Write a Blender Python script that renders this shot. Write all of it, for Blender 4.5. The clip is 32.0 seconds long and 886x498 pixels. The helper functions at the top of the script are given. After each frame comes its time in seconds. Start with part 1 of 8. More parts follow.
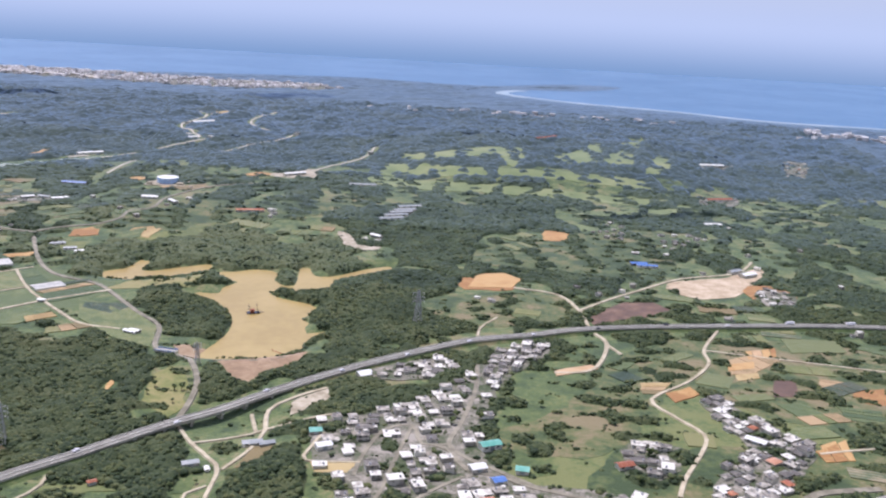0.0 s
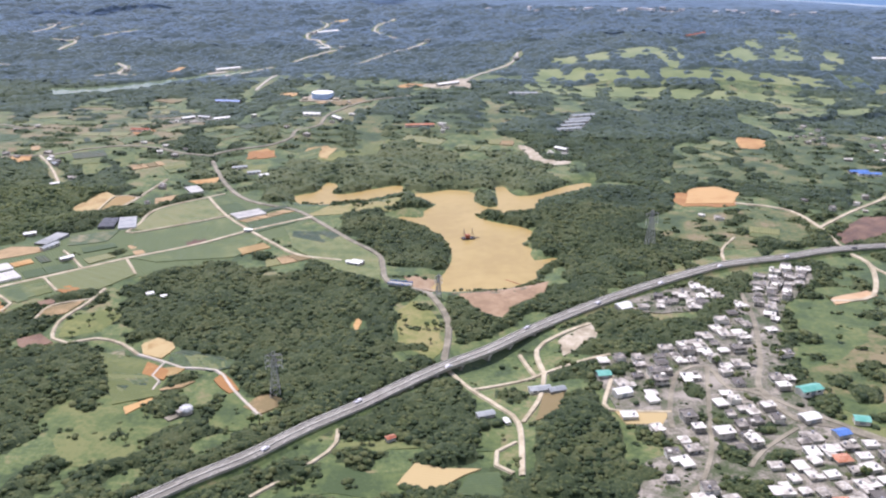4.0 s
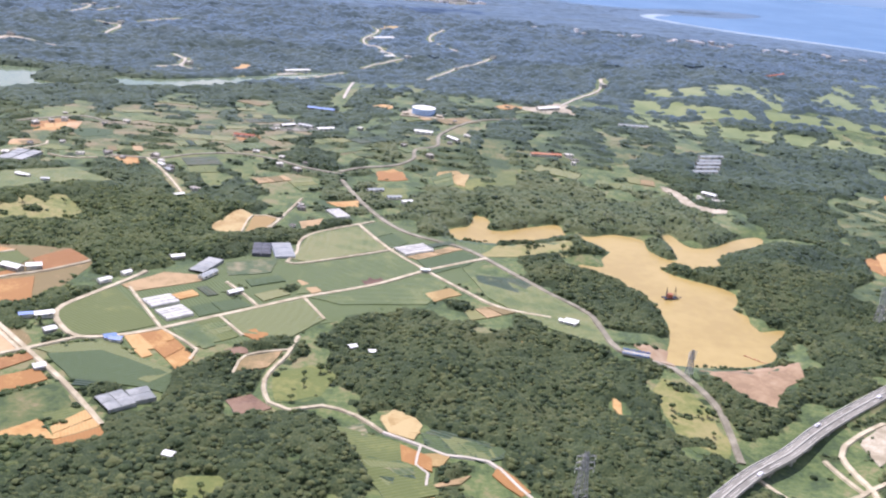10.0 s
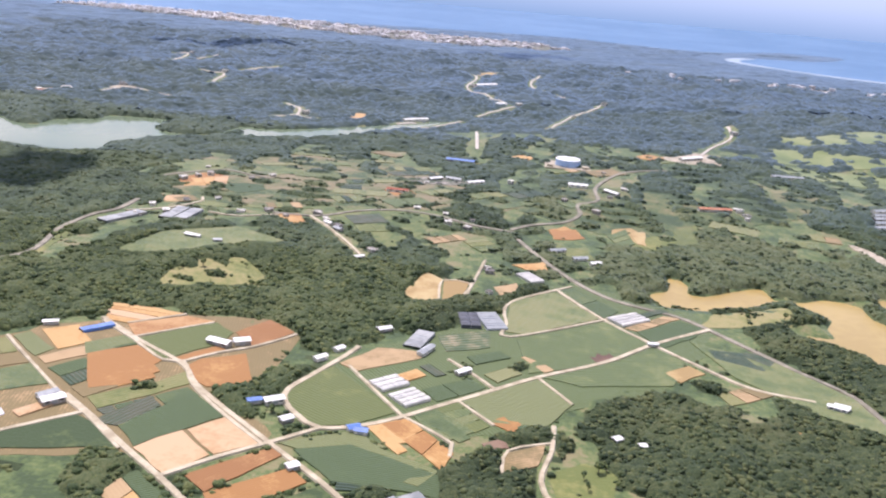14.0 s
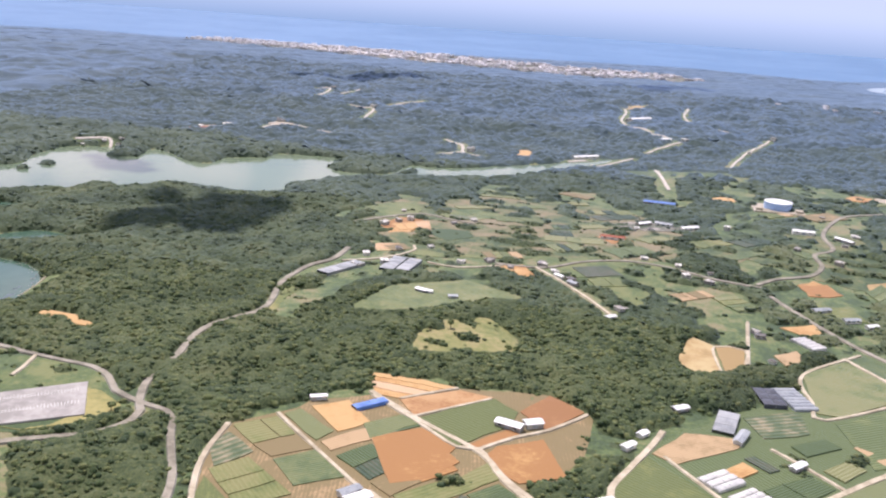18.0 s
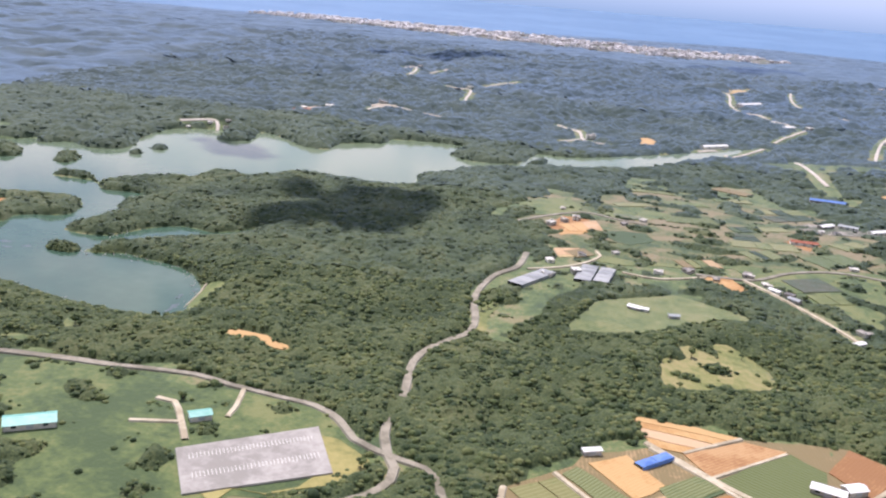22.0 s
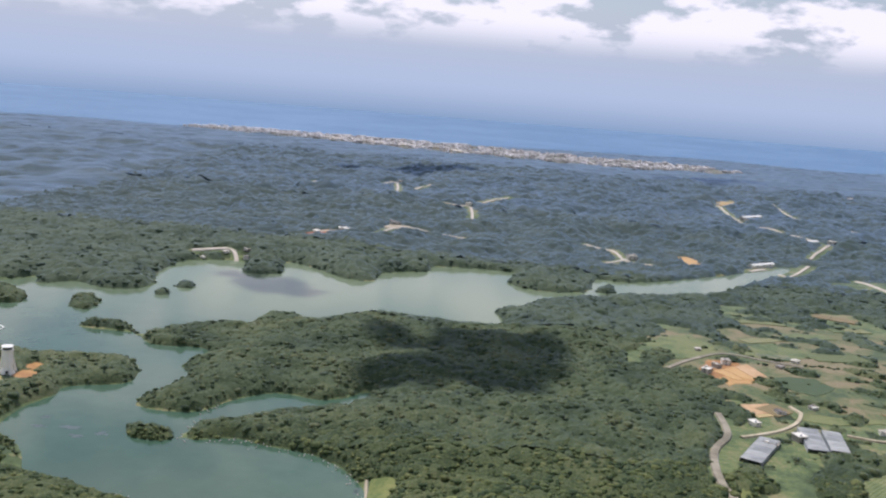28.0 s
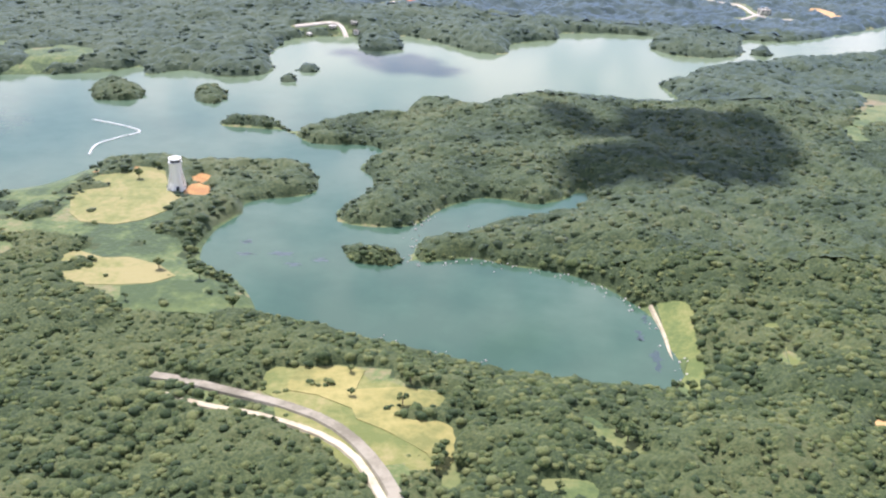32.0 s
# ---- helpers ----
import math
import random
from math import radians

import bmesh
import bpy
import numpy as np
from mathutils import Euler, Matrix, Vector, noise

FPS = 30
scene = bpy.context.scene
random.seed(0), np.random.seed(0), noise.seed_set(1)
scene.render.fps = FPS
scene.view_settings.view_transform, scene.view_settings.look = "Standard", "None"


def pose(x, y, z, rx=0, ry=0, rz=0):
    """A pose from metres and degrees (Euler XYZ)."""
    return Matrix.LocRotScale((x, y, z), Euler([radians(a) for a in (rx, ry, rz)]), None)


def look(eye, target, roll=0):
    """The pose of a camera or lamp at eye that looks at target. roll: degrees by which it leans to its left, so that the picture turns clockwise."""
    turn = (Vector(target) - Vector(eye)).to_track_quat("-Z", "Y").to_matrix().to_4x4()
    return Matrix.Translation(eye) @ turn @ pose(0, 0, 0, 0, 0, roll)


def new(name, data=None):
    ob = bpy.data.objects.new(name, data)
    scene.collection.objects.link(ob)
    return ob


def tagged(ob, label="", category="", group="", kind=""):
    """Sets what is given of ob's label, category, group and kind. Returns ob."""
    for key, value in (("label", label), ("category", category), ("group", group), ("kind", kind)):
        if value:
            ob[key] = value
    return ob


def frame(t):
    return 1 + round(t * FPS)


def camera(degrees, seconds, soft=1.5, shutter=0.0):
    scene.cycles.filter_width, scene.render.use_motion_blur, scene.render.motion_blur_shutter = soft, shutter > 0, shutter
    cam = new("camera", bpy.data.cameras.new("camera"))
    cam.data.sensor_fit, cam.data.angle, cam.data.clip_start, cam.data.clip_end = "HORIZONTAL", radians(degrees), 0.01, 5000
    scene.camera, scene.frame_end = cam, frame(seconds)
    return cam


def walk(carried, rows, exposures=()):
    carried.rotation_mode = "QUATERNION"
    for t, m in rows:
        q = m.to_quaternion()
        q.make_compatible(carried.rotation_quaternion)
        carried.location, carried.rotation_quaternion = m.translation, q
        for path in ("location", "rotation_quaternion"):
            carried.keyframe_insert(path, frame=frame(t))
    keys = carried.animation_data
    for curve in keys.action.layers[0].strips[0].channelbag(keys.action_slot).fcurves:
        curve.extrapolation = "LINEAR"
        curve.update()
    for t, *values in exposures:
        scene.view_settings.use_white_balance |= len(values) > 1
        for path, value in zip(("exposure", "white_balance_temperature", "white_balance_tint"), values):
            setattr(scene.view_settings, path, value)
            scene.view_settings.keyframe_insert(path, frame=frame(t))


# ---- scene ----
cam = camera(50.0, 32.0, soft=2.25)
METRES, EYE = 1100.0, 253.2
ROWS = [
    (0.0, 0.0000, 0.0000, 0.0000, 0.76, -14.02, -3.06),
    (0.5, -0.0145, 0.0067, -0.0008, -0.19, -16.14, -2.56),
    (1.0, -0.0283, 0.0132, -0.0020, -0.38, -17.73, -2.39),
    (1.5, -0.0419, 0.0196, -0.0032, 0.00, -18.20, -1.83),
    (2.0, -0.0557, 0.0260, -0.0042, 0.32, -18.45, -1.30),
    (2.5, -0.0696, 0.0324, -0.0049, 0.93, -18.32, -1.25),
    (3.0, -0.0836, 0.0391, -0.0057, 3.15, -19.07, -0.83),
    (3.5, -0.0970, 0.0456, -0.0066, 4.25, -19.63, -0.53),
    (4.0, -0.1103, 0.0521, -0.0075, 4.80, -19.87, -0.35),
    (4.5, -0.1243, 0.0585, -0.0082, 5.15, -20.04, -0.02),
    (6.5, -0.1811, 0.0832, -0.0103, 3.83, -20.00, -3.65),
    (7.0, -0.1952, 0.0893, -0.0111, 2.37, -19.68, -4.66),
    (7.5, -0.2087, 0.0955, -0.0121, 1.77, -19.43, -4.54),
    (8.0, -0.2221, 0.1017, -0.0132, 2.25, -19.42, -4.04),
    (8.5, -0.2358, 0.1078, -0.0142, 3.00, -19.28, -3.90),
    (9.0, -0.2493, 0.1137, -0.0151, 3.19, -19.17, -4.51),
    (9.5, -0.2631, 0.1197, -0.0161, 3.49, -19.41, -5.09),
    (10.0, -0.2772, 0.1259, -0.0173, 3.67, -19.29, -5.43),
    (10.5, -0.2910, 0.1320, -0.0187, 3.61, -19.21, -5.52),
    (11.0, -0.3045, 0.1379, -0.0202, 3.42, -19.35, -5.44),
    (11.5, -0.3182, 0.1439, -0.0217, 3.21, -19.47, -5.51),
    (12.0, -0.3323, 0.1503, -0.0231, 3.60, -19.31, -5.42),
    (12.5, -0.3463, 0.1565, -0.0248, 3.53, -19.46, -5.84),
    (13.0, -0.3598, 0.1623, -0.0267, 3.91, -19.07, -5.46),
    (13.5, -0.3736, 0.1684, -0.0282, 5.92, -16.99, -4.62),
    (15.5, -0.4296, 0.1935, -0.0339, 6.32, -16.84, -5.02),
    (16.0, -0.4439, 0.1999, -0.0350, 8.02, -16.63, -4.80),
    (16.5, -0.4583, 0.2063, -0.0363, 7.97, -17.29, -5.36),
    (17.0, -0.4724, 0.2126, -0.0379, 7.53, -17.46, -5.56),
    (17.5, -0.4860, 0.2190, -0.0393, 8.57, -15.87, -4.60),
    (18.0, -0.4998, 0.2255, -0.0397, 11.22, -15.50, -3.87),
    (18.5, -0.5150, 0.2315, -0.0400, 10.43, -17.40, -6.22),
    (19.0, -0.5303, 0.2372, -0.0410, 10.16, -19.51, -8.52),
    (19.5, -0.5447, 0.2431, -0.0422, 10.82, -19.69, -9.91),
    (20.0, -0.5590, 0.2491, -0.0429, 10.80, -19.61, -12.47),
    (20.5, -0.5734, 0.2555, -0.0435, 11.70, -19.29, -10.64),
    (21.0, -0.5875, 0.2626, -0.0452, 11.70, -18.73, -7.20),
    (21.5, -0.6014, 0.2697, -0.0473, 13.19, -17.67, -5.50),
    (22.0, -0.6158, 0.2770, -0.0489, 13.12, -17.01, -4.38),
    (22.5, -0.6300, 0.2849, -0.0508, 13.88, -16.23, -2.58),
    (23.0, -0.6441, 0.2926, -0.0527, 15.39, -14.74, -1.26),
    (23.5, -0.6587, 0.2995, -0.0542, 15.62, -14.38, -1.43),
    (24.0, -0.6731, 0.3065, -0.0557, 15.13, -14.09, -2.41),
    (24.5, -0.6872, 0.3135, -0.0574, 14.52, -12.05, -2.55),
    (25.0, -0.7015, 0.3205, -0.0586, 13.25, -10.15, -3.10),
    (25.5, -0.7157, 0.3279, -0.0595, 11.62, -7.65, -3.27),
    (27.5, -0.7722, 0.3577, -0.0627, 8.41, -8.56, -4.10),
    (28.0, -0.7863, 0.3651, -0.0635, 6.50, -10.03, -4.43),
    (28.5, -0.8004, 0.3727, -0.0643, 4.86, -11.71, -4.87),
    (29.0, -0.8146, 0.3804, -0.0650, 4.15, -14.90, -3.94),
    (29.5, -0.8286, 0.3881, -0.0662, 3.12, -18.02, -4.66),
    (30.0, -0.8426, 0.3955, -0.0676, 2.76, -20.60, -5.50),
    (30.5, -0.8566, 0.4035, -0.0688, 3.37, -21.86, -5.65),
    (31.0, -0.8706, 0.4119, -0.0696, 3.84, -23.80, -5.66),
    (31.5, -0.8845, 0.4200, -0.0711, 5.28, -23.88, -3.96),
    (32.0, -0.8984, 0.4279, -0.0731, 6.28, -24.49, -2.02),
]
EXPOSURES = [(0.0, -0.14, 5850, 29), (4.0, 0.04, 5900, 30), (9.0, 0.22, 5900, 31), (17.0, 0.14, 6150, 32), (22.0, 0.14, 6100, 31), (25.0, -0.12, 6050, 26), (28.0, -0.33, 6100, 24), (29.0, -0.25, 6050, 26), (30.0, 0.42, 5950, 28), (32.0, 0.55, 5950, 28)]
walk(cam, [(t, pose(METRES * x, METRES * y, EYE + METRES * z, 90 + pitch, roll, yaw)) for t, x, y, z, yaw, pitch, roll in ROWS], EXPOSURES)

# ---- world and sun ----
SUN_DIR = Vector((-0.30, 0.42, 0.86)).normalized()          # towards the sun
sun_elev = math.asin(SUN_DIR.z)
world = bpy.data.worlds.new("sky")
scene.world = world
world.use_nodes = True
wn, wl = world.node_tree.nodes, world.node_tree.links
wn.clear()


def wnode(kind, **kw):
    n = wn.new(kind)
    for key, value in kw.items():
        n.inputs[key].default_value = value
    return n


w_out, w_bg = wn.new("ShaderNodeOutputWorld"), wn.new("ShaderNodeBackground")
sky = wn.new("ShaderNodeTexSky")
sky.sky_type, sky.sun_disc = "NISHITA", False
sky.sun_elevation, sky.sun_rotation = sun_elev, math.atan2(SUN_DIR.x, SUN_DIR.y)
sky.air_density, sky.dust_density = 1.2, 1.0
w_tc, w_sep = wn.new("ShaderNodeTexCoord"), wn.new("ShaderNodeSeparateXYZ")
wl.new(w_tc.outputs["Generated"], w_sep.inputs[0])
# a bank of cumulus low over the sea, thinning out overhead
w_map = wn.new("ShaderNodeMapping")
w_map.inputs["Scale"].default_value = (5.0, 5.0, 13.0)
w_map.inputs["Location"].default_value = (1.3, 0.4, 0.0)
w_cl = wn.new("ShaderNodeTexNoise")
w_cl.inputs["Scale"].default_value, w_cl.inputs["Detail"].default_value, w_cl.inputs["Roughness"].default_value = 2.3, 9.0, 0.55
wl.new(w_tc.outputs["Generated"], w_map.inputs[0]), wl.new(w_map.outputs[0], w_cl.inputs["Vector"])
w_ramp = wn.new("ShaderNodeValToRGB")
w_ramp.color_ramp.elements[0].position, w_ramp.color_ramp.elements[1].position = 0.455, 0.535
wl.new(w_cl.outputs["Fac"], w_ramp.inputs[0])
w_band = wn.new("ShaderNodeMapRange")
w_band.interpolation_type = "SMOOTHSTEP"
for key, value in (("From Min", 0.03), ("From Max", 0.07)):
    w_band.inputs[key].default_value = value
wl.new(w_sep.outputs["Z"], w_band.inputs["Value"])
w_mul = wn.new("ShaderNodeMath")
w_mul.operation = "MULTIPLY"
w_thin = wn.new("ShaderNodeMapRange")
w_thin.interpolation_type = "SMOOTHSTEP"
for key, value in (("From Min", 0.35), ("From Max", 0.8), ("To Min", 1.0), ("To Max", 0.2)):
    w_thin.inputs[key].default_value = value
wl.new(w_sep.outputs["Z"], w_thin.inputs["Value"])
w_both = wn.new("ShaderNodeMath")
w_both.operation = "MULTIPLY"
wl.new(w_band.outputs[0], w_both.inputs[0]), wl.new(w_thin.outputs[0], w_both.inputs[1])
wl.new(w_ramp.outputs[0], w_mul.inputs[0]), wl.new(w_both.outputs[0], w_mul.inputs[1])
w_mix = wn.new("ShaderNodeMix")
w_mix.data_type = "RGBA"
w_mix.inputs["B"].default_value = (10.5, 10.6, 10.7, 1)
w_haze = wn.new("ShaderNodeMapRange")
w_haze.interpolation_type = "SMOOTHSTEP"
for key, value in (("From Min", 0.16), ("From Max", -0.01)):
    w_haze.inputs[key].default_value = value
wl.new(w_sep.outputs["Z"], w_haze.inputs["Value"])
w_mix0 = wn.new("ShaderNodeMix")
w_mix0.data_type = "RGBA"
w_mix0.inputs["B"].default_value = (5.0, 6.2, 7.6, 1)
wl.new(w_haze.outputs[0], w_mix0.inputs["Factor"]), wl.new(sky.outputs[0], w_mix0.inputs["A"])
wl.new(w_mul.outputs[0], w_mix.inputs["Factor"]), wl.new(w_mix0.outputs["Result"], w_mix.inputs["A"])
# the sea goes on below the horizon
w_sea = wn.new("ShaderNodeMapRange")
w_sea.interpolation_type = "SMOOTHSTEP"
for key, value in (("From Min", 0.004), ("From Max", -0.06)):
    w_sea.inputs[key].default_value = value
wl.new(w_sep.outputs["Z"], w_sea.inputs["Value"])
w_mix2 = wn.new("ShaderNodeMix")
w_mix2.data_type = "RGBA"
w_mix2.inputs["B"].default_value = (1.95, 3.4, 5.1, 1)
wl.new(w_sea.outputs[0], w_mix2.inputs["Factor"]), wl.new(w_mix.outputs["Result"], w_mix2.inputs["A"])
w_bg.inputs["Strength"].default_value = 0.112
wl.new(w_mix2.outputs["Result"], w_bg.inputs["Color"]), wl.new(w_bg.outputs[0], w_out.inputs[0])
sun = new("sun", bpy.data.lights.new("sun", "SUN"))
sun.data.energy, sun.data.angle, sun.data.color = 4.7, radians(0.53), (1.0, 0.95, 0.87)
sun.matrix_world = look((0, 0, 900), Vector((0, 0, 900)) - SUN_DIR)

# ---- materials ----
def material(name, colours, scale=0.1, detail=4.0, rough=0.85, bump=0.0, bump_scale=1.0, random=0.0, island=False, stripes=None, big=None, metal=0.0, sheen=0.2, spec=0.4):
    """A procedural surface: colours spread by noise of that scale (per metre), a second, larger noise, relief, rows, and a change from piece to piece."""
    m = bpy.data.materials.new(name)
    m.use_nodes = True
    nt, b = m.node_tree, m.node_tree.nodes["Principled BSDF"]
    tc = nt.nodes.new("ShaderNodeTexCoord")
    geo = nt.nodes.new("ShaderNodeNewGeometry")
    place = geo.outputs["Position"]

    def noise_at(s, d=detail):
        n = nt.nodes.new("ShaderNodeTexNoise")
        n.inputs["Scale"].default_value, n.inputs["Detail"].default_value, n.inputs["Roughness"].default_value = s, d, 0.62
        nt.links.new(place, n.inputs["Vector"])
        return n.outputs["Fac"]

    ramp = nt.nodes.new("ShaderNodeValToRGB")
    els = ramp.color_ramp.elements
    lo, hi = (0.43, 0.575) if big else (0.32, 0.68)
    while len(els) < len(colours):
        els.new(0.5)
    for i, c in enumerate(colours):
        els[i].position = lo + (hi - lo) * i / max(1, len(colours) - 1)
        els[i].color = (*c, 1)
    fac = noise_at(scale)

    def maths(op, a, bb):
        n = nt.nodes.new("ShaderNodeMath")
        n.operation = op
        for slot, v in ((0, a), (1, bb)):
            if isinstance(v, (int, float)):
                n.inputs[slot].default_value = v
            else:
                nt.links.new(v, n.inputs[slot])
        return n.outputs[0]

    if big:
        fac = maths("ADD", maths("ADD", maths("MULTIPLY", fac, 0.42), maths("MULTIPLY", noise_at(big, 3.0), 0.33)), maths("MULTIPLY", noise_at(scale * 6, 5.0), 0.25))
    if random:
        if island:
            r = geo.outputs["Random Per Island"]
        else:
            oi = nt.nodes.new("ShaderNodeObjectInfo")
            r = oi.outputs["Random"]
        fac = maths("ADD", fac, maths("MULTIPLY", maths("SUBTRACT", r, 0.5), random))
    height = None
    if stripes:
        wv = nt.nodes.new("ShaderNodeTexWave")
        wv.wave_type, wv.bands_direction = "BANDS", "Y"
        wv.inputs["Scale"].default_value, wv.inputs["Distortion"].default_value = 0.314 / stripes[0], 1.6
        nt.links.new(tc.outputs["Object"], wv.inputs["Vector"])
        fac = maths("ADD", fac, maths("MULTIPLY", maths("SUBTRACT", wv.outputs["Fac"], 0.5), stripes[1] * 0.32))
        height = wv.outputs["Fac"]
    nt.links.new(fac, ramp.inputs[0])
    nt.links.new(ramp.outputs[0], b.inputs["Base Color"])
    b.inputs["Roughness"].default_value, b.inputs["Metallic"].default_value = rough, metal
    b.inputs["Specular IOR Level"].default_value = spec
    # blue sheen, strongest at flat view angles, stands in for haze in the air
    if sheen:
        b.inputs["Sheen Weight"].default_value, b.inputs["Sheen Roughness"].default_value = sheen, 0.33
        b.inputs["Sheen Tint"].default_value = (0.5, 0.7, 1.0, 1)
    if bump:
        bp = nt.nodes.new("ShaderNodeBump")
        bp.inputs["Strength"].default_value, bp.inputs["Distance"].default_value = 1.0, bump
        h = noise_at(bump_scale, 3.0)
        if height is not None:
            h = maths("ADD", h, height)
        nt.links.new(h, bp.inputs["Height"])
        nt.links.new(bp.outputs[0], b.inputs["Normal"])
    return m


def water(name, colours, scale, rough=0.12, bump=0.03, spec=0.5, silt=None):
    m = material(name, colours, scale, 3.0, rough, bump, 0.35, big=scale * 0.3, spec=spec, sheen=0.0)
    if silt:
        # cloudy pale water in the upper basin, clear and green by the dam
        nt, b = m.node_tree, m.node_tree.nodes["Principled BSDF"]
        geo, sep, rng1, mix = (nt.nodes.new(k) for k in ("ShaderNodeNewGeometry", "ShaderNodeSeparateXYZ", "ShaderNodeMapRange", "ShaderNodeMix"))
        mix.data_type, rng1.interpolation_type = "RGBA", "SMOOTHSTEP"
        rng1.inputs["From Min"].default_value, rng1.inputs["From Max"].default_value = silt[0], silt[1]
        nt.links.new(geo.outputs["Position"], sep.inputs[0]), nt.links.new(sep.outputs["Y"], rng1.inputs["Value"])
        nt.links.new(b.inputs["Base Color"].links[0].from_socket, mix.inputs["A"])
        mix.inputs["B"].default_value = (*silt[2], 1)
        nt.links.new(rng1.outputs[0], mix.inputs["Factor"]), nt.links.new(mix.outputs["Result"], b.inputs["Base Color"])
    return m


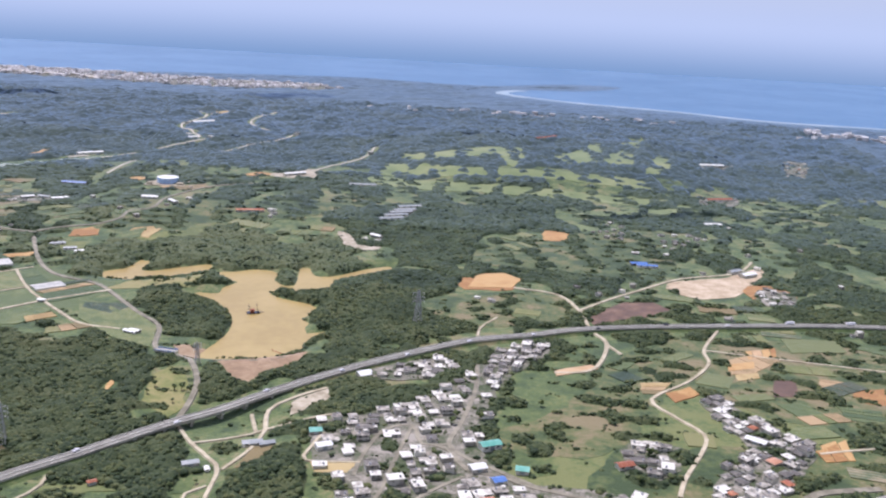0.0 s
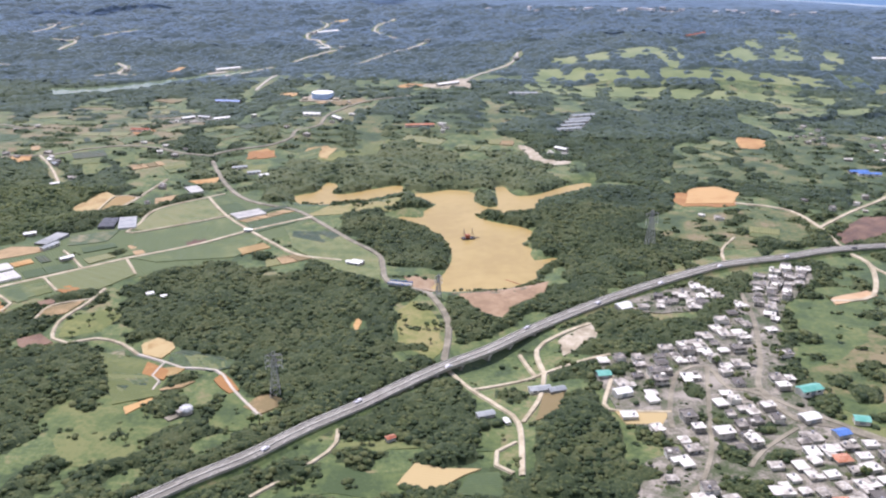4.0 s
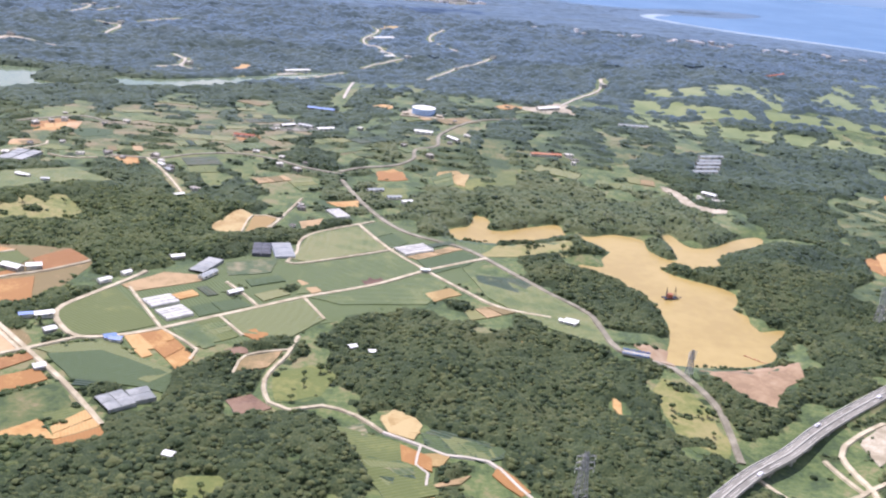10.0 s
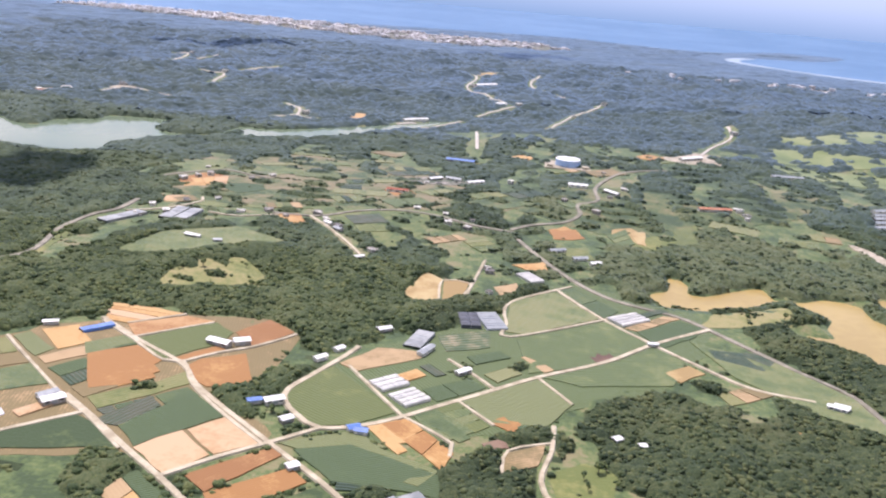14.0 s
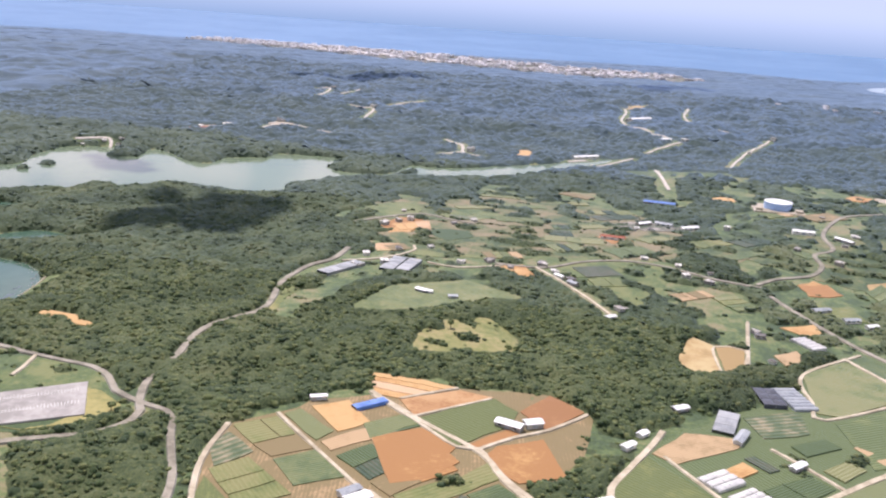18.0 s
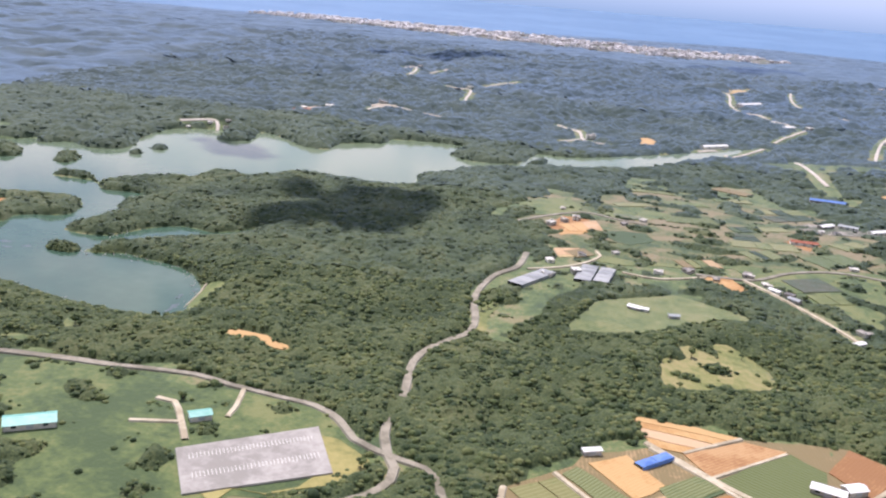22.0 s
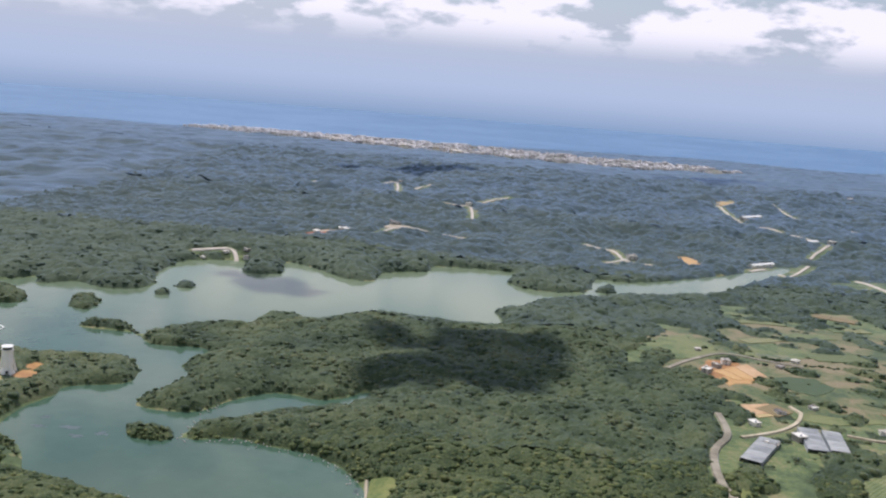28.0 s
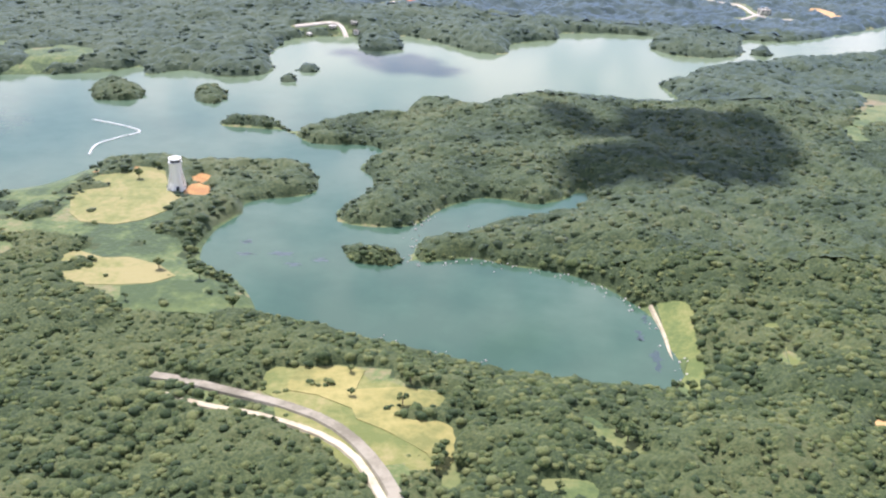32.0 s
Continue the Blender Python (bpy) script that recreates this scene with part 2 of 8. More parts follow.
MAT = {
    "ground": material("scrub_ground", [(0.05, 0.082, 0.027), (0.085, 0.128, 0.038), (0.135, 0.175, 0.055), (0.22, 0.20, 0.09)], 0.06, 6, 0.9, 0.5, 0.4, big=0.011, sheen=0.22),
    "soil": material("orange_soil", [(0.33, 0.17, 0.055), (0.44, 0.255, 0.085), (0.51, 0.33, 0.13)], 0.07, 5, 0.95, 0.06, 1.2, 0.25, stripes=(1.6, 0.12), big=0.02),
    "red": material("red_soil", [(0.28, 0.14, 0.05), (0.38, 0.21, 0.08), (0.45, 0.28, 0.12)], 0.07, 5, 0.95, 0.06, 1.2, 0.25, stripes=(1.6, 0.15), big=0.02),
    "pale_soil": material("pale_soil", [(0.40, 0.25, 0.115), (0.48, 0.32, 0.16), (0.54, 0.38, 0.21)], 0.07, 5, 0.95, 0.05, 1.2, 0.2, stripes=(1.6, 0.1), big=0.02),
    "tan": material("dry_field", [(0.21, 0.165, 0.07), (0.33, 0.235, 0.11), (0.42, 0.30, 0.15)], 0.08, 5, 0.95, 0.06, 1.2, 0.4, stripes=(1.8, 0.2), big=0.02),
    "yellow": material("straw_field", [(0.32, 0.225, 0.085), (0.41, 0.295, 0.12), (0.46, 0.36, 0.165)], 0.08, 5, 0.95, 0.06, 1.2, 0.3, stripes=(2.0, 0.12), big=0.02),
    "brown": material("ploughed_field", [(0.12, 0.075, 0.05), (0.19, 0.115, 0.07), (0.24, 0.16, 0.10)], 0.08, 5, 0.95, 0.08, 1.2, 0.3, stripes=(1.6, 0.25), big=0.02),
    "crop": material("green_crop", [(0.07, 0.108, 0.034), (0.108, 0.15, 0.048), (0.165, 0.19, 0.066)], 0.09, 5, 0.85, 0.25, 0.9, 0.45, stripes=(1.6, 0.18), big=0.018),
    "crop2": material("young_crop", [(0.1, 0.138, 0.043), (0.145, 0.182, 0.058), (0.21, 0.22, 0.085)], 0.07, 5, 0.85, 0.25, 0.9, 0.4, stripes=(2.2, 0.15), big=0.016),
    "dark": material("dark_crop", [(0.03, 0.055, 0.025), (0.05, 0.085, 0.035), (0.09, 0.10, 0.055)], 0.09, 5, 0.85, 0.3, 0.9, 0.25, stripes=(2.4, 0.3), big=0.02),
    "olive": material("olive_stubble", [(0.115, 0.143, 0.042), (0.16, 0.184, 0.054), (0.21, 0.21, 0.075)], 0.06, 5, 0.9, 0.15, 0.9, 0.25, stripes=(2.2, 0.12), big=0.02),
    "rows": material("planted_rows", [(0.06, 0.10, 0.04), (0.11, 0.14, 0.06), (0.30, 0.26, 0.15)], 0.09, 4, 0.9, 0.25, 0.9, 0.1, stripes=(3.6, 0.45)),
    "pale": material("pale_mulch", [(0.40, 0.40, 0.37), (0.55, 0.55, 0.50), (0.65, 0.64, 0.6)], 0.2, 4, 0.8, 0.05, 1.0, stripes=(1.5, 0.3)),
    "lime": material("lush_grass", [(0.055, 0.09, 0.028), (0.1, 0.142, 0.04), (0.17, 0.19, 0.062)], 0.05, 6, 0.9, 0.3, 0.6, 0.15, big=0.012),
    "yards": material("village_yards", [(0.06, 0.085, 0.03), (0.12, 0.13, 0.075), (0.21, 0.195, 0.145), (0.34, 0.315, 0.25)], 0.12, 6, 0.95, 0.1, 0.8, big=0.04),
    "grass": material("dry_grass", [(0.13, 0.16, 0.04), (0.20, 0.21, 0.06), (0.29, 0.26, 0.10)], 0.05, 6, 0.9, 0.25, 0.6, 0.15, big=0.015),
    "scrub": material("rough_meadow", [(0.045, 0.075, 0.024), (0.085, 0.12, 0.036), (0.14, 0.15, 0.052), (0.22, 0.185, 0.09)], 0.04, 7, 0.9, 0.35, 0.5, 0.1, big=0.010),
    "fairway": material("golf_fairway", [(0.12, 0.165, 0.058), (0.175, 0.22, 0.08), (0.24, 0.27, 0.115)], 0.02, 4, 0.9, 0.05, 0.5, 0.1),
    "mud": material("drawdown_mud", [(0.26, 0.175, 0.095), (0.34, 0.235, 0.13), (0.4, 0.3, 0.18)], 0.05, 5, 0.9, 0.1, 0.7, big=0.02),
    "gravel": material("pale_gravel", [(0.30, 0.26, 0.167), (0.41, 0.36, 0.246), (0.52, 0.47, 0.343)], 0.12, 5, 0.95, 0.1, 1.0, big=0.03),
    "asphalt_road": material("worn_asphalt", [(0.18, 0.165, 0.11), (0.245, 0.225, 0.154), (0.32, 0.295, 0.211)], 0.12, 5, 0.9, 0.02, 3.0, big=0.03),
    "concrete_road": material("pale_concrete", [(0.35, 0.30, 0.189), (0.46, 0.405, 0.264), (0.55, 0.49, 0.334)], 0.12, 5, 0.9, 0.02, 3.0, big=0.03),
    "apron": material("apron_asphalt", [(0.26, 0.25, 0.205), (0.33, 0.315, 0.265), (0.4, 0.385, 0.325)], 0.08, 5, 0.9, 0.01, 3.0, big=0.03),
    "sand": material("quarry_sand", [(0.36, 0.27, 0.155), (0.5, 0.4, 0.25), (0.6, 0.5, 0.34)], 0.06, 6, 0.95, 0.2, 0.4, big=0.025),
    "dam_grass": material("dam_grass", [(0.10, 0.14, 0.035), (0.16, 0.19, 0.05), (0.23, 0.23, 0.075)], 0.08, 6, 0.9, 0.2, 0.6, big=0.03),
    "dirt_track": material("pale_dirt", [(0.42, 0.38, 0.29), (0.5, 0.46, 0.36), (0.58, 0.53, 0.43)], 0.1, 4, 0.95, 0.05, 1.0),
    "tarmac": material("expressway_asphalt", [(0.19, 0.182, 0.145), (0.235, 0.228, 0.185), (0.28, 0.27, 0.22)], 0.08, 5, 0.85, 0.01, 4.0, big=0.02),
    "white_line": material("road_paint", [(0.7, 0.7, 0.598), (0.8, 0.8, 0.686)], 0.5, 3, 0.7),
    "concrete": material("weathered_concrete", [(0.30, 0.29, 0.238), (0.42, 0.41, 0.343), (0.5, 0.49, 0.405)], 0.3, 5, 0.9, 0.02, 2.0, 0.2, big=0.06),
    "roof": material("house_roof", [(0.13, 0.122, 0.101), (0.22, 0.205, 0.167), (0.36, 0.335, 0.268), (0.5, 0.475, 0.392), (0.72, 0.71, 0.607)], 0.25, 4, 0.8, 0.01, 2.0, 0.5),
    "tile_roof": material("red_tile_roof", [(0.30, 0.10, 0.05), (0.45, 0.17, 0.08), (0.52, 0.28, 0.17)], 0.4, 4, 0.8, 0.05, 3.0, 0.5),
    "wall_paint": material("house_wall", [(0.30, 0.28, 0.229), (0.50, 0.48, 0.396), (0.56, 0.54, 0.44), (0.7, 0.68, 0.572)], 0.3, 4, 0.85, 0.01, 2.0, 0.7),
    "glass_dark": material("window_glass", [(0.02, 0.025, 0.03), (0.05, 0.06, 0.07)], 0.5, 2, 0.15, spec=0.7, sheen=0.0),
    "white_metal": material("white_sheet_roof", [(0.74, 0.76, 0.695), (0.82, 0.83, 0.739)], 0.2, 4, 0.5, 0.02, 1.5),
    "town_white": material("town_paint", [(0.4, 0.38, 0.35), (0.6, 0.58, 0.55), (0.74, 0.73, 0.7), (0.83, 0.82, 0.8)], 0.05, 3, 0.8, 0.0, 1.0, 0.5, True, sheen=0.0),
    "blue_metal": material("blue_sheet_roof", [(0.07, 0.17, 0.42), (0.12, 0.25, 0.55)], 0.2, 4, 0.5, 0.02, 1.5),
    "green_metal": material("green_sheet_roof", [(0.10, 0.38, 0.28), (0.20, 0.5, 0.40)], 0.2, 4, 0.5, 0.02, 1.5),
    "grey_metal": material("grey_sheet_roof", [(0.25, 0.28, 0.273), (0.38, 0.41, 0.387)], 0.2, 4, 0.5, 0.02, 1.5, 0.3),
    "net": material("shade_net", [(0.19, 0.21, 0.194), (0.27, 0.29, 0.268), (0.35, 0.37, 0.339)], 0.15, 4, 0.6, 0.03, 1.0, 0.4, stripes=(1.5, 0.15)),
    "net_dark": material("dark_shade_net", [(0.05, 0.055, 0.06), (0.09, 0.10, 0.11)], 0.15, 4, 0.7, 0.03, 1.0, 0.2),
    "vinyl": material("greenhouse_vinyl", [(0.42, 0.42, 0.37), (0.54, 0.54, 0.466), (0.64, 0.63, 0.537)], 0.2, 4, 0.35, 0.02, 1.0, 0.3),
    "tank_blue": material("tank_paint", [(0.36, 0.52, 0.74), (0.44, 0.6, 0.8)], 0.15, 4, 0.5),
    "steel": material("galvanised_steel", [(0.30, 0.31, 0.32), (0.42, 0.43, 0.44)], 0.5, 3, 0.5, metal=0.6, sheen=0.0),
    "bark": material("bark", [(0.07, 0.055, 0.04), (0.14, 0.11, 0.08)], 1.0, 4, 0.95, 0.05, 3.0),
    "leaf": material("foliage", [(0.034, 0.059, 0.021), (0.053, 0.084, 0.027), (0.077, 0.111, 0.035), (0.11, 0.144, 0.045), (0.145, 0.168, 0.056)], 1.5, 5, 0.8, 0.5, 2.4, 0.2, True, big=0.03, spec=0.2, sheen=0.04),
    "canopy": material("forest_canopy", [(0.03, 0.05, 0.018), (0.046, 0.071, 0.025), (0.066, 0.093, 0.032), (0.09, 0.116, 0.041), (0.115, 0.13, 0.05)], 0.9, 6, 0.8, 0.6, 1.6, big=0.022, spec=0.2, sheen=0.04),
    # far forest: distance haze painted in by a bluer base and strong sheen
    "leaf_far_haze": material("far_haze_foliage", [(0.034, 0.062, 0.064), (0.046, 0.077, 0.077), (0.058, 0.091, 0.087), (0.076, 0.107, 0.097)], 0.12, 8, 0.85, 0.3, 0.3, big=0.008, sheen=0.7, spec=0.2),
    # foliage and roof about a sixth darker, for the woods east of x = -480
    "leaf_dark": material("darker_foliage", [(0.03, 0.051, 0.02), (0.045, 0.07, 0.026), (0.065, 0.094, 0.033), (0.092, 0.119, 0.041), (0.12, 0.138, 0.051)], 1.5, 5, 0.8, 0.5, 2.4, 0.2, True, big=0.03, spec=0.2, sheen=0.04),
    "canopy_dark": material("darker_canopy", [(0.023, 0.041, 0.017), (0.036, 0.057, 0.022), (0.053, 0.077, 0.028), (0.074, 0.097, 0.035), (0.1, 0.112, 0.045)], 0.9, 6, 0.8, 0.6, 1.6, big=0.022, spec=0.2, sheen=0.04),
    # two steps of the forest colour, each bluer, painting in haze by distance
    "canopy_faint_haze": material("faint_haze_canopy", [(0.032, 0.053, 0.022), (0.047, 0.074, 0.03), (0.066, 0.097, 0.038), (0.092, 0.12, 0.048), (0.118, 0.138, 0.057)], 0.7, 6, 0.8, 0.6, 1.4, 0.16, True, big=0.022, spec=0.2, sheen=0.14),
    "canopy_light_haze": material("light_haze_canopy", [(0.03, 0.051, 0.028), (0.043, 0.069, 0.036), (0.059, 0.089, 0.045), (0.08, 0.109, 0.055)], 0.4, 6, 0.8, 0.6, 0.9, 0.14, True, big=0.02, spec=0.2, sheen=0.28),
    # forest beyond the fields, with some of the haze painted into its colour
    "canopy_mid_haze": material("distant_canopy", [(0.031, 0.055, 0.046), (0.043, 0.07, 0.057), (0.056, 0.086, 0.067), (0.073, 0.101, 0.077)], 0.25, 7, 0.85, 0.5, 0.4, big=0.014, sheen=0.55, spec=0.2),
    "floor": material("forest_floor", [(0.035, 0.05, 0.022), (0.055, 0.078, 0.032), (0.08, 0.10, 0.042)], 0.1, 5, 0.9, 0.4, 0.4, big=0.01, spec=0.1),
    "cloud": material("cloud_white", [(0.8, 0.8, 0.8), (0.82, 0.82, 0.82)], 0.02, 3, 1.0),
    "riprap": material("pale_stone", [(0.45, 0.42, 0.36), (0.62, 0.59, 0.52)], 0.6, 4, 0.95, 0.1, 1.5, 0.4, True),
    "reservoir": water("green_water", [(0.048, 0.1, 0.064), (0.057, 0.115, 0.073), (0.07, 0.13, 0.085)], 0.012, 0.09, 0.012, 0.3, silt=(960, 1230, (0.155, 0.21, 0.12))),
    "straw": material("yellow_grass", [(0.17, 0.18, 0.05), (0.27, 0.25, 0.075), (0.34, 0.30, 0.10)], 0.05, 6, 0.9, 0.25, 0.6, 0.1, big=0.02),
    "weed": material("water_weed", [(0.03, 0.06, 0.06), (0.05, 0.085, 0.085)], 0.3, 5, 0.5, 0.05, 1.0),
    "pond": water("muddy_water", [(0.345, 0.25, 0.07), (0.385, 0.285, 0.085), (0.415, 0.31, 0.1)], 0.02, 0.35),
    "sea": water("sea_water", [(0.09, 0.19, 0.31), (0.105, 0.21, 0.335), (0.12, 0.23, 0.36)], 0.003, 0.6, 0.0, spec=0.12),
    "shoal": water("reef_shallows", [(0.14, 0.26, 0.35), (0.18, 0.30, 0.38), (0.29, 0.40, 0.46)], 0.008, 0.3),
    "car_white": material("white_car_paint", [(0.75, 0.75, 0.76), (0.8, 0.8, 0.8)], 1.0, 2, 0.25, sheen=0.0),
    "car_dark": material("dark_car_paint", [(0.04, 0.045, 0.06), (0.07, 0.075, 0.09)], 1.0, 2, 0.25, sheen=0.0),
    "cowl": material("nacelle_paint", [(0.085, 0.085, 0.07), (0.107, 0.107, 0.089), (0.135, 0.134, 0.114)], 1.2, 5, 0.45, 0.002, 6.0, big=0.5, sheen=0.0),
    "cowl_dark": material("dark_boot", [(0.02, 0.022, 0.035), (0.035, 0.037, 0.05)], 2.0, 3, 0.45, sheen=0.0),
    "arrow_red": material("red_marking", [(0.2, 0.014, 0.02), (0.26, 0.024, 0.032)], 2.0, 3, 0.5, sheen=0.0),
    "letter_white": material("white_marking", [(0.7, 0.7, 0.7), (0.78, 0.78, 0.78)], 3.0, 3, 0.5, sheen=0.0),
    "strut": material("strut_paint", [(0.34, 0.35, 0.36), (0.46, 0.47, 0.48), (0.55, 0.55, 0.56)], 3.0, 5, 0.4, 0.002, 10.0, sheen=0.0),
    "grime": material("greasy_steel", [(0.07, 0.065, 0.06), (0.14, 0.13, 0.12), (0.22, 0.21, 0.2)], 6.0, 5, 0.5, metal=0.5, sheen=0.0),
    "rubber": material("rubber", [(0.015, 0.015, 0.016), (0.03, 0.03, 0.032)], 2.0, 3, 0.8, sheen=0.0),
}


# ---- small mesh tools ----
def mesh_of(name, verts, faces, mat, smooth=False):
    me = bpy.data.meshes.new(name)
    me.from_pydata([tuple(v) for v in verts], [], [tuple(f) for f in faces])
    me.materials.append(mat)
    if smooth:
        me.polygons.foreach_set("use_smooth", [True] * len(me.polygons))
    me.update()
    return me


def big_mesh(name, verts, tris, mat, smooth=True):
    """A mesh of triangles from numpy arrays."""
    me = bpy.data.meshes.new(name)
    n = len(tris)
    me.vertices.add(len(verts)), me.loops.add(3 * n), me.polygons.add(n)
    me.vertices.foreach_set("co", np.asarray(verts, dtype=np.float32).ravel())
    me.loops.foreach_set("vertex_index", np.asarray(tris, dtype=np.int32).ravel())
    me.polygons.foreach_set("loop_start", np.arange(0, 3 * n, 3, dtype=np.int32))
    me.polygons.foreach_set("use_smooth", np.full(n, smooth, dtype=bool))
    me.materials.append(mat)
    me.update(calc_edges=True)
    return me


def part(name, me, parent, m=None, label=""):
    ob = new(name, me)
    ob.parent = parent
    if m is not None:
        ob.matrix_basis = m
    if label:
        ob["label"] = label
    return ob


def box(x0, x1, y0, y1, z0, z1):
    v = [(x, y, z) for z in (z0, z1) for x, y in ((x0, y0), (x1, y0), (x1, y1), (x0, y1))]
    f = [(3, 2, 1, 0), (4, 5, 6, 7), (0, 1, 5, 4), (1, 2, 6, 5), (2, 3, 7, 6), (3, 0, 4, 7)]
    return v, f


def boxes(*items):
    vs, fs = [], []
    for it in items:
        v, f = it
        fs += [tuple(i + len(vs) for i in q) for q in f]
        vs += v
    return vs, fs


def drum(r0, r1, z0, z1, n=24, cx=0.0, cy=0.0):
    v = [(cx + r * math.cos(2 * math.pi * i / n), cy + r * math.sin(2 * math.pi * i / n), z) for r, z in ((r0, z0), (r1, z1)) for i in range(n)]
    f = [(i, (i + 1) % n, n + (i + 1) % n, n + i) for i in range(n)] + [tuple(range(n, 2 * n)), tuple(range(n - 1, -1, -1))]
    return v, f


def bar(a, b, w):
    """A square bar from a to b, w wide."""
    a, b = Vector(a), Vector(b)
    d = (b - a).normalized()
    u = d.cross(Vector((0, 0, 1)) if abs(d.z) < 0.9 else Vector((1, 0, 0))).normalized() * w / 2
    k = d.cross(u)
    v = [tuple(p + s * u + q * k) for p in (a, b) for s, q in ((-1, -1), (1, -1), (1, 1), (-1, 1))]
    return v, [(3, 2, 1, 0), (4, 5, 6, 7), (0, 1, 5, 4), (1, 2, 6, 5), (2, 3, 7, 6), (3, 0, 4, 7)]


# ---- the plan, in metres ----
SHORES, ISLANDS, WOODS, CLEARINGS, FIELDS, ROADS, TOWNS = {}, [], [], [], [], [], []
COAST, EXPRESS = [], []


def shore(body, *pts):
    SHORES.setdefault(body, []).extend(pts)


def island(_, *pts):
    ISLANDS.append(pts)


def coast(_, *pts):
    COAST.extend(pts)


def wood(density, *pts):
    WOODS.append((density, pts))


def clearing(kind, *pts):
    CLEARINGS.append((kind, pts))


def field(kind, *pts):
    FIELDS.append((kind, pts))


def road(kind, width, *pts):
    ROADS.append((kind, width, pts))


def expressway(_, *pts):
    EXPRESS.extend(pts)


def town(count, *pts):
    TOWNS.append((count, pts))


# terraced farm land under the plots
clearing("lime", (96, 564), (196, 658), (314, 671), (193, 409), (-61, 399), (-59, 442), (15, 433), (53, 512))
clearing("tan", (-714, 630), (-696, 647), (-686, 667), (-659, 686), (-668, 715), (-619, 711), (-571, 723), (-547, 706), (-555, 632), (-572, 620), (-533, 572), (-681, 524), (-699, 558), (-711, 594))
clearing("crop2", (-538, 630), (-520, 674), (-501, 706), (-433, 786), (-427, 817), (-381, 862), (-293, 821), (-329, 702), (-390, 653), (-419, 619), (-475, 591), (-511, 596))
# the reservoir's shore: south bank and dam, west, far bank, wooded point, inlet
shore("reservoir", (-929, 766), (-960, 761), (-980, 763), (-1001, 767), (-1016, 771), (-1033, 776), (-1057, 784), (-1080, 790), (-1093, 795), (-1097, 807), (-1108, 821), (-1128, 835), (-1132, 857), (-1131, 875), (-1126, 890), (-1129, 905), (-1113, 913), (-1097, 924), (-1105, 955), (-1121, 968), (-1152, 960), (-1177, 958), (-1214, 956), (-1228, 934), (-1242, 905), (-1281, 889), (-1339, 885), (-1455, 991), (-1459, 1075))
shore("reservoir", (-1409, 1096), (-1311, 1129), (-1288, 1156), (-1275, 1130), (-1251, 1153), (-1216, 1139), (-1187, 1164), (-1203, 1213), (-1205, 1255), (-1201, 1279), (-1156, 1302), (-1137, 1256), (-1107, 1265), (-1113, 1316), (-1086, 1307), (-1048, 1272), (-1014, 1270), (-1013, 1308), (-971, 1344), (-966, 1371), (-887, 1380), (-893, 1337), (-869, 1302), (-814, 1317), (-797, 1388), (-756, 1389), (-643, 1491), (-570, 1575))
shore("reservoir", (-565, 1557), (-679, 1372), (-718, 1338), (-774, 1306), (-857, 1253), (-880, 1212), (-898, 1202), (-889, 1168), (-894, 1139), (-920, 1136), (-943, 1142), (-968, 1143), (-1008, 1130), (-1031, 1101), (-1046, 1115), (-1066, 1113), (-1075, 1093), (-1074, 1075), (-1101, 1066), (-1125, 1037), (-1136, 1023), (-1152, 1044), (-1189, 1038), (-1184, 1024), (-1143, 1023))
shore("reservoir", (-1122, 1003), (-1106, 1002), (-1083, 1007), (-1074, 994), (-1084, 976), (-1085, 964), (-1075, 953), (-1071, 937), (-1084, 902), (-1081, 888), (-1061, 884), (-1040, 891), (-1032, 912), (-1010, 934), (-986, 929), (-969, 939), (-960, 956), (-957, 948), (-966, 925), (-983, 914), (-1005, 898), (-1023, 881), (-1038, 875), (-1036, 848), (-1013, 858), (-995, 853), (-970, 849), (-953, 838), (-940, 822), (-934, 811), (-931, 794))
# islands of the reservoir
island(0, (-1073, 863), (-1062, 860), (-1043, 856), (-1041, 847), (-1052, 845), (-1063, 846))
island(0, (-1221, 1085), (-1226, 1105), (-1214, 1112), (-1202, 1095), (-1200, 1075), (-1209, 1070))
island(0, (-1284, 1065), (-1299, 1102), (-1284, 1111), (-1260, 1093), (-1254, 1072), (-1266, 1065))
island(0, (-1175, 1138), (-1172, 1151), (-1164, 1149), (-1163, 1139))
island(0, (-1169, 1169), (-1171, 1187), (-1160, 1189), (-1155, 1176), (-1162, 1167))
island(0, (-803, 1324), (-794, 1350), (-783, 1348), (-788, 1324))
island(0, (-1137, 1254), (-1140, 1297), (-1116, 1308), (-1106, 1265))
# the muddy pond
shore("pond", (-180, 666), (-173, 692), (-168, 725), (-171, 753), (-177, 772), (-193, 799), (-206, 808), (-221, 816), (-224, 829), (-201, 824), (-202, 846), (-192, 867), (-197, 903), (-183, 913), (-163, 906), (-162, 879), (-145, 859), (-137, 866), (-142, 927), (-136, 932), (-125, 901), (-104, 905), (-77, 936), (-53, 952), (-59, 928), (-91, 895), (-107, 880), (-106, 856), (-122, 848), (-149, 850), (-160, 839), (-143, 821), (-119, 811), (-109, 800), (-114, 777), (-120, 767), (-110, 758), (-112, 745), (-108, 730), (-88, 741), (-95, 728), (-108, 709), (-106, 697), (-112, 686))
shore("pond", (-126, 676), (-145, 670), (-165, 666))
shore("pond_arm", (-324, 880), (-308, 892), (-303, 928), (-292, 912), (-296, 891), (-284, 887), (-252, 912), (-232, 924), (-229, 899), (-204, 901), (-183, 915), (-173, 894), (-185, 871), (-202, 872), (-221, 894), (-251, 872), (-277, 859), (-294, 857), (-315, 857))
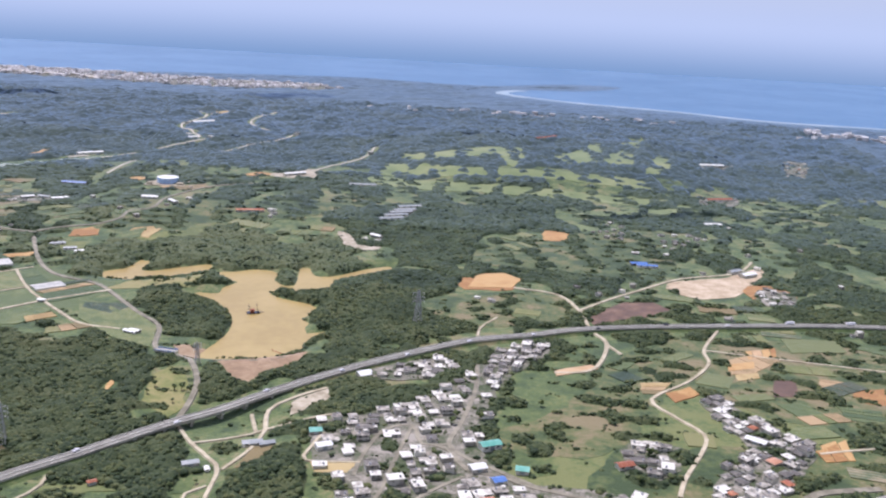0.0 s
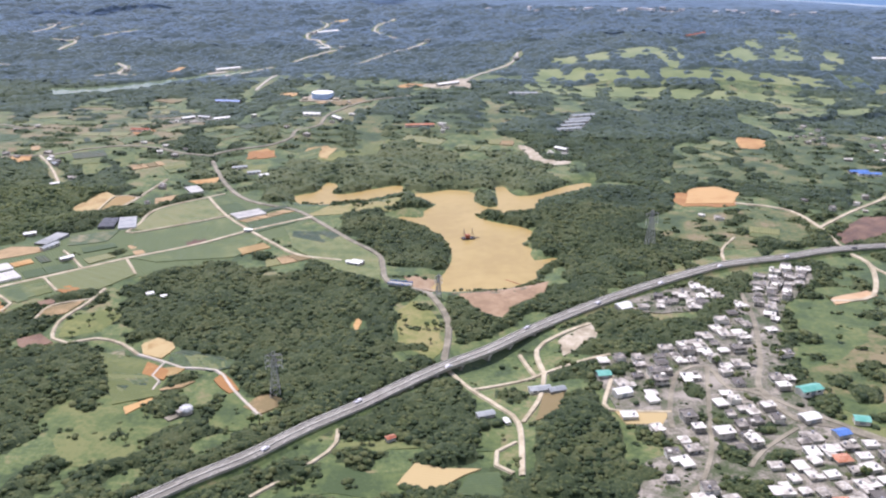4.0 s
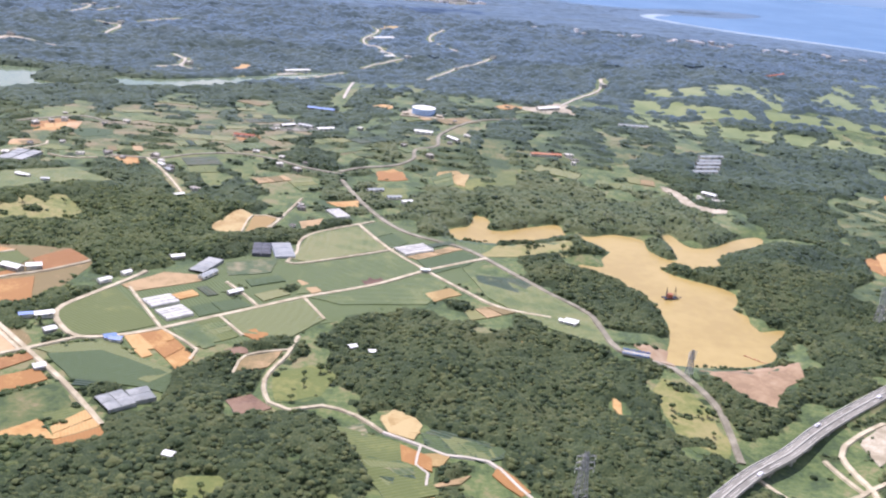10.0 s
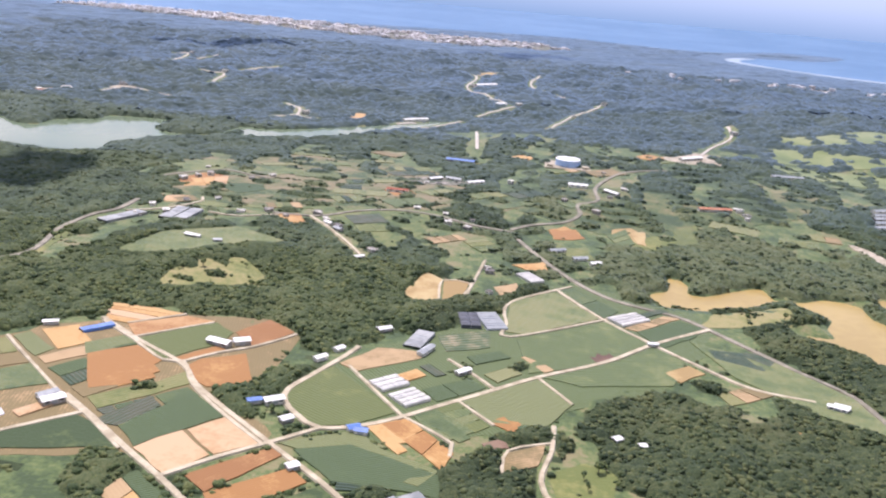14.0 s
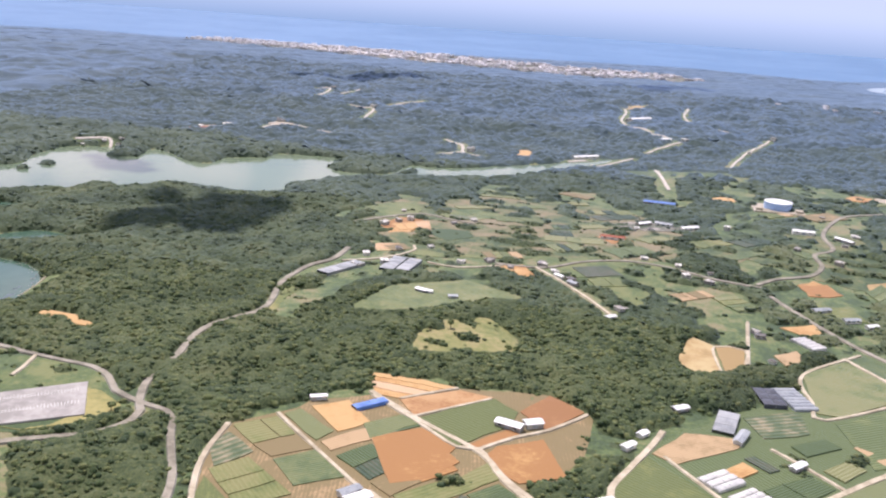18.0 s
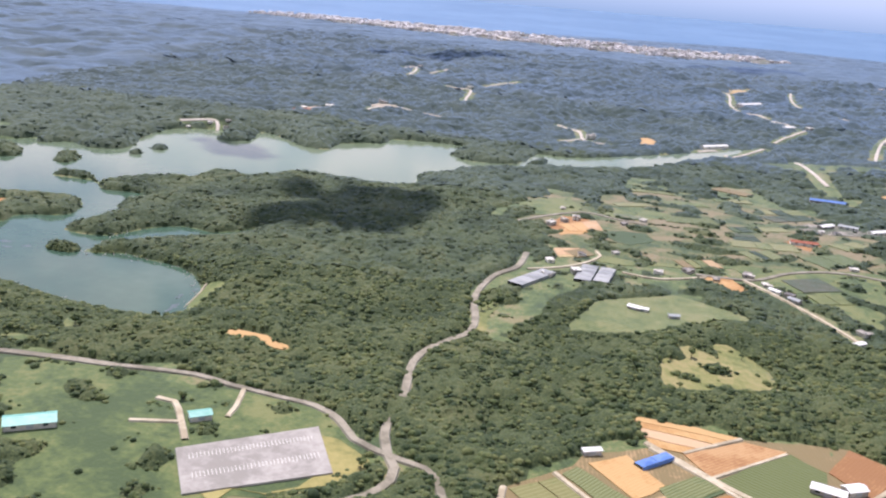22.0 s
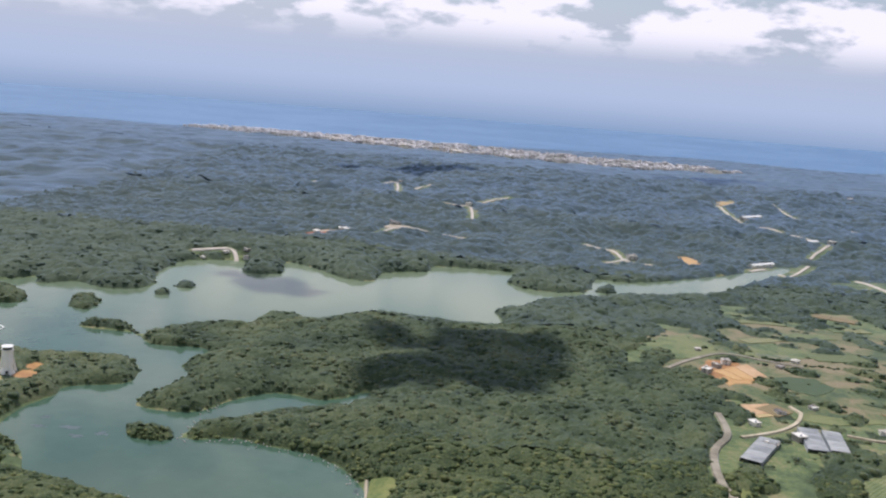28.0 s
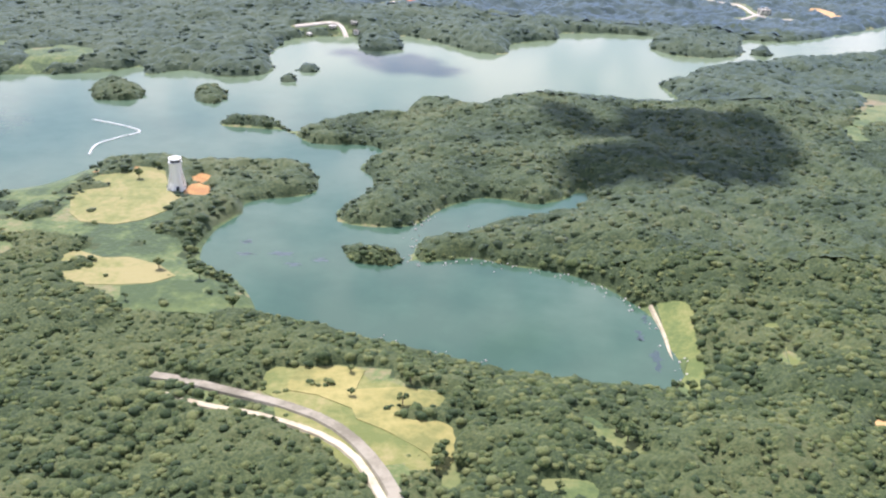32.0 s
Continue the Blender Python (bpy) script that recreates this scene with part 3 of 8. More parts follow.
# coast
coast(0, (-4045, 1678), (-3510, 2206), (-2445, 3020), (-1970, 3108), (-1573, 3180), (-426, 3620), (-212, 3605), (126, 3570), (454, 3877), (674, 3857), (503, 3568), (243, 3438), (153, 3230), (358, 3019), (524, 2948), (683, 2879), (894, 2738), (1224, 2688), (1675, 2565), (2419, 2394))
# woods
wood(1.0, (-386, 634), (-368, 684), (-324, 680), (-293, 657), (-270, 671), (-238, 662), (-211, 648), (-209, 633), (-221, 587), (-199, 567), (-186, 535), (-222, 489), (-252, 498), (-279, 528), (-318, 554), (-347, 567), (-368, 582), (-368, 611))
wood(1.0, (-435, 517), (-406, 535), (-380, 547), (-360, 545), (-348, 514), (-331, 483), (-357, 465), (-382, 460), (-419, 475))
wood(1.0, (-1010, 930), (-871, 1076), (-779, 977), (-779, 866), (-762, 774), (-727, 771), (-716, 868), (-685, 870), (-653, 837), (-601, 884), (-561, 862), (-524, 853), (-497, 837), (-514, 748), (-560, 691), (-574, 712), (-605, 723), (-665, 722), (-685, 671), (-713, 638), (-709, 584), (-695, 543), (-748, 514), (-839, 648))
wood(1.0, (-1305, 1182), (-1203, 1294), (-891, 1285), (-735, 1296), (-797, 1070), (-797, 964), (-749, 949), (-768, 857), (-753, 782), (-782, 706), (-1051, 663))
wood(1.0, (-1144, 780), (-1019, 761), (-933, 744), (-862, 765), (-884, 694), (-1095, 669))
wood(1.0, (-1371, 1239), (-1223, 1451), (-901, 1569), (-634, 1522), (-499, 1420), (-535, 1310), (-727, 1305), (-947, 1328), (-1287, 1101))
wood(1.0, (-268, 794), (-223, 807), (-191, 777), (-169, 727), (-172, 702), (-208, 698), (-236, 744))
wood(1.0, (-152, 819), (-99, 873), (-46, 919), (22, 924), (12, 856), (-35, 818), (-82, 803))
wood(1.0, (-114, 783), (-14, 793), (37, 756), (20, 736), (-38, 699), (-85, 710))
wood(1.0, (-341, 946), (-293, 991), (-132, 1016), (-77, 941), (-141, 915), (-183, 914), (-225, 905), (-287, 925), (-317, 865))
wood(1.0, (-67, 1232), (155, 1309), (136, 1177), (44, 1084), (28, 968), (-39, 943), (-43, 1052), (-134, 1109))
wood(1.0, (-255, 455), (-212, 500), (-185, 520), (-218, 466), (-246, 425), (-249, 402), (-281, 399))
wood(1.0, (-207, 470), (-161, 537), (-144, 510), (-144, 457), (-176, 450), (-203, 448))
wood(1.0, (-108, 459), (-93, 513), (-75, 514), (-68, 460), (-65, 413), (-111, 410))
wood(1.0, (-418, 534), (-360, 526), (-322, 465), (-353, 445), (-362, 429))
wood(1.0, (-43, 582), (-70, 581), (-44, 637), (-33, 609), (7, 620), (37, 662), (23, 612), (-8, 575))
wood(1.0, (-163, 649), (-139, 612), (-125, 623), (-95, 654), (-103, 634), (-135, 590), (-158, 576), (-164, 610))
wood(1.0, (47, 613), (94, 654), (114, 621), (108, 593), (48, 567))
wood(1.0, (-727, 791), (-685, 822), (-647, 746), (-586, 762), (-546, 715), (-552, 659), (-591, 678), (-586, 729), (-635, 718), (-675, 692))
wood(1.0, (-611, 840), (-577, 904), (-533, 849), (-491, 854), (-503, 786), (-468, 789), (-452, 751), (-507, 731), (-527, 685), (-549, 704), (-559, 762))
wood(1.0, (-469, 766), (-450, 796), (-429, 759), (-423, 703), (-414, 689), (-426, 677), (-434, 718), (-466, 746))
wood(1.0, (-225, 869), (-200, 884), (-197, 860), (-222, 839))
wood(1.0, (-451, 573), (-428, 605), (-406, 587), (-408, 560), (-421, 551), (-414, 534), (-395, 534), (-370, 544), (-356, 539), (-346, 527), (-457, 502), (-452, 525), (-446, 545))
wood(1.0, (-464, 466), (-435, 517), (-419, 495), (-409, 455), (-454, 446))
# clearings and meadows
clearing("grass", (-658, 771), (-644, 809), (-608, 818), (-597, 791), (-602, 767), (-630, 752), (-645, 747))
clearing("grass", (-658, 783), (-646, 809), (-618, 825), (-596, 801), (-591, 771), (-613, 767), (-630, 772), (-637, 749), (-655, 748))
clearing("lime", (-1008, 700), (-1009, 683), (-998, 679), (-998, 695))
clearing("lime", (-935, 804), (-928, 805), (-924, 764), (-926, 748), (-933, 744), (-934, 775))
clearing("lime", (-971, 736), (-961, 725), (-947, 710), (-935, 698), (-943, 697), (-962, 711), (-971, 729))
clearing("lime", (-1128, 817), (-1119, 824), (-1092, 793), (-1091, 782), (-1116, 782), (-1140, 776), (-1148, 795), (-1130, 803))
clearing("grass", (-1223, 924), (-1198, 938), (-1181, 936), (-1171, 909), (-1156, 899), (-1166, 867), (-1193, 859))
clearing("soil", (-1170, 935), (-1157, 937), (-1145, 897), (-1159, 893), (-1163, 910))
clearing("soil", (-1218, 925), (-1202, 940), (-1190, 934), (-1210, 916))
clearing("grass", (-1190, 827), (-1139, 818), (-1129, 811), (-1152, 797), (-1175, 796))
clearing("lime", (-957, 658), (-906, 670), (-869, 665), (-838, 671), (-808, 664), (-782, 647), (-775, 607), (-794, 591), (-882, 558))
clearing("grass", (-1078, 741), (-1031, 748), (-1009, 721), (-1013, 687), (-1035, 689))
clearing("grass", (-761, 807), (-757, 863), (-750, 802), (-751, 774))
clearing("grass", (-401, 580), (-390, 597), (-367, 595), (-370, 567), (-391, 556))
clearing("lime", (-397, 554), (-373, 566), (-366, 558), (-389, 549))
clearing("lime", (-195, 605), (-175, 616), (-167, 585), (-169, 554), (-186, 556), (-195, 579))
clearing("lime", (-382, 512), (-374, 521), (-367, 505), (-374, 494))
clearing("grass", (-421, 480), (-398, 488), (-392, 463), (-411, 454))
clearing("lime", (-361, 460), (-357, 484), (-325, 488), (-301, 472), (-287, 442), (-308, 420), (-335, 432))
clearing("lime", (-206, 452), (-180, 459), (-165, 450), (-175, 445), (-202, 442))
clearing("lime", (-204, 428), (-168, 429), (-171, 416), (-163, 407), (-224, 403))
clearing("lime", (-133, 473), (-125, 468), (-124, 447), (-140, 445))
clearing("lime", (-58, 520), (-44, 522), (-49, 507), (-58, 504))
clearing("lime", (58, 643), (112, 713), (112, 628), (61, 479), (40, 526), (43, 570))
clearing("grass", (-192, 634), (-175, 626), (-164, 584), (-166, 553), (-188, 566))
clearing("scrub", (36, 535), (86, 584), (130, 671), (180, 747), (248, 758), (373, 751), (528, 749), (418, 575), (282, 547), (203, 601), (171, 629), (134, 562), (112, 517), (61, 505))
clearing("scrub", (112, 517), (150, 521), (183, 533), (278, 538), (412, 566), (368, 497), (102, 459))
clearing("grass", (-779, 1085), (-733, 1137), (-724, 1093), (-767, 1052))
clearing("lime", (-729, 996), (-645, 1090), (-538, 1155), (-472, 1145), (-524, 882), (-557, 948), (-587, 932), (-607, 973), (-684, 949))
clearing("grass", (-345, 1046), (-272, 1097), (-268, 1026), (-322, 982))
clearing("grass", (-275, 845), (-226, 872), (-231, 836), (-296, 805))
clearing("scrub", (-482, 1106), (-374, 1170), (-305, 1179), (-208, 1189), (-117, 1262), (-113, 1179), (-241, 1067), (-340, 1009), (-411, 1042))
clearing("scrub", (-788, 1109), (-674, 1219), (-514, 1197), (-436, 1055), (-568, 1001), (-716, 966))
clearing("scrub", (43, 1035), (188, 1154), (287, 1137), (216, 928), (133, 938), (33, 968))
clearing("scrub", (-34, 821), (66, 861), (120, 850), (113, 790), (41, 757), (-3, 780))
# drawdown flats and cuttings
clearing("mud", (-164, 652), (-145, 657), (-112, 671), (-99, 678), (-101, 654), (-116, 643), (-130, 611), (-140, 617), (-149, 633))
clearing("mud", (-201, 677), (-176, 684), (-178, 656), (-190, 662))
clearing("soil", (21, 905), (51, 931), (73, 894), (67, 873), (21, 867))
clearing("soil", (124, 1135), (153, 1152), (150, 1100), (119, 1084))
clearing("sand", (229, 925), (300, 962), (347, 1008), (340, 972), (285, 887), (234, 878))
clearing("brown", (133, 797), (169, 847), (201, 853), (213, 829), (132, 773))
clearing("soil", (304, 651), (330, 656), (316, 624), (300, 621))
clearing("gravel", (-95, 580), (-72, 605), (-71, 581), (-91, 564))
clearing("soil", (-197, 541), (-191, 545), (-180, 535), (-186, 528))
clearing("soil", (-203, 539), (-193, 544), (-185, 534), (-200, 531))
clearing("gravel", (-122, 1073), (-107, 1067), (-94, 1020), (-66, 1014), (-76, 999), (-108, 1007))
clearing("soil", (-400, 999), (-387, 1015), (-372, 989), (-396, 973))
clearing("yellow", (-346, 1027), (-325, 1037), (-321, 999), (-342, 993))
clearing("soil", (-742, 1034), (-718, 1067), (-705, 1035), (-734, 1009))
clearing("yellow", (-731, 961), (-714, 979), (-708, 966), (-724, 950))
clearing("soil", (-632, 947), (-612, 951), (-605, 923), (-613, 929))
clearing("soil", (-401, 994), (-378, 1009), (-370, 985), (-393, 972))
clearing("soil", (-560, 1083), (-547, 1102), (-530, 1077), (-546, 1058))
clearing("straw", (-1065, 728), (-1059, 742), (-1049, 748), (-1040, 744), (-1036, 732), (-1016, 738), (-1008, 728), (-1004, 706), (-1007, 692), (-1023, 710), (-1035, 715), (-1043, 721))
# fields of the terrace
field("soil", (-668, 715), (-620, 711), (-645, 685), (-659, 686))
field("red", (-645, 684), (-618, 708), (-600, 706), (-633, 669))
field("olive", (-631, 668), (-599, 705), (-585, 693), (-586, 678), (-608, 645), (-614, 648))
field("soil", (-607, 644), (-585, 675), (-581, 668), (-599, 646))
field("red", (-584, 694), (-571, 722), (-552, 707), (-569, 678))
field("soil", (-594, 643), (-589, 653), (-569, 668), (-556, 635), (-575, 622), (-584, 627))
field("soil", (-683, 660), (-668, 673), (-652, 654), (-663, 639))
field("crop", (-693, 647), (-688, 656), (-665, 639), (-671, 628))
field("olive", (-712, 629), (-695, 644), (-681, 631), (-696, 615))
field("tan", (-695, 614), (-680, 630), (-669, 620), (-684, 607))
field("crop", (-682, 605), (-668, 619), (-647, 603), (-667, 587))
field("soil", (-644, 635), (-627, 658), (-608, 644), (-611, 633), (-603, 624), (-616, 608))
field("tan", (-669, 627), (-652, 648), (-645, 640), (-661, 621))
field("crop", (-652, 650), (-639, 667), (-628, 660), (-644, 641))
field("crop", (-658, 617), (-646, 634), (-629, 618), (-638, 602))
field("tan", (-637, 600), (-626, 615), (-616, 608), (-627, 593))
field("olive", (-626, 594), (-612, 608), (-601, 618), (-592, 636), (-583, 624), (-598, 605), (-616, 584))
field("dark", (-616, 583), (-596, 604), (-587, 586), (-600, 572))
field("crop", (-596, 605), (-584, 618), (-576, 612), (-588, 598))
field("crop", (-600, 571), (-575, 611), (-558, 596), (-586, 559))
field("olive", (-705, 588), (-694, 603), (-665, 581), (-682, 564))
field("rows", (-712, 605), (-711, 623), (-693, 608), (-703, 591))
field("olive", (-704, 582), (-683, 564), (-695, 550), (-701, 564))
field("crop", (-671, 567), (-662, 578), (-657, 573), (-666, 561))
field("pale", (-665, 561), (-656, 572), (-652, 567), (-659, 555))
field("scrub", (-654, 543), (-622, 575), (-613, 571), (-591, 553), (-662, 531))
field("olive", (-538, 630), (-520, 670), (-478, 624), (-496, 606), (-512, 599), (-527, 607))
field("tan", (-518, 674), (-501, 703), (-473, 707), (-475, 696), (-507, 667))
field("crop", (-469, 656), (-445, 677), (-435, 668), (-459, 643))
field("crop", (-449, 648), (-409, 682), (-390, 655), (-415, 624), (-427, 629))
field("soil", (-431, 628), (-421, 637), (-415, 627), (-419, 620))
field("crop", (-471, 626), (-451, 645), (-432, 621), (-448, 603), (-459, 609))
field("soil", (-491, 607), (-478, 618), (-459, 599), (-475, 591))
field("crop2", (-427, 813), (-397, 843), (-366, 800), (-416, 755), (-428, 756))
field("crop", (-396, 845), (-382, 857), (-352, 818), (-363, 801))
field("tan", (-351, 787), (-321, 819), (-310, 818), (-342, 784))
field("crop2", (-420, 744), (-362, 794), (-336, 761), (-373, 720), (-411, 695))
field("brown", (-377, 733), (-365, 742), (-359, 732), (-372, 723))
field("tan", (-417, 718), (-412, 722), (-398, 704), (-403, 698))
field("crop", (-343, 783), (-313, 812), (-298, 805), (-304, 786), (-329, 759))
field("crop2", (-403, 692), (-331, 754), (-318, 740), (-329, 702), (-355, 695), (-382, 686))
field("rows", (-469, 736), (-438, 754), (-436, 726), (-461, 712))
field("yellow", (-502, 805), (-491, 851), (-477, 840), (-475, 795), (-485, 785))
field("yellow", (-476, 841), (-458, 841), (-460, 814), (-473, 795))
field("soil", (-429, 892), (-404, 908), (-401, 883), (-415, 883))
field("tan", (-440, 837), (-424, 851), (-422, 833), (-435, 822))
field("crop2", (-710, 806), (-695, 866), (-648, 897), (-596, 875), (-637, 848), (-662, 818))
field("soil", (-628, 941), (-612, 954), (-603, 926), (-613, 927))
field("tan", (-727, 965), (-713, 978), (-704, 963), (-716, 953))
field("soil", (-739, 1041), (-711, 1067), (-702, 1033), (-728, 1023))
field("pale_soil", (-586, 555), (-571, 575), (-552, 557), (-564, 536))
field("pale_soil", (-569, 576), (-555, 595), (-533, 575), (-550, 558))
field("red", (-557, 539), (-526, 573), (-520, 569), (-544, 528))
field("soil", (-544, 527), (-515, 557), (-505, 547), (-534, 512))
field("dark", (-613, 571), (-598, 604), (-589, 596), (-600, 571))
field("crop", (-599, 570), (-588, 596), (-582, 616), (-557, 595), (-586, 556))
field("soil", (-648, 640), (-628, 657), (-604, 632), (-615, 611), (-629, 602))
field("crop", (-655, 652), (-640, 668), (-629, 662), (-648, 638))
field("soil", (-584, 516), (-581, 530), (-547, 499), (-557, 490))
field("crop", (-581, 531), (-576, 537), (-538, 505), (-546, 499))
field("crop", (-545, 489), (-531, 504), (-519, 487), (-536, 483))
field("scrub", (-532, 509), (-499, 546), (-481, 524), (-504, 491), (-517, 492))
field("olive", (-493, 515), (-479, 527), (-470, 521), (-486, 507))
field("soil", (-506, 492), (-492, 511), (-478, 496), (-503, 490))
field("tan", (-476, 510), (-467, 517), (-461, 500), (-476, 497))
field("crop", (-526, 577), (-493, 600), (-478, 585), (-451, 573), (-458, 557), (-480, 562))
field("dark", (-495, 568), (-482, 581), (-471, 567), (-482, 546), (-492, 545))
field("soil", (-488, 603), (-484, 608), (-467, 587), (-471, 582))
field("soil", (-483, 610), (-471, 620), (-445, 591), (-449, 573))
field("crop", (-468, 625), (-461, 634), (-439, 608), (-444, 601))
field("crop", (-460, 636), (-448, 647), (-430, 623), (-437, 614))
field("crop", (-447, 649), (-407, 689), (-388, 661), (-401, 632), (-418, 628), (-430, 628))
field("soil", (-428, 632), (-421, 639), (-414, 629), (-422, 621))
field("tan", (-422, 598), (-402, 612), (-405, 590), (-421, 581))
field("brown", (-433, 604), (-422, 612), (-420, 604), (-430, 599))
field("yellow", (-332, 720), (-316, 735), (-308, 725), (-325, 708))
field("tan", (-305, 698), (-285, 713), (-272, 705), (-300, 684))
field("crop2", (-310, 777), (-260, 757), (-223, 715), (-215, 668), (-252, 687), (-290, 725))
field("dark", (-300, 765), (-270, 769), (-260, 757), (-270, 740), (-298, 752))
field("brown", (-417, 550), (-407, 559), (-393, 547), (-407, 533))
field("yellow", (-340, 553), (-328, 561), (-319, 540), (-333, 537))
field("rows", (-357, 536), (-348, 544), (-338, 521), (-347, 515))
field("crop", (-319, 541), (-302, 539), (-277, 534), (-282, 525), (-314, 529))
field("crop", (-336, 526), (-317, 525), (-320, 511), (-344, 512))
field("yellow", (-317, 525), (-303, 525), (-307, 513), (-317, 511))
field("crop", (-340, 505), (-317, 504), (-312, 488), (-327, 490))
field("tan", (-313, 496), (-294, 509), (-298, 501), (-308, 497))
field("soil", (-484, 505), (-476, 524), (-456, 503), (-475, 488))
field("crop", (-518, 573), (-493, 585), (-450, 569), (-448, 551), (-495, 551))
field("soil", (36, 920), (64, 931), (80, 909), (67, 877), (26, 873))
field("soil", (-627, 944), (-613, 955), (-599, 927), (-612, 921))
field("olive", (-287, 1050), (-270, 1064), (-269, 1013), (-290, 999))
field("yellow", (-329, 1023), (-315, 1029), (-317, 989), (-325, 991))
field("crop2", (-350, 1004), (-331, 1032), (-327, 990), (-341, 970))
field("yellow", (-164, 437), (-152, 431), (-134, 432), (-155, 413), (-171, 416))
field("crop", (-139, 426), (-126, 429), (-121, 410), (-145, 409))
field("tan", (-104, 511), (-93, 511), (-97, 487), (-109, 476))
field("crop", (-331, 517), (-316, 530), (-286, 541), (-274, 528), (-314, 523))
field("yellow", (-68, 490), (-41, 490), (-46, 477), (-64, 476))
field("tan", (225, 699), (257, 724), (269, 706), (235, 669))
field("tan", (245, 646), (262, 655), (256, 631), (241, 628))
field("yellow", (222, 667), (242, 676), (240, 663), (221, 654))
field("crop", (289, 765), (337, 766), (335, 738), (286, 729))
field("crop", (202, 670), (220, 660), (209, 635), (187, 643))
field("soil", (238, 540), (251, 549), (249, 534), (235, 528))
field("crop", (277, 613), (306, 608), (297, 581), (274, 587))
# golf course
clearing("fairway", (-89, 1578), (-15, 1594), (63, 1658), (127, 1709), (126, 1502), (95, 1493), (82, 1576), (3, 1532), (-69, 1530))
clearing("fairway", (-123, 1539), (-33, 1506), (55, 1481), (176, 1471), (306, 1464), (314, 1416), (170, 1428), (44, 1440), (-99, 1447))
clearing("fairway", (-124, 1417), (2, 1413), (125, 1391), (246, 1371), (330, 1376), (279, 1331), (161, 1340), (41, 1358), (-79, 1354))
clearing("fairway", (178, 1599), (231, 1676), (290, 1843), (290, 1725), (249, 1600), (315, 1596), (305, 1550), (192, 1525))
clearing("fairway", (313, 1498), (354, 1645), (411, 1758), (369, 1556), (337, 1506))
clearing("fairway", (328, 1817), (397, 2109), (439, 2102), (345, 1723))
clearing("fairway", (159, 1265), (229, 1279), (317, 1321), (357, 1384), (364, 1351), (289, 1268), (193, 1243))
clearing("fairway", (435, 1367), (502, 1349), (589, 1443), (608, 1447), (513, 1335), (438, 1328))
clearing("fairway", (274, 1638), (322, 1734), (329, 1669), (310, 1585), (282, 1572))
# sports pitch, quarry and building sites inland
clearing("fairway", (171, 1188), (196, 1196), (190, 1150), (164, 1142))
clearing("gravel", (-262, 1372), (-204, 1446), (-186, 1363))
clearing("soil", (303, 925), (339, 940), (352, 911), (325, 870), (302, 880))
clearing("soil", (-452, 1298), (-436, 1322), (-418, 1312), (-425, 1292))
clearing("soil", (-296, 1362), (-278, 1392), (-258, 1382), (-268, 1356))
clearing("olive", (-394, 956), (-370, 957), (-363, 930), (-385, 925))
wood(1.0, (50, 639), (89, 659), (113, 615), (101, 593), (60, 562), (40, 580))
# toll apron of the interchange, bare plots among the gardens
field("apron", (120, 396), (230, 400), (275, 492), (215, 456), (188, 441), (164, 422))
field("soil", (224, 691), (247, 701), (239, 674), (217, 666))
field("brown", (249, 659), (267, 662), (254, 626), (237, 624))
field("soil", (161, 619), (181, 634), (185, 621), (164, 602))
field("tan", (146, 638), (169, 642), (156, 616), (143, 617))
field("soil", (248, 725), (276, 738), (270, 717), (244, 706))
field("tan", (287, 670), (305, 664), (293, 642), (278, 649))
field("soil", (232, 530), (258, 551), (252, 520), (233, 516))
field("pale_soil", (87, 657), (117, 674), (120, 665), (87, 645))
# cuttings, plots and meadows on the wooded hill
field("yellow", (-340, 550), (-334, 561), (-324, 557), (-319, 547), (-322, 533), (-334, 537))
field("dark", (-318, 540), (-314, 545), (-280, 536), (-277, 527), (-289, 520), (-317, 531))
field("dark", (-345, 509), (-321, 512), (-311, 496), (-324, 491))
field("soil", (-321, 477), (-311, 487), (-306, 489), (-317, 469))
field("tan", (-260, 482), (-254, 497), (-241, 497), (-241, 485), (-248, 477))
clearing("soil", (-271, 657), (-273, 674), (-267, 677), (-265, 662))
clearing("soil", (-225, 592), (-219, 605), (-214, 602), (-217, 584))
clearing("lime", (-273, 475), (-270, 500), (-259, 487), (-245, 470), (-242, 465), (-271, 461))
# grassy dam at the reservoir's end
clearing("dam_grass", (-934, 822), (-930, 826), (-921, 824), (-918, 800), (-920, 768), (-925, 756), (-930, 764), (-931, 793))
clearing("straw", (-791, 645), (-782, 644), (-767, 627), (-766, 612), (-777, 606), (-815, 580), (-817, 585), (-779, 610))
clearing("gravel", (-746, 591), (-736, 599), (-733, 593), (-741, 589))
clearing("soil", (-883, 732), (-870, 734), (-858, 737), (-850, 732), (-838, 730), (-841, 721), (-857, 720), (-864, 721), (-875, 724))
clearing("lime", (-990, 703), (-982, 693), (-968, 691), (-958, 688), (-963, 680), (-977, 684), (-991, 694))
clearing("grass", (-897, 812), (-889, 806), (-888, 785), (-890, 764), (-895, 766), (-893, 790))
# building sites and paddocks by the far road
clearing("soil", (-748, 1043), (-738, 1068), (-719, 1077), (-717, 1049), (-743, 1019))
clearing("pale_soil", (-733, 970), (-716, 979), (-713, 961), (-732, 949))
clearing("lime", (-788, 1077), (-770, 1117), (-738, 1145), (-726, 1098), (-756, 1067))
clearing("lime", (-709, 1097), (-680, 1144), (-651, 1127), (-668, 1095), (-694, 1086))
clearing("lime", (-701, 1039), (-670, 1046), (-661, 1027), (-682, 1003), (-701, 1017))
clearing("soil", (-1130, 1470), (-1112, 1500), (-1100, 1490), (-1118, 1462))
clearing("gravel", (-1062, 1560), (-1048, 1590), (-1030, 1588), (-1040, 1555))
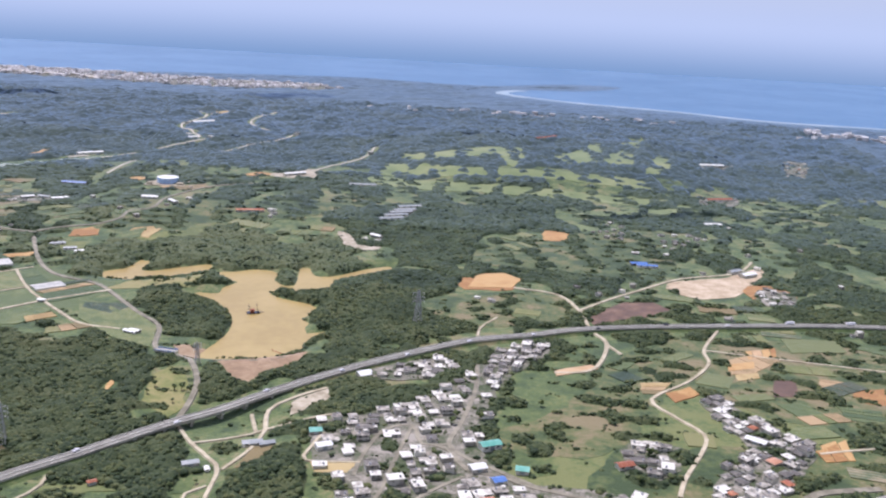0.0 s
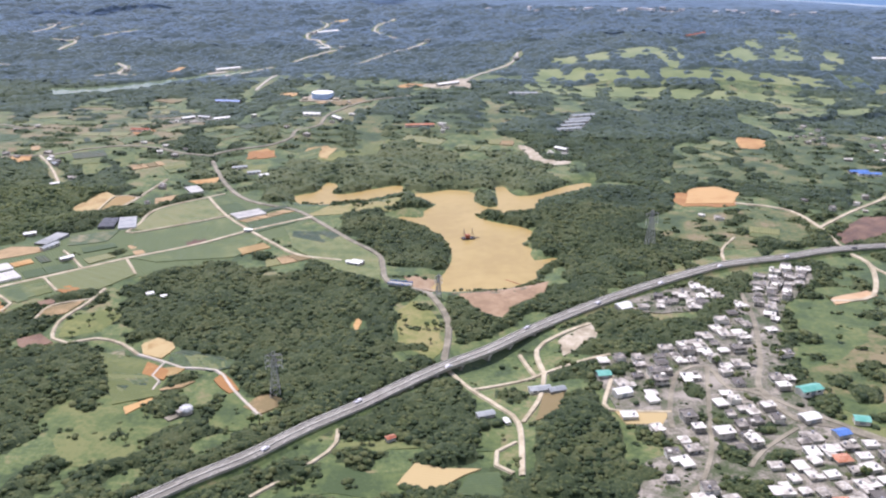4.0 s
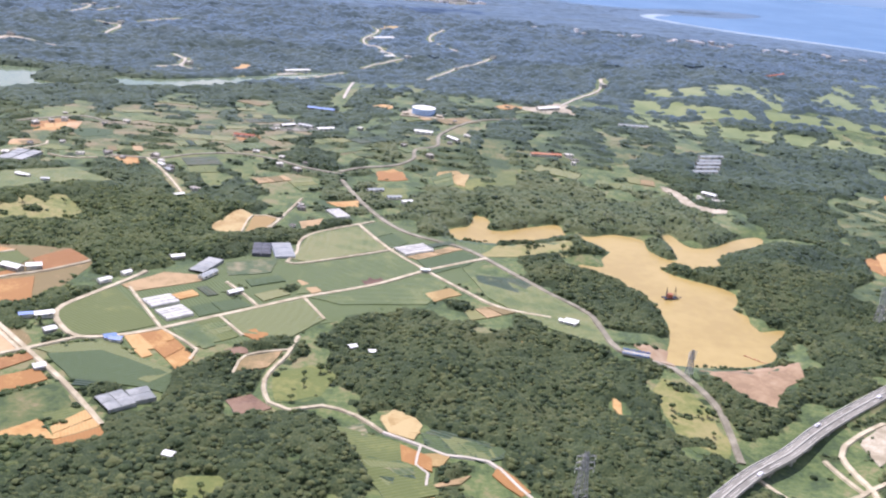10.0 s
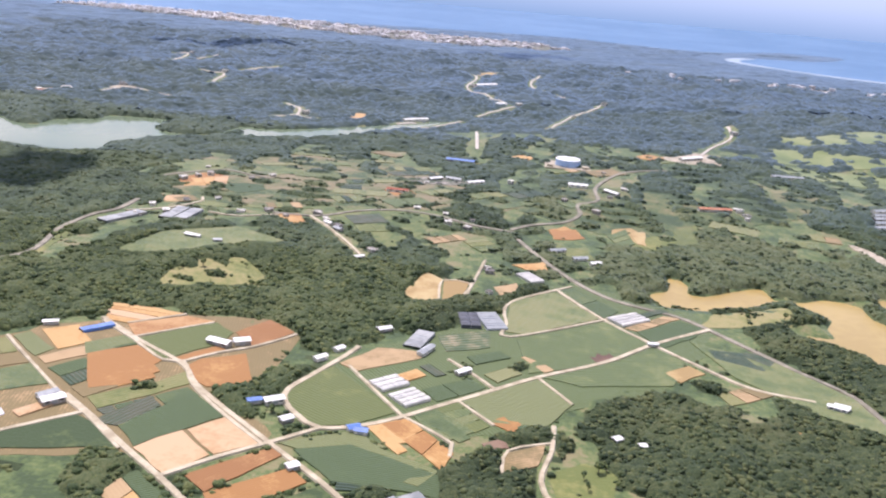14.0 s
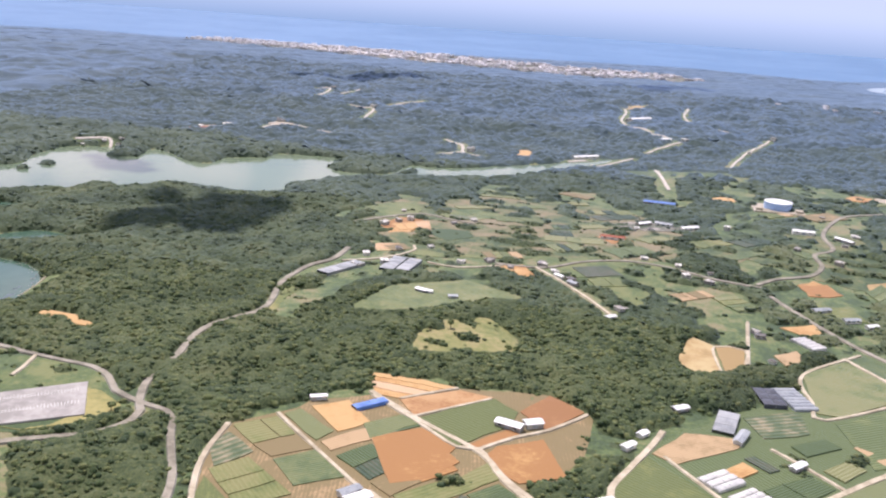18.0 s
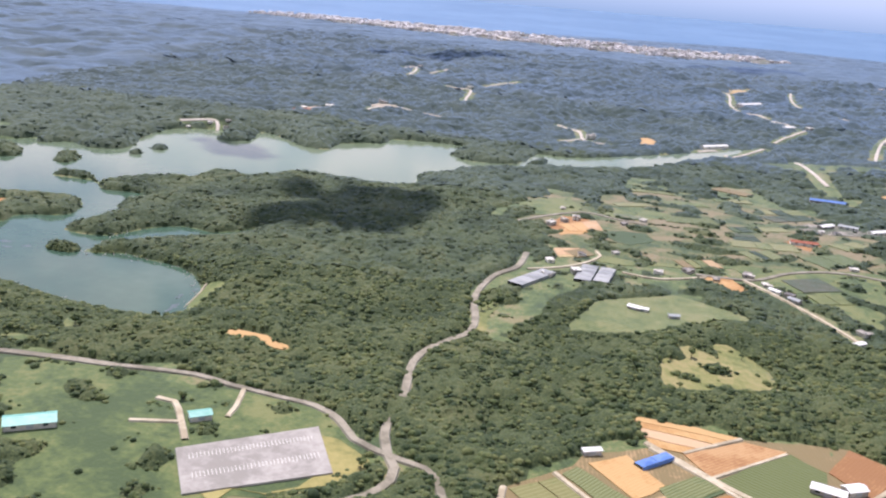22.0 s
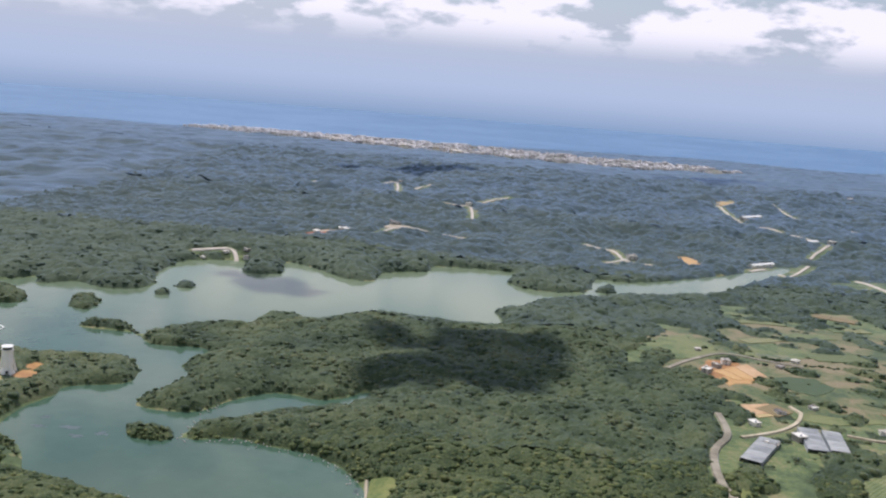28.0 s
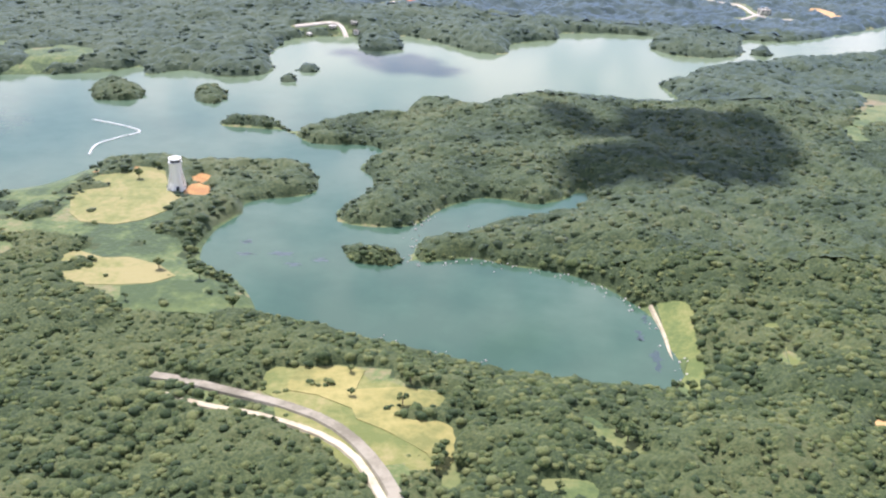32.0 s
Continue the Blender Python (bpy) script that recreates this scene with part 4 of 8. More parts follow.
clearing("soil", (-689, 1600), (-671, 1616), (-667, 1531), (-687, 1512))
clearing("yellow", (-543, 2208), (-487, 2314), (-514, 2167), (-544, 2159))
# roads
road("asphalt_road", 3.6, (-430, 966), (-393, 890), (-358, 843), (-312, 821), (-287, 795), (-251, 749), (-224, 720), (-213, 675), (-204, 662), (-185, 655), (-174, 638), (-162, 601), (-161, 554))
road("concrete_road", 2.4, (-396, 849), (-363, 797), (-335, 764), (-307, 734), (-282, 711), (-249, 704))
road("concrete_road", 2.9, (-292, 804), (-334, 764), (-367, 725), (-407, 691), (-434, 663), (-459, 637), (-474, 621), (-491, 606), (-511, 597), (-524, 606), (-534, 619), (-536, 633), (-528, 655), (-517, 685), (-512, 702))
road("concrete_road", 1.9, (-384, 859), (-427, 810), (-428, 770), (-425, 748), (-359, 802))
road("concrete_road", 2.6, (-661, 688), (-628, 664), (-596, 643), (-578, 619), (-530, 576), (-497, 547), (-464, 513))
road("concrete_road", 2.9, (-636, 593), (-616, 577), (-588, 553), (-566, 535), (-534, 506), (-517, 487))
road("concrete_road", 2.4, (-566, 535), (-549, 556), (-530, 576), (-511, 597))
road("concrete_road", 1.7, (-448, 647), (-428, 625))
road("concrete_road", 1.7, (-474, 621), (-457, 609), (-447, 600), (-447, 587))
road("concrete_road", 1.9, (-407, 691), (-388, 661))
road("concrete_road", 1.7, (-512, 673), (-474, 621))
road("concrete_road", 1.7, (-459, 701), (-443, 684), (-430, 668))
road("concrete_road", 1.9, (-398, 633), (-399, 607), (-404, 577), (-396, 553), (-385, 548), (-370, 556), (-352, 550), (-337, 537))
field("olive", (-361, 539), (-328, 529), (-306, 491), (-328, 479))
field("crop", (-320, 541), (-291, 533), (-284, 523), (-310, 524))
field("soil", (-328, 528), (-312, 519), (-311, 507), (-325, 514))
field("soil", (-281, 519), (-267, 501), (-271, 496), (-284, 511))
road("dirt_track", 1.5, (-337, 537), (-318, 529), (-306, 523), (-286, 522), (-271, 502), (-259, 487), (-248, 474))
road("dirt_track", 1.1, (-318, 529), (-319, 512), (-313, 506), (-313, 496))
road("concrete_road", 1.4, (-422, 580), (-420, 601), (-399, 614))
road("concrete_road", 1.7, (-696, 647), (-645, 599), (-630, 586), (-619, 578), (-591, 552))
road("concrete_road", 2.4, (-619, 580), (-650, 548), (-664, 530), (-681, 524))
road("concrete_road", 2.4, (-714, 630), (-711, 594), (-699, 558), (-682, 524))
road("concrete_road", 1.9, (-659, 684), (-633, 665), (-608, 645), (-597, 647), (-583, 622), (-558, 596), (-533, 574))
road("concrete_road", 1.7, (-645, 685), (-619, 710))
road("concrete_road", 1.4, (-633, 669), (-600, 704))
road("concrete_road", 1.9, (-598, 646), (-583, 665), (-568, 679), (-550, 705))
road("concrete_road", 1.4, (-475, 793), (-477, 837), (-457, 838), (-460, 814))
road("concrete_road", 1.9, (-450, 895), (-458, 815))
road("concrete_road", 2.2, (-161, 548), (-155, 538), (-143, 517), (-128, 495), (-117, 475), (-115, 426))
road("concrete_road", 2.4, (-143, 516), (-111, 533), (-103, 540), (-78, 555), (-62, 561))
road("concrete_road", 2.4, (-103, 540), (-107, 571), (-95, 588), (-72, 607))
road("concrete_road", 1.9, (-117, 566), (-108, 536))
road("concrete_road", 2.2, (-103, 540), (-106, 506), (-115, 476))
road("concrete_road", 1.7, (-118, 455), (-127, 447), (-127, 435), (-119, 428))
road("concrete_road", 1.7, (-206, 464), (-207, 443), (-234, 403))
road("asphalt_road", 3.1, (30, 662), (28, 612), (18, 553), (10, 518), (21, 499), (39, 483), (57, 467))
road("asphalt_road", 2.6, (10, 518), (-6, 517), (-13, 544), (-30, 536), (-40, 496), (-42, 473))
road("asphalt_road", 2.3, (-13, 544), (-22, 485), (-27, 452), (-37, 423), (-49, 406))
road("concrete_road", 1.9, (-66, 531), (-70, 514), (-71, 492), (-40, 490))
road("asphalt_road", 2.3, (18, 476), (-3, 454), (-12, 439))
road("concrete_road", 2.9, (70, 878), (110, 862), (125, 815), (128, 760), (136, 725), (116, 663), (86, 652))
road("concrete_road", 2.9, (125, 815), (160, 857), (193, 891), (243, 941), (311, 977), (345, 1031))
road("concrete_road", 2.4, (240, 779), (214, 724), (209, 690), (184, 648), (154, 615), (147, 598), (159, 570), (168, 540), (142, 484), (134, 462))
road("concrete_road", 1.9, (215, 722), (279, 708), (348, 695))
road("concrete_road", 1.9, (233, 527), (280, 543))
road("concrete_road", 1.7, (32, 724), (35, 753), (50, 783))
road("concrete_road", 1.9, (136, 725), (144, 702))
road("asphalt_road", 3.7, (-751, 948), (-752, 911), (-764, 882), (-767, 840), (-759, 801), (-759, 776), (-770, 754), (-776, 728), (-770, 687), (-770, 664), (-768, 650), (-763, 637), (-757, 627), (-756, 617), (-762, 603), (-775, 593), (-793, 583), (-809, 571), (-830, 556), (-880, 520))
road("asphalt_road", 3.2, (-906, 672), (-867, 676), (-848, 672), (-826, 669), (-805, 666), (-790, 656), (-779, 643), (-769, 638), (-758, 634), (-746, 631), (-739, 625), (-735, 614), (-728, 600), (-721, 587), (-714, 572), (-704, 538))
road("concrete_road", 2.4, (-871, 648), (-862, 647), (-853, 635), (-842, 618))
road("concrete_road", 1.9, (-871, 625), (-851, 631))
road("concrete_road", 1.9, (-840, 670), (-836, 653), (-835, 642))
road("asphalt_road", 3.5, (-1110, 733), (-1092, 729), (-1059, 719), (-1041, 709), (-1028, 695), (-1019, 680), (-1013, 665))
road("concrete_road", 2.2, (-1103, 722), (-1087, 717), (-1066, 712), (-1045, 704), (-1032, 694), (-1023, 679), (-1016, 666))
road("asphalt_road", 4.2, (-1021, 676), (-1011, 669), (-984, 666), (-956, 669), (-906, 672))
# tracks in the far woods
road("dirt_track", 3.6, (-1148, 1440), (-1126, 1463), (-1107, 1497), (-1058, 1499), (-1043, 1569), (-1000, 1586), (-956, 1572))
road("dirt_track", 3.6, (-1010, 1820), (-988, 1826), (-971, 1832), (-959, 1724))
road("dirt_track", 3.6, (-960, 1900), (-950, 1917), (-921, 2004))
road("dirt_track", 3.6, (-804, 1628), (-771, 1579), (-758, 1520), (-727, 1505))
road("dirt_track", 3.6, (-785, 1490), (-758, 1532))
road("dirt_track", 3.6, (-616, 1524), (-590, 1550), (-576, 1509), (-530, 1600))
road("dirt_track", 3.6, (-584, 2197), (-547, 2140), (-551, 1955), (-507, 1870), (-470, 1790))
road("dirt_track", 3.6, (-511, 1668), (-490, 1711), (-457, 1776))
road("dirt_track", 3.6, (-419, 2300), (-436, 2110), (-410, 1990), (-370, 1943))
road("dirt_track", 3.6, (-408, 1530), (-367, 1705), (-310, 1884))
road("dirt_track", 3.6, (-501, 1510), (-489, 1345))
road("dirt_track", 3.6, (-130, 1670), (-138, 1592), (-175, 1515), (-205, 1430))
road("dirt_track", 3.6, (-1142, 2042), (-1122, 2061), (-1096, 1902))
road("dirt_track", 3.6, (-1080, 1994), (-1062, 2062))
road("dirt_track", 3.6, (-1256, 1941), (-1253, 2001))
road("dirt_track", 3.4, (-1206, 1302), (-1172, 1322), (-1153, 1283))
road("dirt_track", 3.6, (152, 2489), (380, 2594))
road("concrete_road", 0.9, (-935, 823), (-932.5, 810), (-931, 793), (-930, 764))
# lanes through the farm land inland
road("asphalt_road", 3.6, (-434, 984), (-419, 1004), (-405, 1015), (-385, 1031), (-372, 1062), (-373, 1095), (-353, 1120), (-353, 1168), (-335, 1225), (-311, 1267), (-262, 1300))
road("asphalt_road", 3.2, (-431, 978), (-466, 984), (-503, 1001), (-536, 1003), (-568, 985), (-596, 955), (-634, 949))
road("concrete_road", 2.2, (-603, 953), (-581, 926), (-553, 884), (-541, 864))
road("asphalt_road", 3.2, (-772, 1033), (-748, 1067), (-722, 1092), (-694, 1082), (-670, 1075))
road("concrete_road", 2.0, (-745, 910), (-723, 925), (-708, 943), (-700, 964), (-704, 975))
road("concrete_road", 2.0, (-683, 931), (-659, 927), (-627, 946))
road("concrete_road", 2.4, (-830, 540), (-806, 555), (-793, 564), (-784, 554), (-778, 540))
# ramp and streets of the village
road("asphalt_road", 5.0, (251, 484), (225, 478), (211, 473), (199, 461), (189, 446), (178, 431), (165, 427))
road("asphalt_road", 3.4, (1, 517), (10, 510), (20, 485), (36, 479), (56, 466), (76, 458), (97, 447), (118, 439), (141, 437), (166, 437), (181, 439))
road("asphalt_road", 2.6, (35, 401), (49, 417), (58, 434), (64, 454))
# expressway
expressway(0, (-560, 80), (-467, 184), (-373, 288), (-279, 392), (-264, 410), (-242, 433), (-222, 460), (-198, 488), (-178, 516), (-159, 540), (-137, 562), (-111, 592), (-74, 628), (-42, 657), (1, 693), (32, 715), (77, 733), (119, 754), (195, 774), (329, 799), (396, 805), (487, 805))
# towns, by their outlines
town(150, (-74, 552), (-47, 559), (-11, 586), (22, 643), (41, 611), (30, 526), (34, 489), (47, 466), (87, 468), (121, 448), (127, 421), (116, 396), (-55, 390), (-59, 443), (-37, 454), (-62, 480))
town(26, (21, 623), (31, 662), (47, 694), (80, 720), (90, 700), (56, 645), (41, 611))
town(14, (-51, 657), (-26, 658), (3, 678), (19, 661), (-10, 627), (-42, 626))
town(56, (180, 604), (194, 613), (212, 572), (232, 538), (219, 506), (193, 473), (177, 451), (150, 449), (160, 488), (190, 527))
town(16, (118, 530), (152, 524), (140, 494), (118, 472), (109, 485))
town(24, (88, 466), (130, 451), (157, 435), (153, 417), (127, 415), (121, 448))
town(9, (316, 915), (348, 911), (334, 862), (306, 865))
town(8, (-551, 617), (-539, 627), (-524, 601), (-533, 593))
town(6, (-537, 664), (-521, 688), (-510, 701), (-520, 671))
town(6, (-459, 701), (-445, 697), (-445, 675), (-453, 681))
town(6, (-455, 881), (-446, 891), (-448, 855), (-456, 846))
town(9, (-540, 1157), (-469, 1172), (-469, 1142), (-535, 1127))
town(6, (-588, 945), (-573, 948), (-562, 927), (-570, 919))
town(6, (-253, 1132), (-203, 1140), (-197, 1110), (-240, 1104))
town(5, (202, 1217), (234, 1192), (213, 1109), (180, 1116))
town(7, (260, 1105), (321, 1134), (309, 1089), (250, 1062))
town(10, (377, 1403), (439, 1427), (422, 1366), (369, 1354))
town(10, (423, 1636), (533, 1760), (516, 1701), (412, 1592))
town(10, (662, 1874), (720, 1895), (638, 1670), (597, 1666))
town(8, (-604, 944), (-593, 945), (-566, 935), (-567, 922))
town(6, (-97, 1065), (-60, 1069), (-62, 1039), (-91, 1037))
town(8, (347, 806), (376, 803), (366, 779), (341, 777))


# ---- the lie of the land ----
RESERVOIR_Z, POND_Z, SEA_Z = -8.2, -6.5, -4.0
KNOLLS = np.array([
    (-372, 1282, 9),
    (-427, 947, 9),
    (35, 731, 0),
    (-272, 694, 4),
    (-71, 534, 2),
    (30, 502, 11),
    (-349, 805, -1),
    (165, 1731, 29),
    (-582, 663, 9),
    (-562, 534, 3),
    (-459, 660, -7),
    (-325, 882, -5),
    (-355, 617, 2),
    (-411, 1996, -1),
    (-210, 650, -7),
    (-775, 940, 3),
    (-708, 1578, -9),
    (-631, 1120, 6),
    (-644, 890, 8),
    (-762, 823, 8),
    (-899, 861, -1),
    (-1062, 870, -5),
    (-868, 751, 9),
    (-461, 813, -3),
    (-603, 1244, -7),
    (-100, 681, -3),
], float)


def inside(px, py, poly):
    """Which of the points lie in the polygon."""
    p = np.asarray(poly, float)
    hit = np.zeros(px.shape, bool)
    for (x0, y0), (x1, y1) in zip(p, np.roll(p, -1, 0)):
        if y0 == y1:
            continue
        hit ^= ((y0 > py) != (y1 > py)) & (px < (x1 - x0) * (py - y0) / (y1 - y0) + x0)
    return hit


def gap(px, py, line, closed=False):
    """Distance from the points to a line of straight pieces."""
    p = np.asarray(line, float)
    best = np.full(px.shape, 1e9)
    for (x0, y0), (x1, y1) in zip(p if closed else p[:-1], np.roll(p, -1, 0) if closed else p[1:]):
        dx, dy = x1 - x0, y1 - y0
        t = np.clip(((px - x0) * dx + (py - y0) * dy) / max(dx * dx + dy * dy, 1e-9), 0, 1)
        best = np.minimum(best, (px - x0 - t * dx) ** 2 + (py - y0 - t * dy) ** 2)
    return np.sqrt(best)


def smooth_line(pts, step=6.0, closed=False):
    """A rounded line through the points (Catmull-Rom), about step metres a piece."""
    p = [Vector(q) for q in pts]
    n = len(p)
    out = []
    for i in range(n if closed else n - 1):
        a, b = p[i], p[(i + 1) % n]
        z = p[i - 1] if closed or i else a
        c = p[(i + 2) % n] if closed or i + 2 < n else b
        k = max(1, int((b - a).length / step))
        for j in range(k):
            t = j / k
            out.append(0.5 * (2 * a + (b - z) * t + (2 * z - 5 * a + 4 * b - c) * t * t + (3 * a - z - 3 * b + c) * t ** 3))
    if not closed:
        out.append(p[-1])
    return [(q.x, q.y) for q in out]


LAKE_LINES = {body: smooth_line(pts, 9.0, True) for body, pts in SHORES.items()}
ISLAND_LINES = [smooth_line(p, 5.0, True) for p in ISLANDS]
COAST_LINE = smooth_line(COAST, 60.0)
SEA_POLY = [(-9000, 12000)] + COAST_LINE + [(9000, COAST_LINE[-1][1]), (9000, 12000)]

RX0, RX1, RY0, RY1, CELL = -1560.0, 920.0, -160.0, 2600.0, 4.0
gx, gy = np.meshgrid(np.arange(RX0, RX1, CELL) + CELL / 2, np.arange(RY0, RY1, CELL) + CELL / 2)


def wobble(x, y, scale, seed):
    """Cheap smooth noise of about -1 to 1."""
    rs = np.random.RandomState(seed)
    out = np.zeros(np.shape(x))
    for k in range(7):
        a, f, ph = rs.uniform(0, 6.283), rs.uniform(0.6, 1.9) / scale, rs.uniform(0, 6.283)
        out = out + np.sin((x * math.cos(a) + y * math.sin(a)) * f * 6.283 + ph + 0.9 * np.sin((x * math.sin(a) - y * math.cos(a)) * f * 2.7 + ph * 2))
    return out / 3.2


def blur(a, n):
    for _ in range(n):
        a = (a + np.roll(a, 1, 0) + np.roll(a, -1, 0) + np.roll(a, 1, 1) + np.roll(a, -1, 1)) / 5
    return a


def stamp(grid, poly, value, mode="set"):
    p = np.asarray(poly, float)
    j0, j1 = int((p[:, 0].min() - RX0) / CELL) - 1, int((p[:, 0].max() - RX0) / CELL) + 2
    i0, i1 = int((p[:, 1].min() - RY0) / CELL) - 1, int((p[:, 1].max() - RY0) / CELL) + 2
    j0, i0 = max(j0, 0), max(i0, 0)
    s = np.s_[i0:max(i1, i0), j0:max(j1, j0)]
    if grid[s].size:
        grid[s][inside(gx[s], gy[s], poly)] = value


def stamp_line(grid, line, width, value):
    p = np.asarray(line, float)
    for a, b in zip(p[:-1], p[1:]):
        j0, j1 = int((min(a[0], b[0]) - width - RX0) / CELL), int((max(a[0], b[0]) + width - RX0) / CELL) + 1
        i0, i1 = int((min(a[1], b[1]) - width - RY0) / CELL), int((max(a[1], b[1]) + width - RY0) / CELL) + 1
        s = np.s_[max(i0, 0):max(i1, 0), max(j0, 0):max(j1, 0)]
        if grid[s].size:
            grid[s][gap(gx[s], gy[s], [a, b]) < width] = value


# how thickly trees stand: groves between the fields, closed woods, open land
patch = wobble(gx, gy, 150, 3) * 0.6 + wobble(gx, gy, 55, 4) * 0.55
TREES = np.clip((patch + 0.1) * 7.0, 0.0, 1.0)
CLUMPS = wobble(gx, gy, 46, 14) + 0.6 * wobble(gx, gy, 19, 15)
TREES[(CLUMPS > 0.95) & (TREES < 0.5)] = 0.9
TREES[(gx < -700) & (gy > 1180)] = 1.0
TREES[gy > 1490] = 1.0
closed_wood = np.zeros(gx.shape)
for density, poly in WOODS:
    stamp(TREES, poly, density), stamp(closed_wood, poly, 1.0)
closed_wood[gy > 1490] = 1
for kind, poly in CLEARINGS:
    if kind in ("scrub", "lime", "grass", "yellow", "straw", "fairway", "dam_grass", "soil"):
        here = np.zeros(gx.shape)
        stamp(here, poly, 1.0)
        TREES[here > 0] = np.where(CLUMPS > ({"scrub": 0.32, "fairway": 0.45, "dam_grass": 1.6, "soil": 0.85}.get(kind, 0.75)), 0.9, 0.01)[here > 0]
    else:
        stamp(TREES, poly, 0.0)
    stamp(closed_wood, poly, 0.0)
for count, poly in TOWNS:
    here = np.zeros(gx.shape)
    stamp(here, poly, 1.0), stamp(closed_wood, poly, 0.0)
    TREES[here > 0] = np.where(CLUMPS > 0.35, 0.9, 0.16)[here > 0]
for kind, poly in FIELDS:
    stamp(TREES, poly, 0.0), stamp(closed_wood, poly, 0.0)
plot_rng = random.Random(12)
taken = np.zeros(gx.shape)
for _, poly in FIELDS:
    stamp(taken, poly, 1.0)
for _, _, pts in ROADS:
    stamp_line(taken, smooth_line(pts, 12.0), 5.0, 1.0)
for q in LAKE_LINES.values():
    stamp(taken, q, 1.0)
stamp(taken, [(60, 562), (130, 610), (140, 560), (119, 500), (89, 481), (55, 479), (37, 519)], 1.0)
for _, poly in TOWNS:
    stamp(taken, poly, 1.0)
for kind, poly in CLEARINGS:
    if kind not in ("scrub", "lime", "crop2", "tan"):
        stamp(taken, poly, 1.0)
made = 0
for _ in range(2600):
    x, y = plot_rng.choice(((plot_rng.uniform(-620, 120), plot_rng.uniform(880, 1360)), (plot_rng.uniform(60, 420), plot_rng.uniform(480, 900)), (plot_rng.uniform(-720, -420), plot_rng.uniform(900, 1360))))
    ang = 0.5 + plot_rng.gauss(0, 0.16) + 0.7 * float(wobble(np.array([x]), np.array([y]), 420, 31)[0])
    l, w = plot_rng.uniform(9, 21), plot_rng.uniform(5, 12)
    if y > 850:
        l, w = l * 1.2, w * 1.2
    quad = [(x + a * l * math.cos(ang) - b * w * math.sin(ang), y + a * l * math.sin(ang) + b * w * math.cos(ang)) for a, b in ((-1, -1), (1, -1), (1, 1), (-1, 1))]
    tx, ty = np.array([q[0] for q in quad] + [x]), np.array([q[1] for q in quad] + [y])
    jj, ii = ((tx - RX0) / CELL).astype(int), ((ty - RY0) / CELL).astype(int)
    if TREES[ii, jj].max() > 0.25 or taken[ii, jj].max() > 0 or made > 150:
        continue
    kind = plot_rng.choices(("crop", "crop2", "olive", "tan", "soil", "dark", "yellow", "rows"), (6, 8, 5, 0.9, 0.3, 4, 0.4, 1))[0]
    field(kind, *quad)
    stamp(taken, quad, 1.0), stamp(TREES, quad, 0.0)
    if plot_rng.random() < 0.75:
        k = plot_rng.randrange(4)
        stamp_line(TREES, [quad[k], quad[(k + 1) % 4]], 3.0, 0.9)
    made += 1
# narrow plots that fill the terraces and the valley floor between the larger fields
for kind, poly in CLEARINGS:
    if kind not in ("crop2", "tan"):
        continue
    q = np.array(poly, float)
    mix = (("crop", "crop2", "dark", "olive", "soil", "rows"), (6, 5, 5, 3, 1.2, 1.5)) if kind == "crop2" else (("soil", "olive", "tan", "crop", "red", "pale_soil", "dark"), (5, 4, 3, 2, 2, 1.5, 1))
    for _ in range(900):
        x, y = plot_rng.uniform(q[:, 0].min(), q[:, 0].max()), plot_rng.uniform(q[:, 1].min(), q[:, 1].max())
        ang = radians(46 if kind == "crop2" else 53) + plot_rng.gauss(0, 0.06) + plot_rng.choice((0, math.pi / 2))
        l, w = plot_rng.uniform(7, 15), plot_rng.uniform(3.0, 5.5)
        quad = [(x + a * l * math.cos(ang) - b * w * math.sin(ang), y + a * l * math.sin(ang) + b * w * math.cos(ang)) for a, b in ((-1, -1), (1, -1), (1, 1), (-1, 1))]
        tx = np.array([r[0] for r in quad] + [x] + [(quad[i][0] + quad[i - 1][0]) / 2 for i in range(4)])
        ty = np.array([r[1] for r in quad] + [y] + [(quad[i][1] + quad[i - 1][1]) / 2 for i in range(4)])
        jj, ii = ((tx - RX0) / CELL).astype(int), ((ty - RY0) / CELL).astype(int)
        if taken[ii, jj].max() > 0 or not inside(tx, ty, poly).all():
            continue
        field(plot_rng.choices(*mix)[0], *quad)
        stamp(taken, quad, 1.0), stamp(TREES, quad, 0.0)
KIN = {"crop": ("crop", "crop2", "dark", "olive"), "crop2": ("crop2", "crop", "olive", "crop2"), "dark": ("dark", "crop", "dark", "rows"), "soil": ("soil", "soil", "tan", "pale_soil"), "olive": ("olive", "olive", "crop2", "tan"), "tan": ("tan", "tan", "yellow", "olive")}


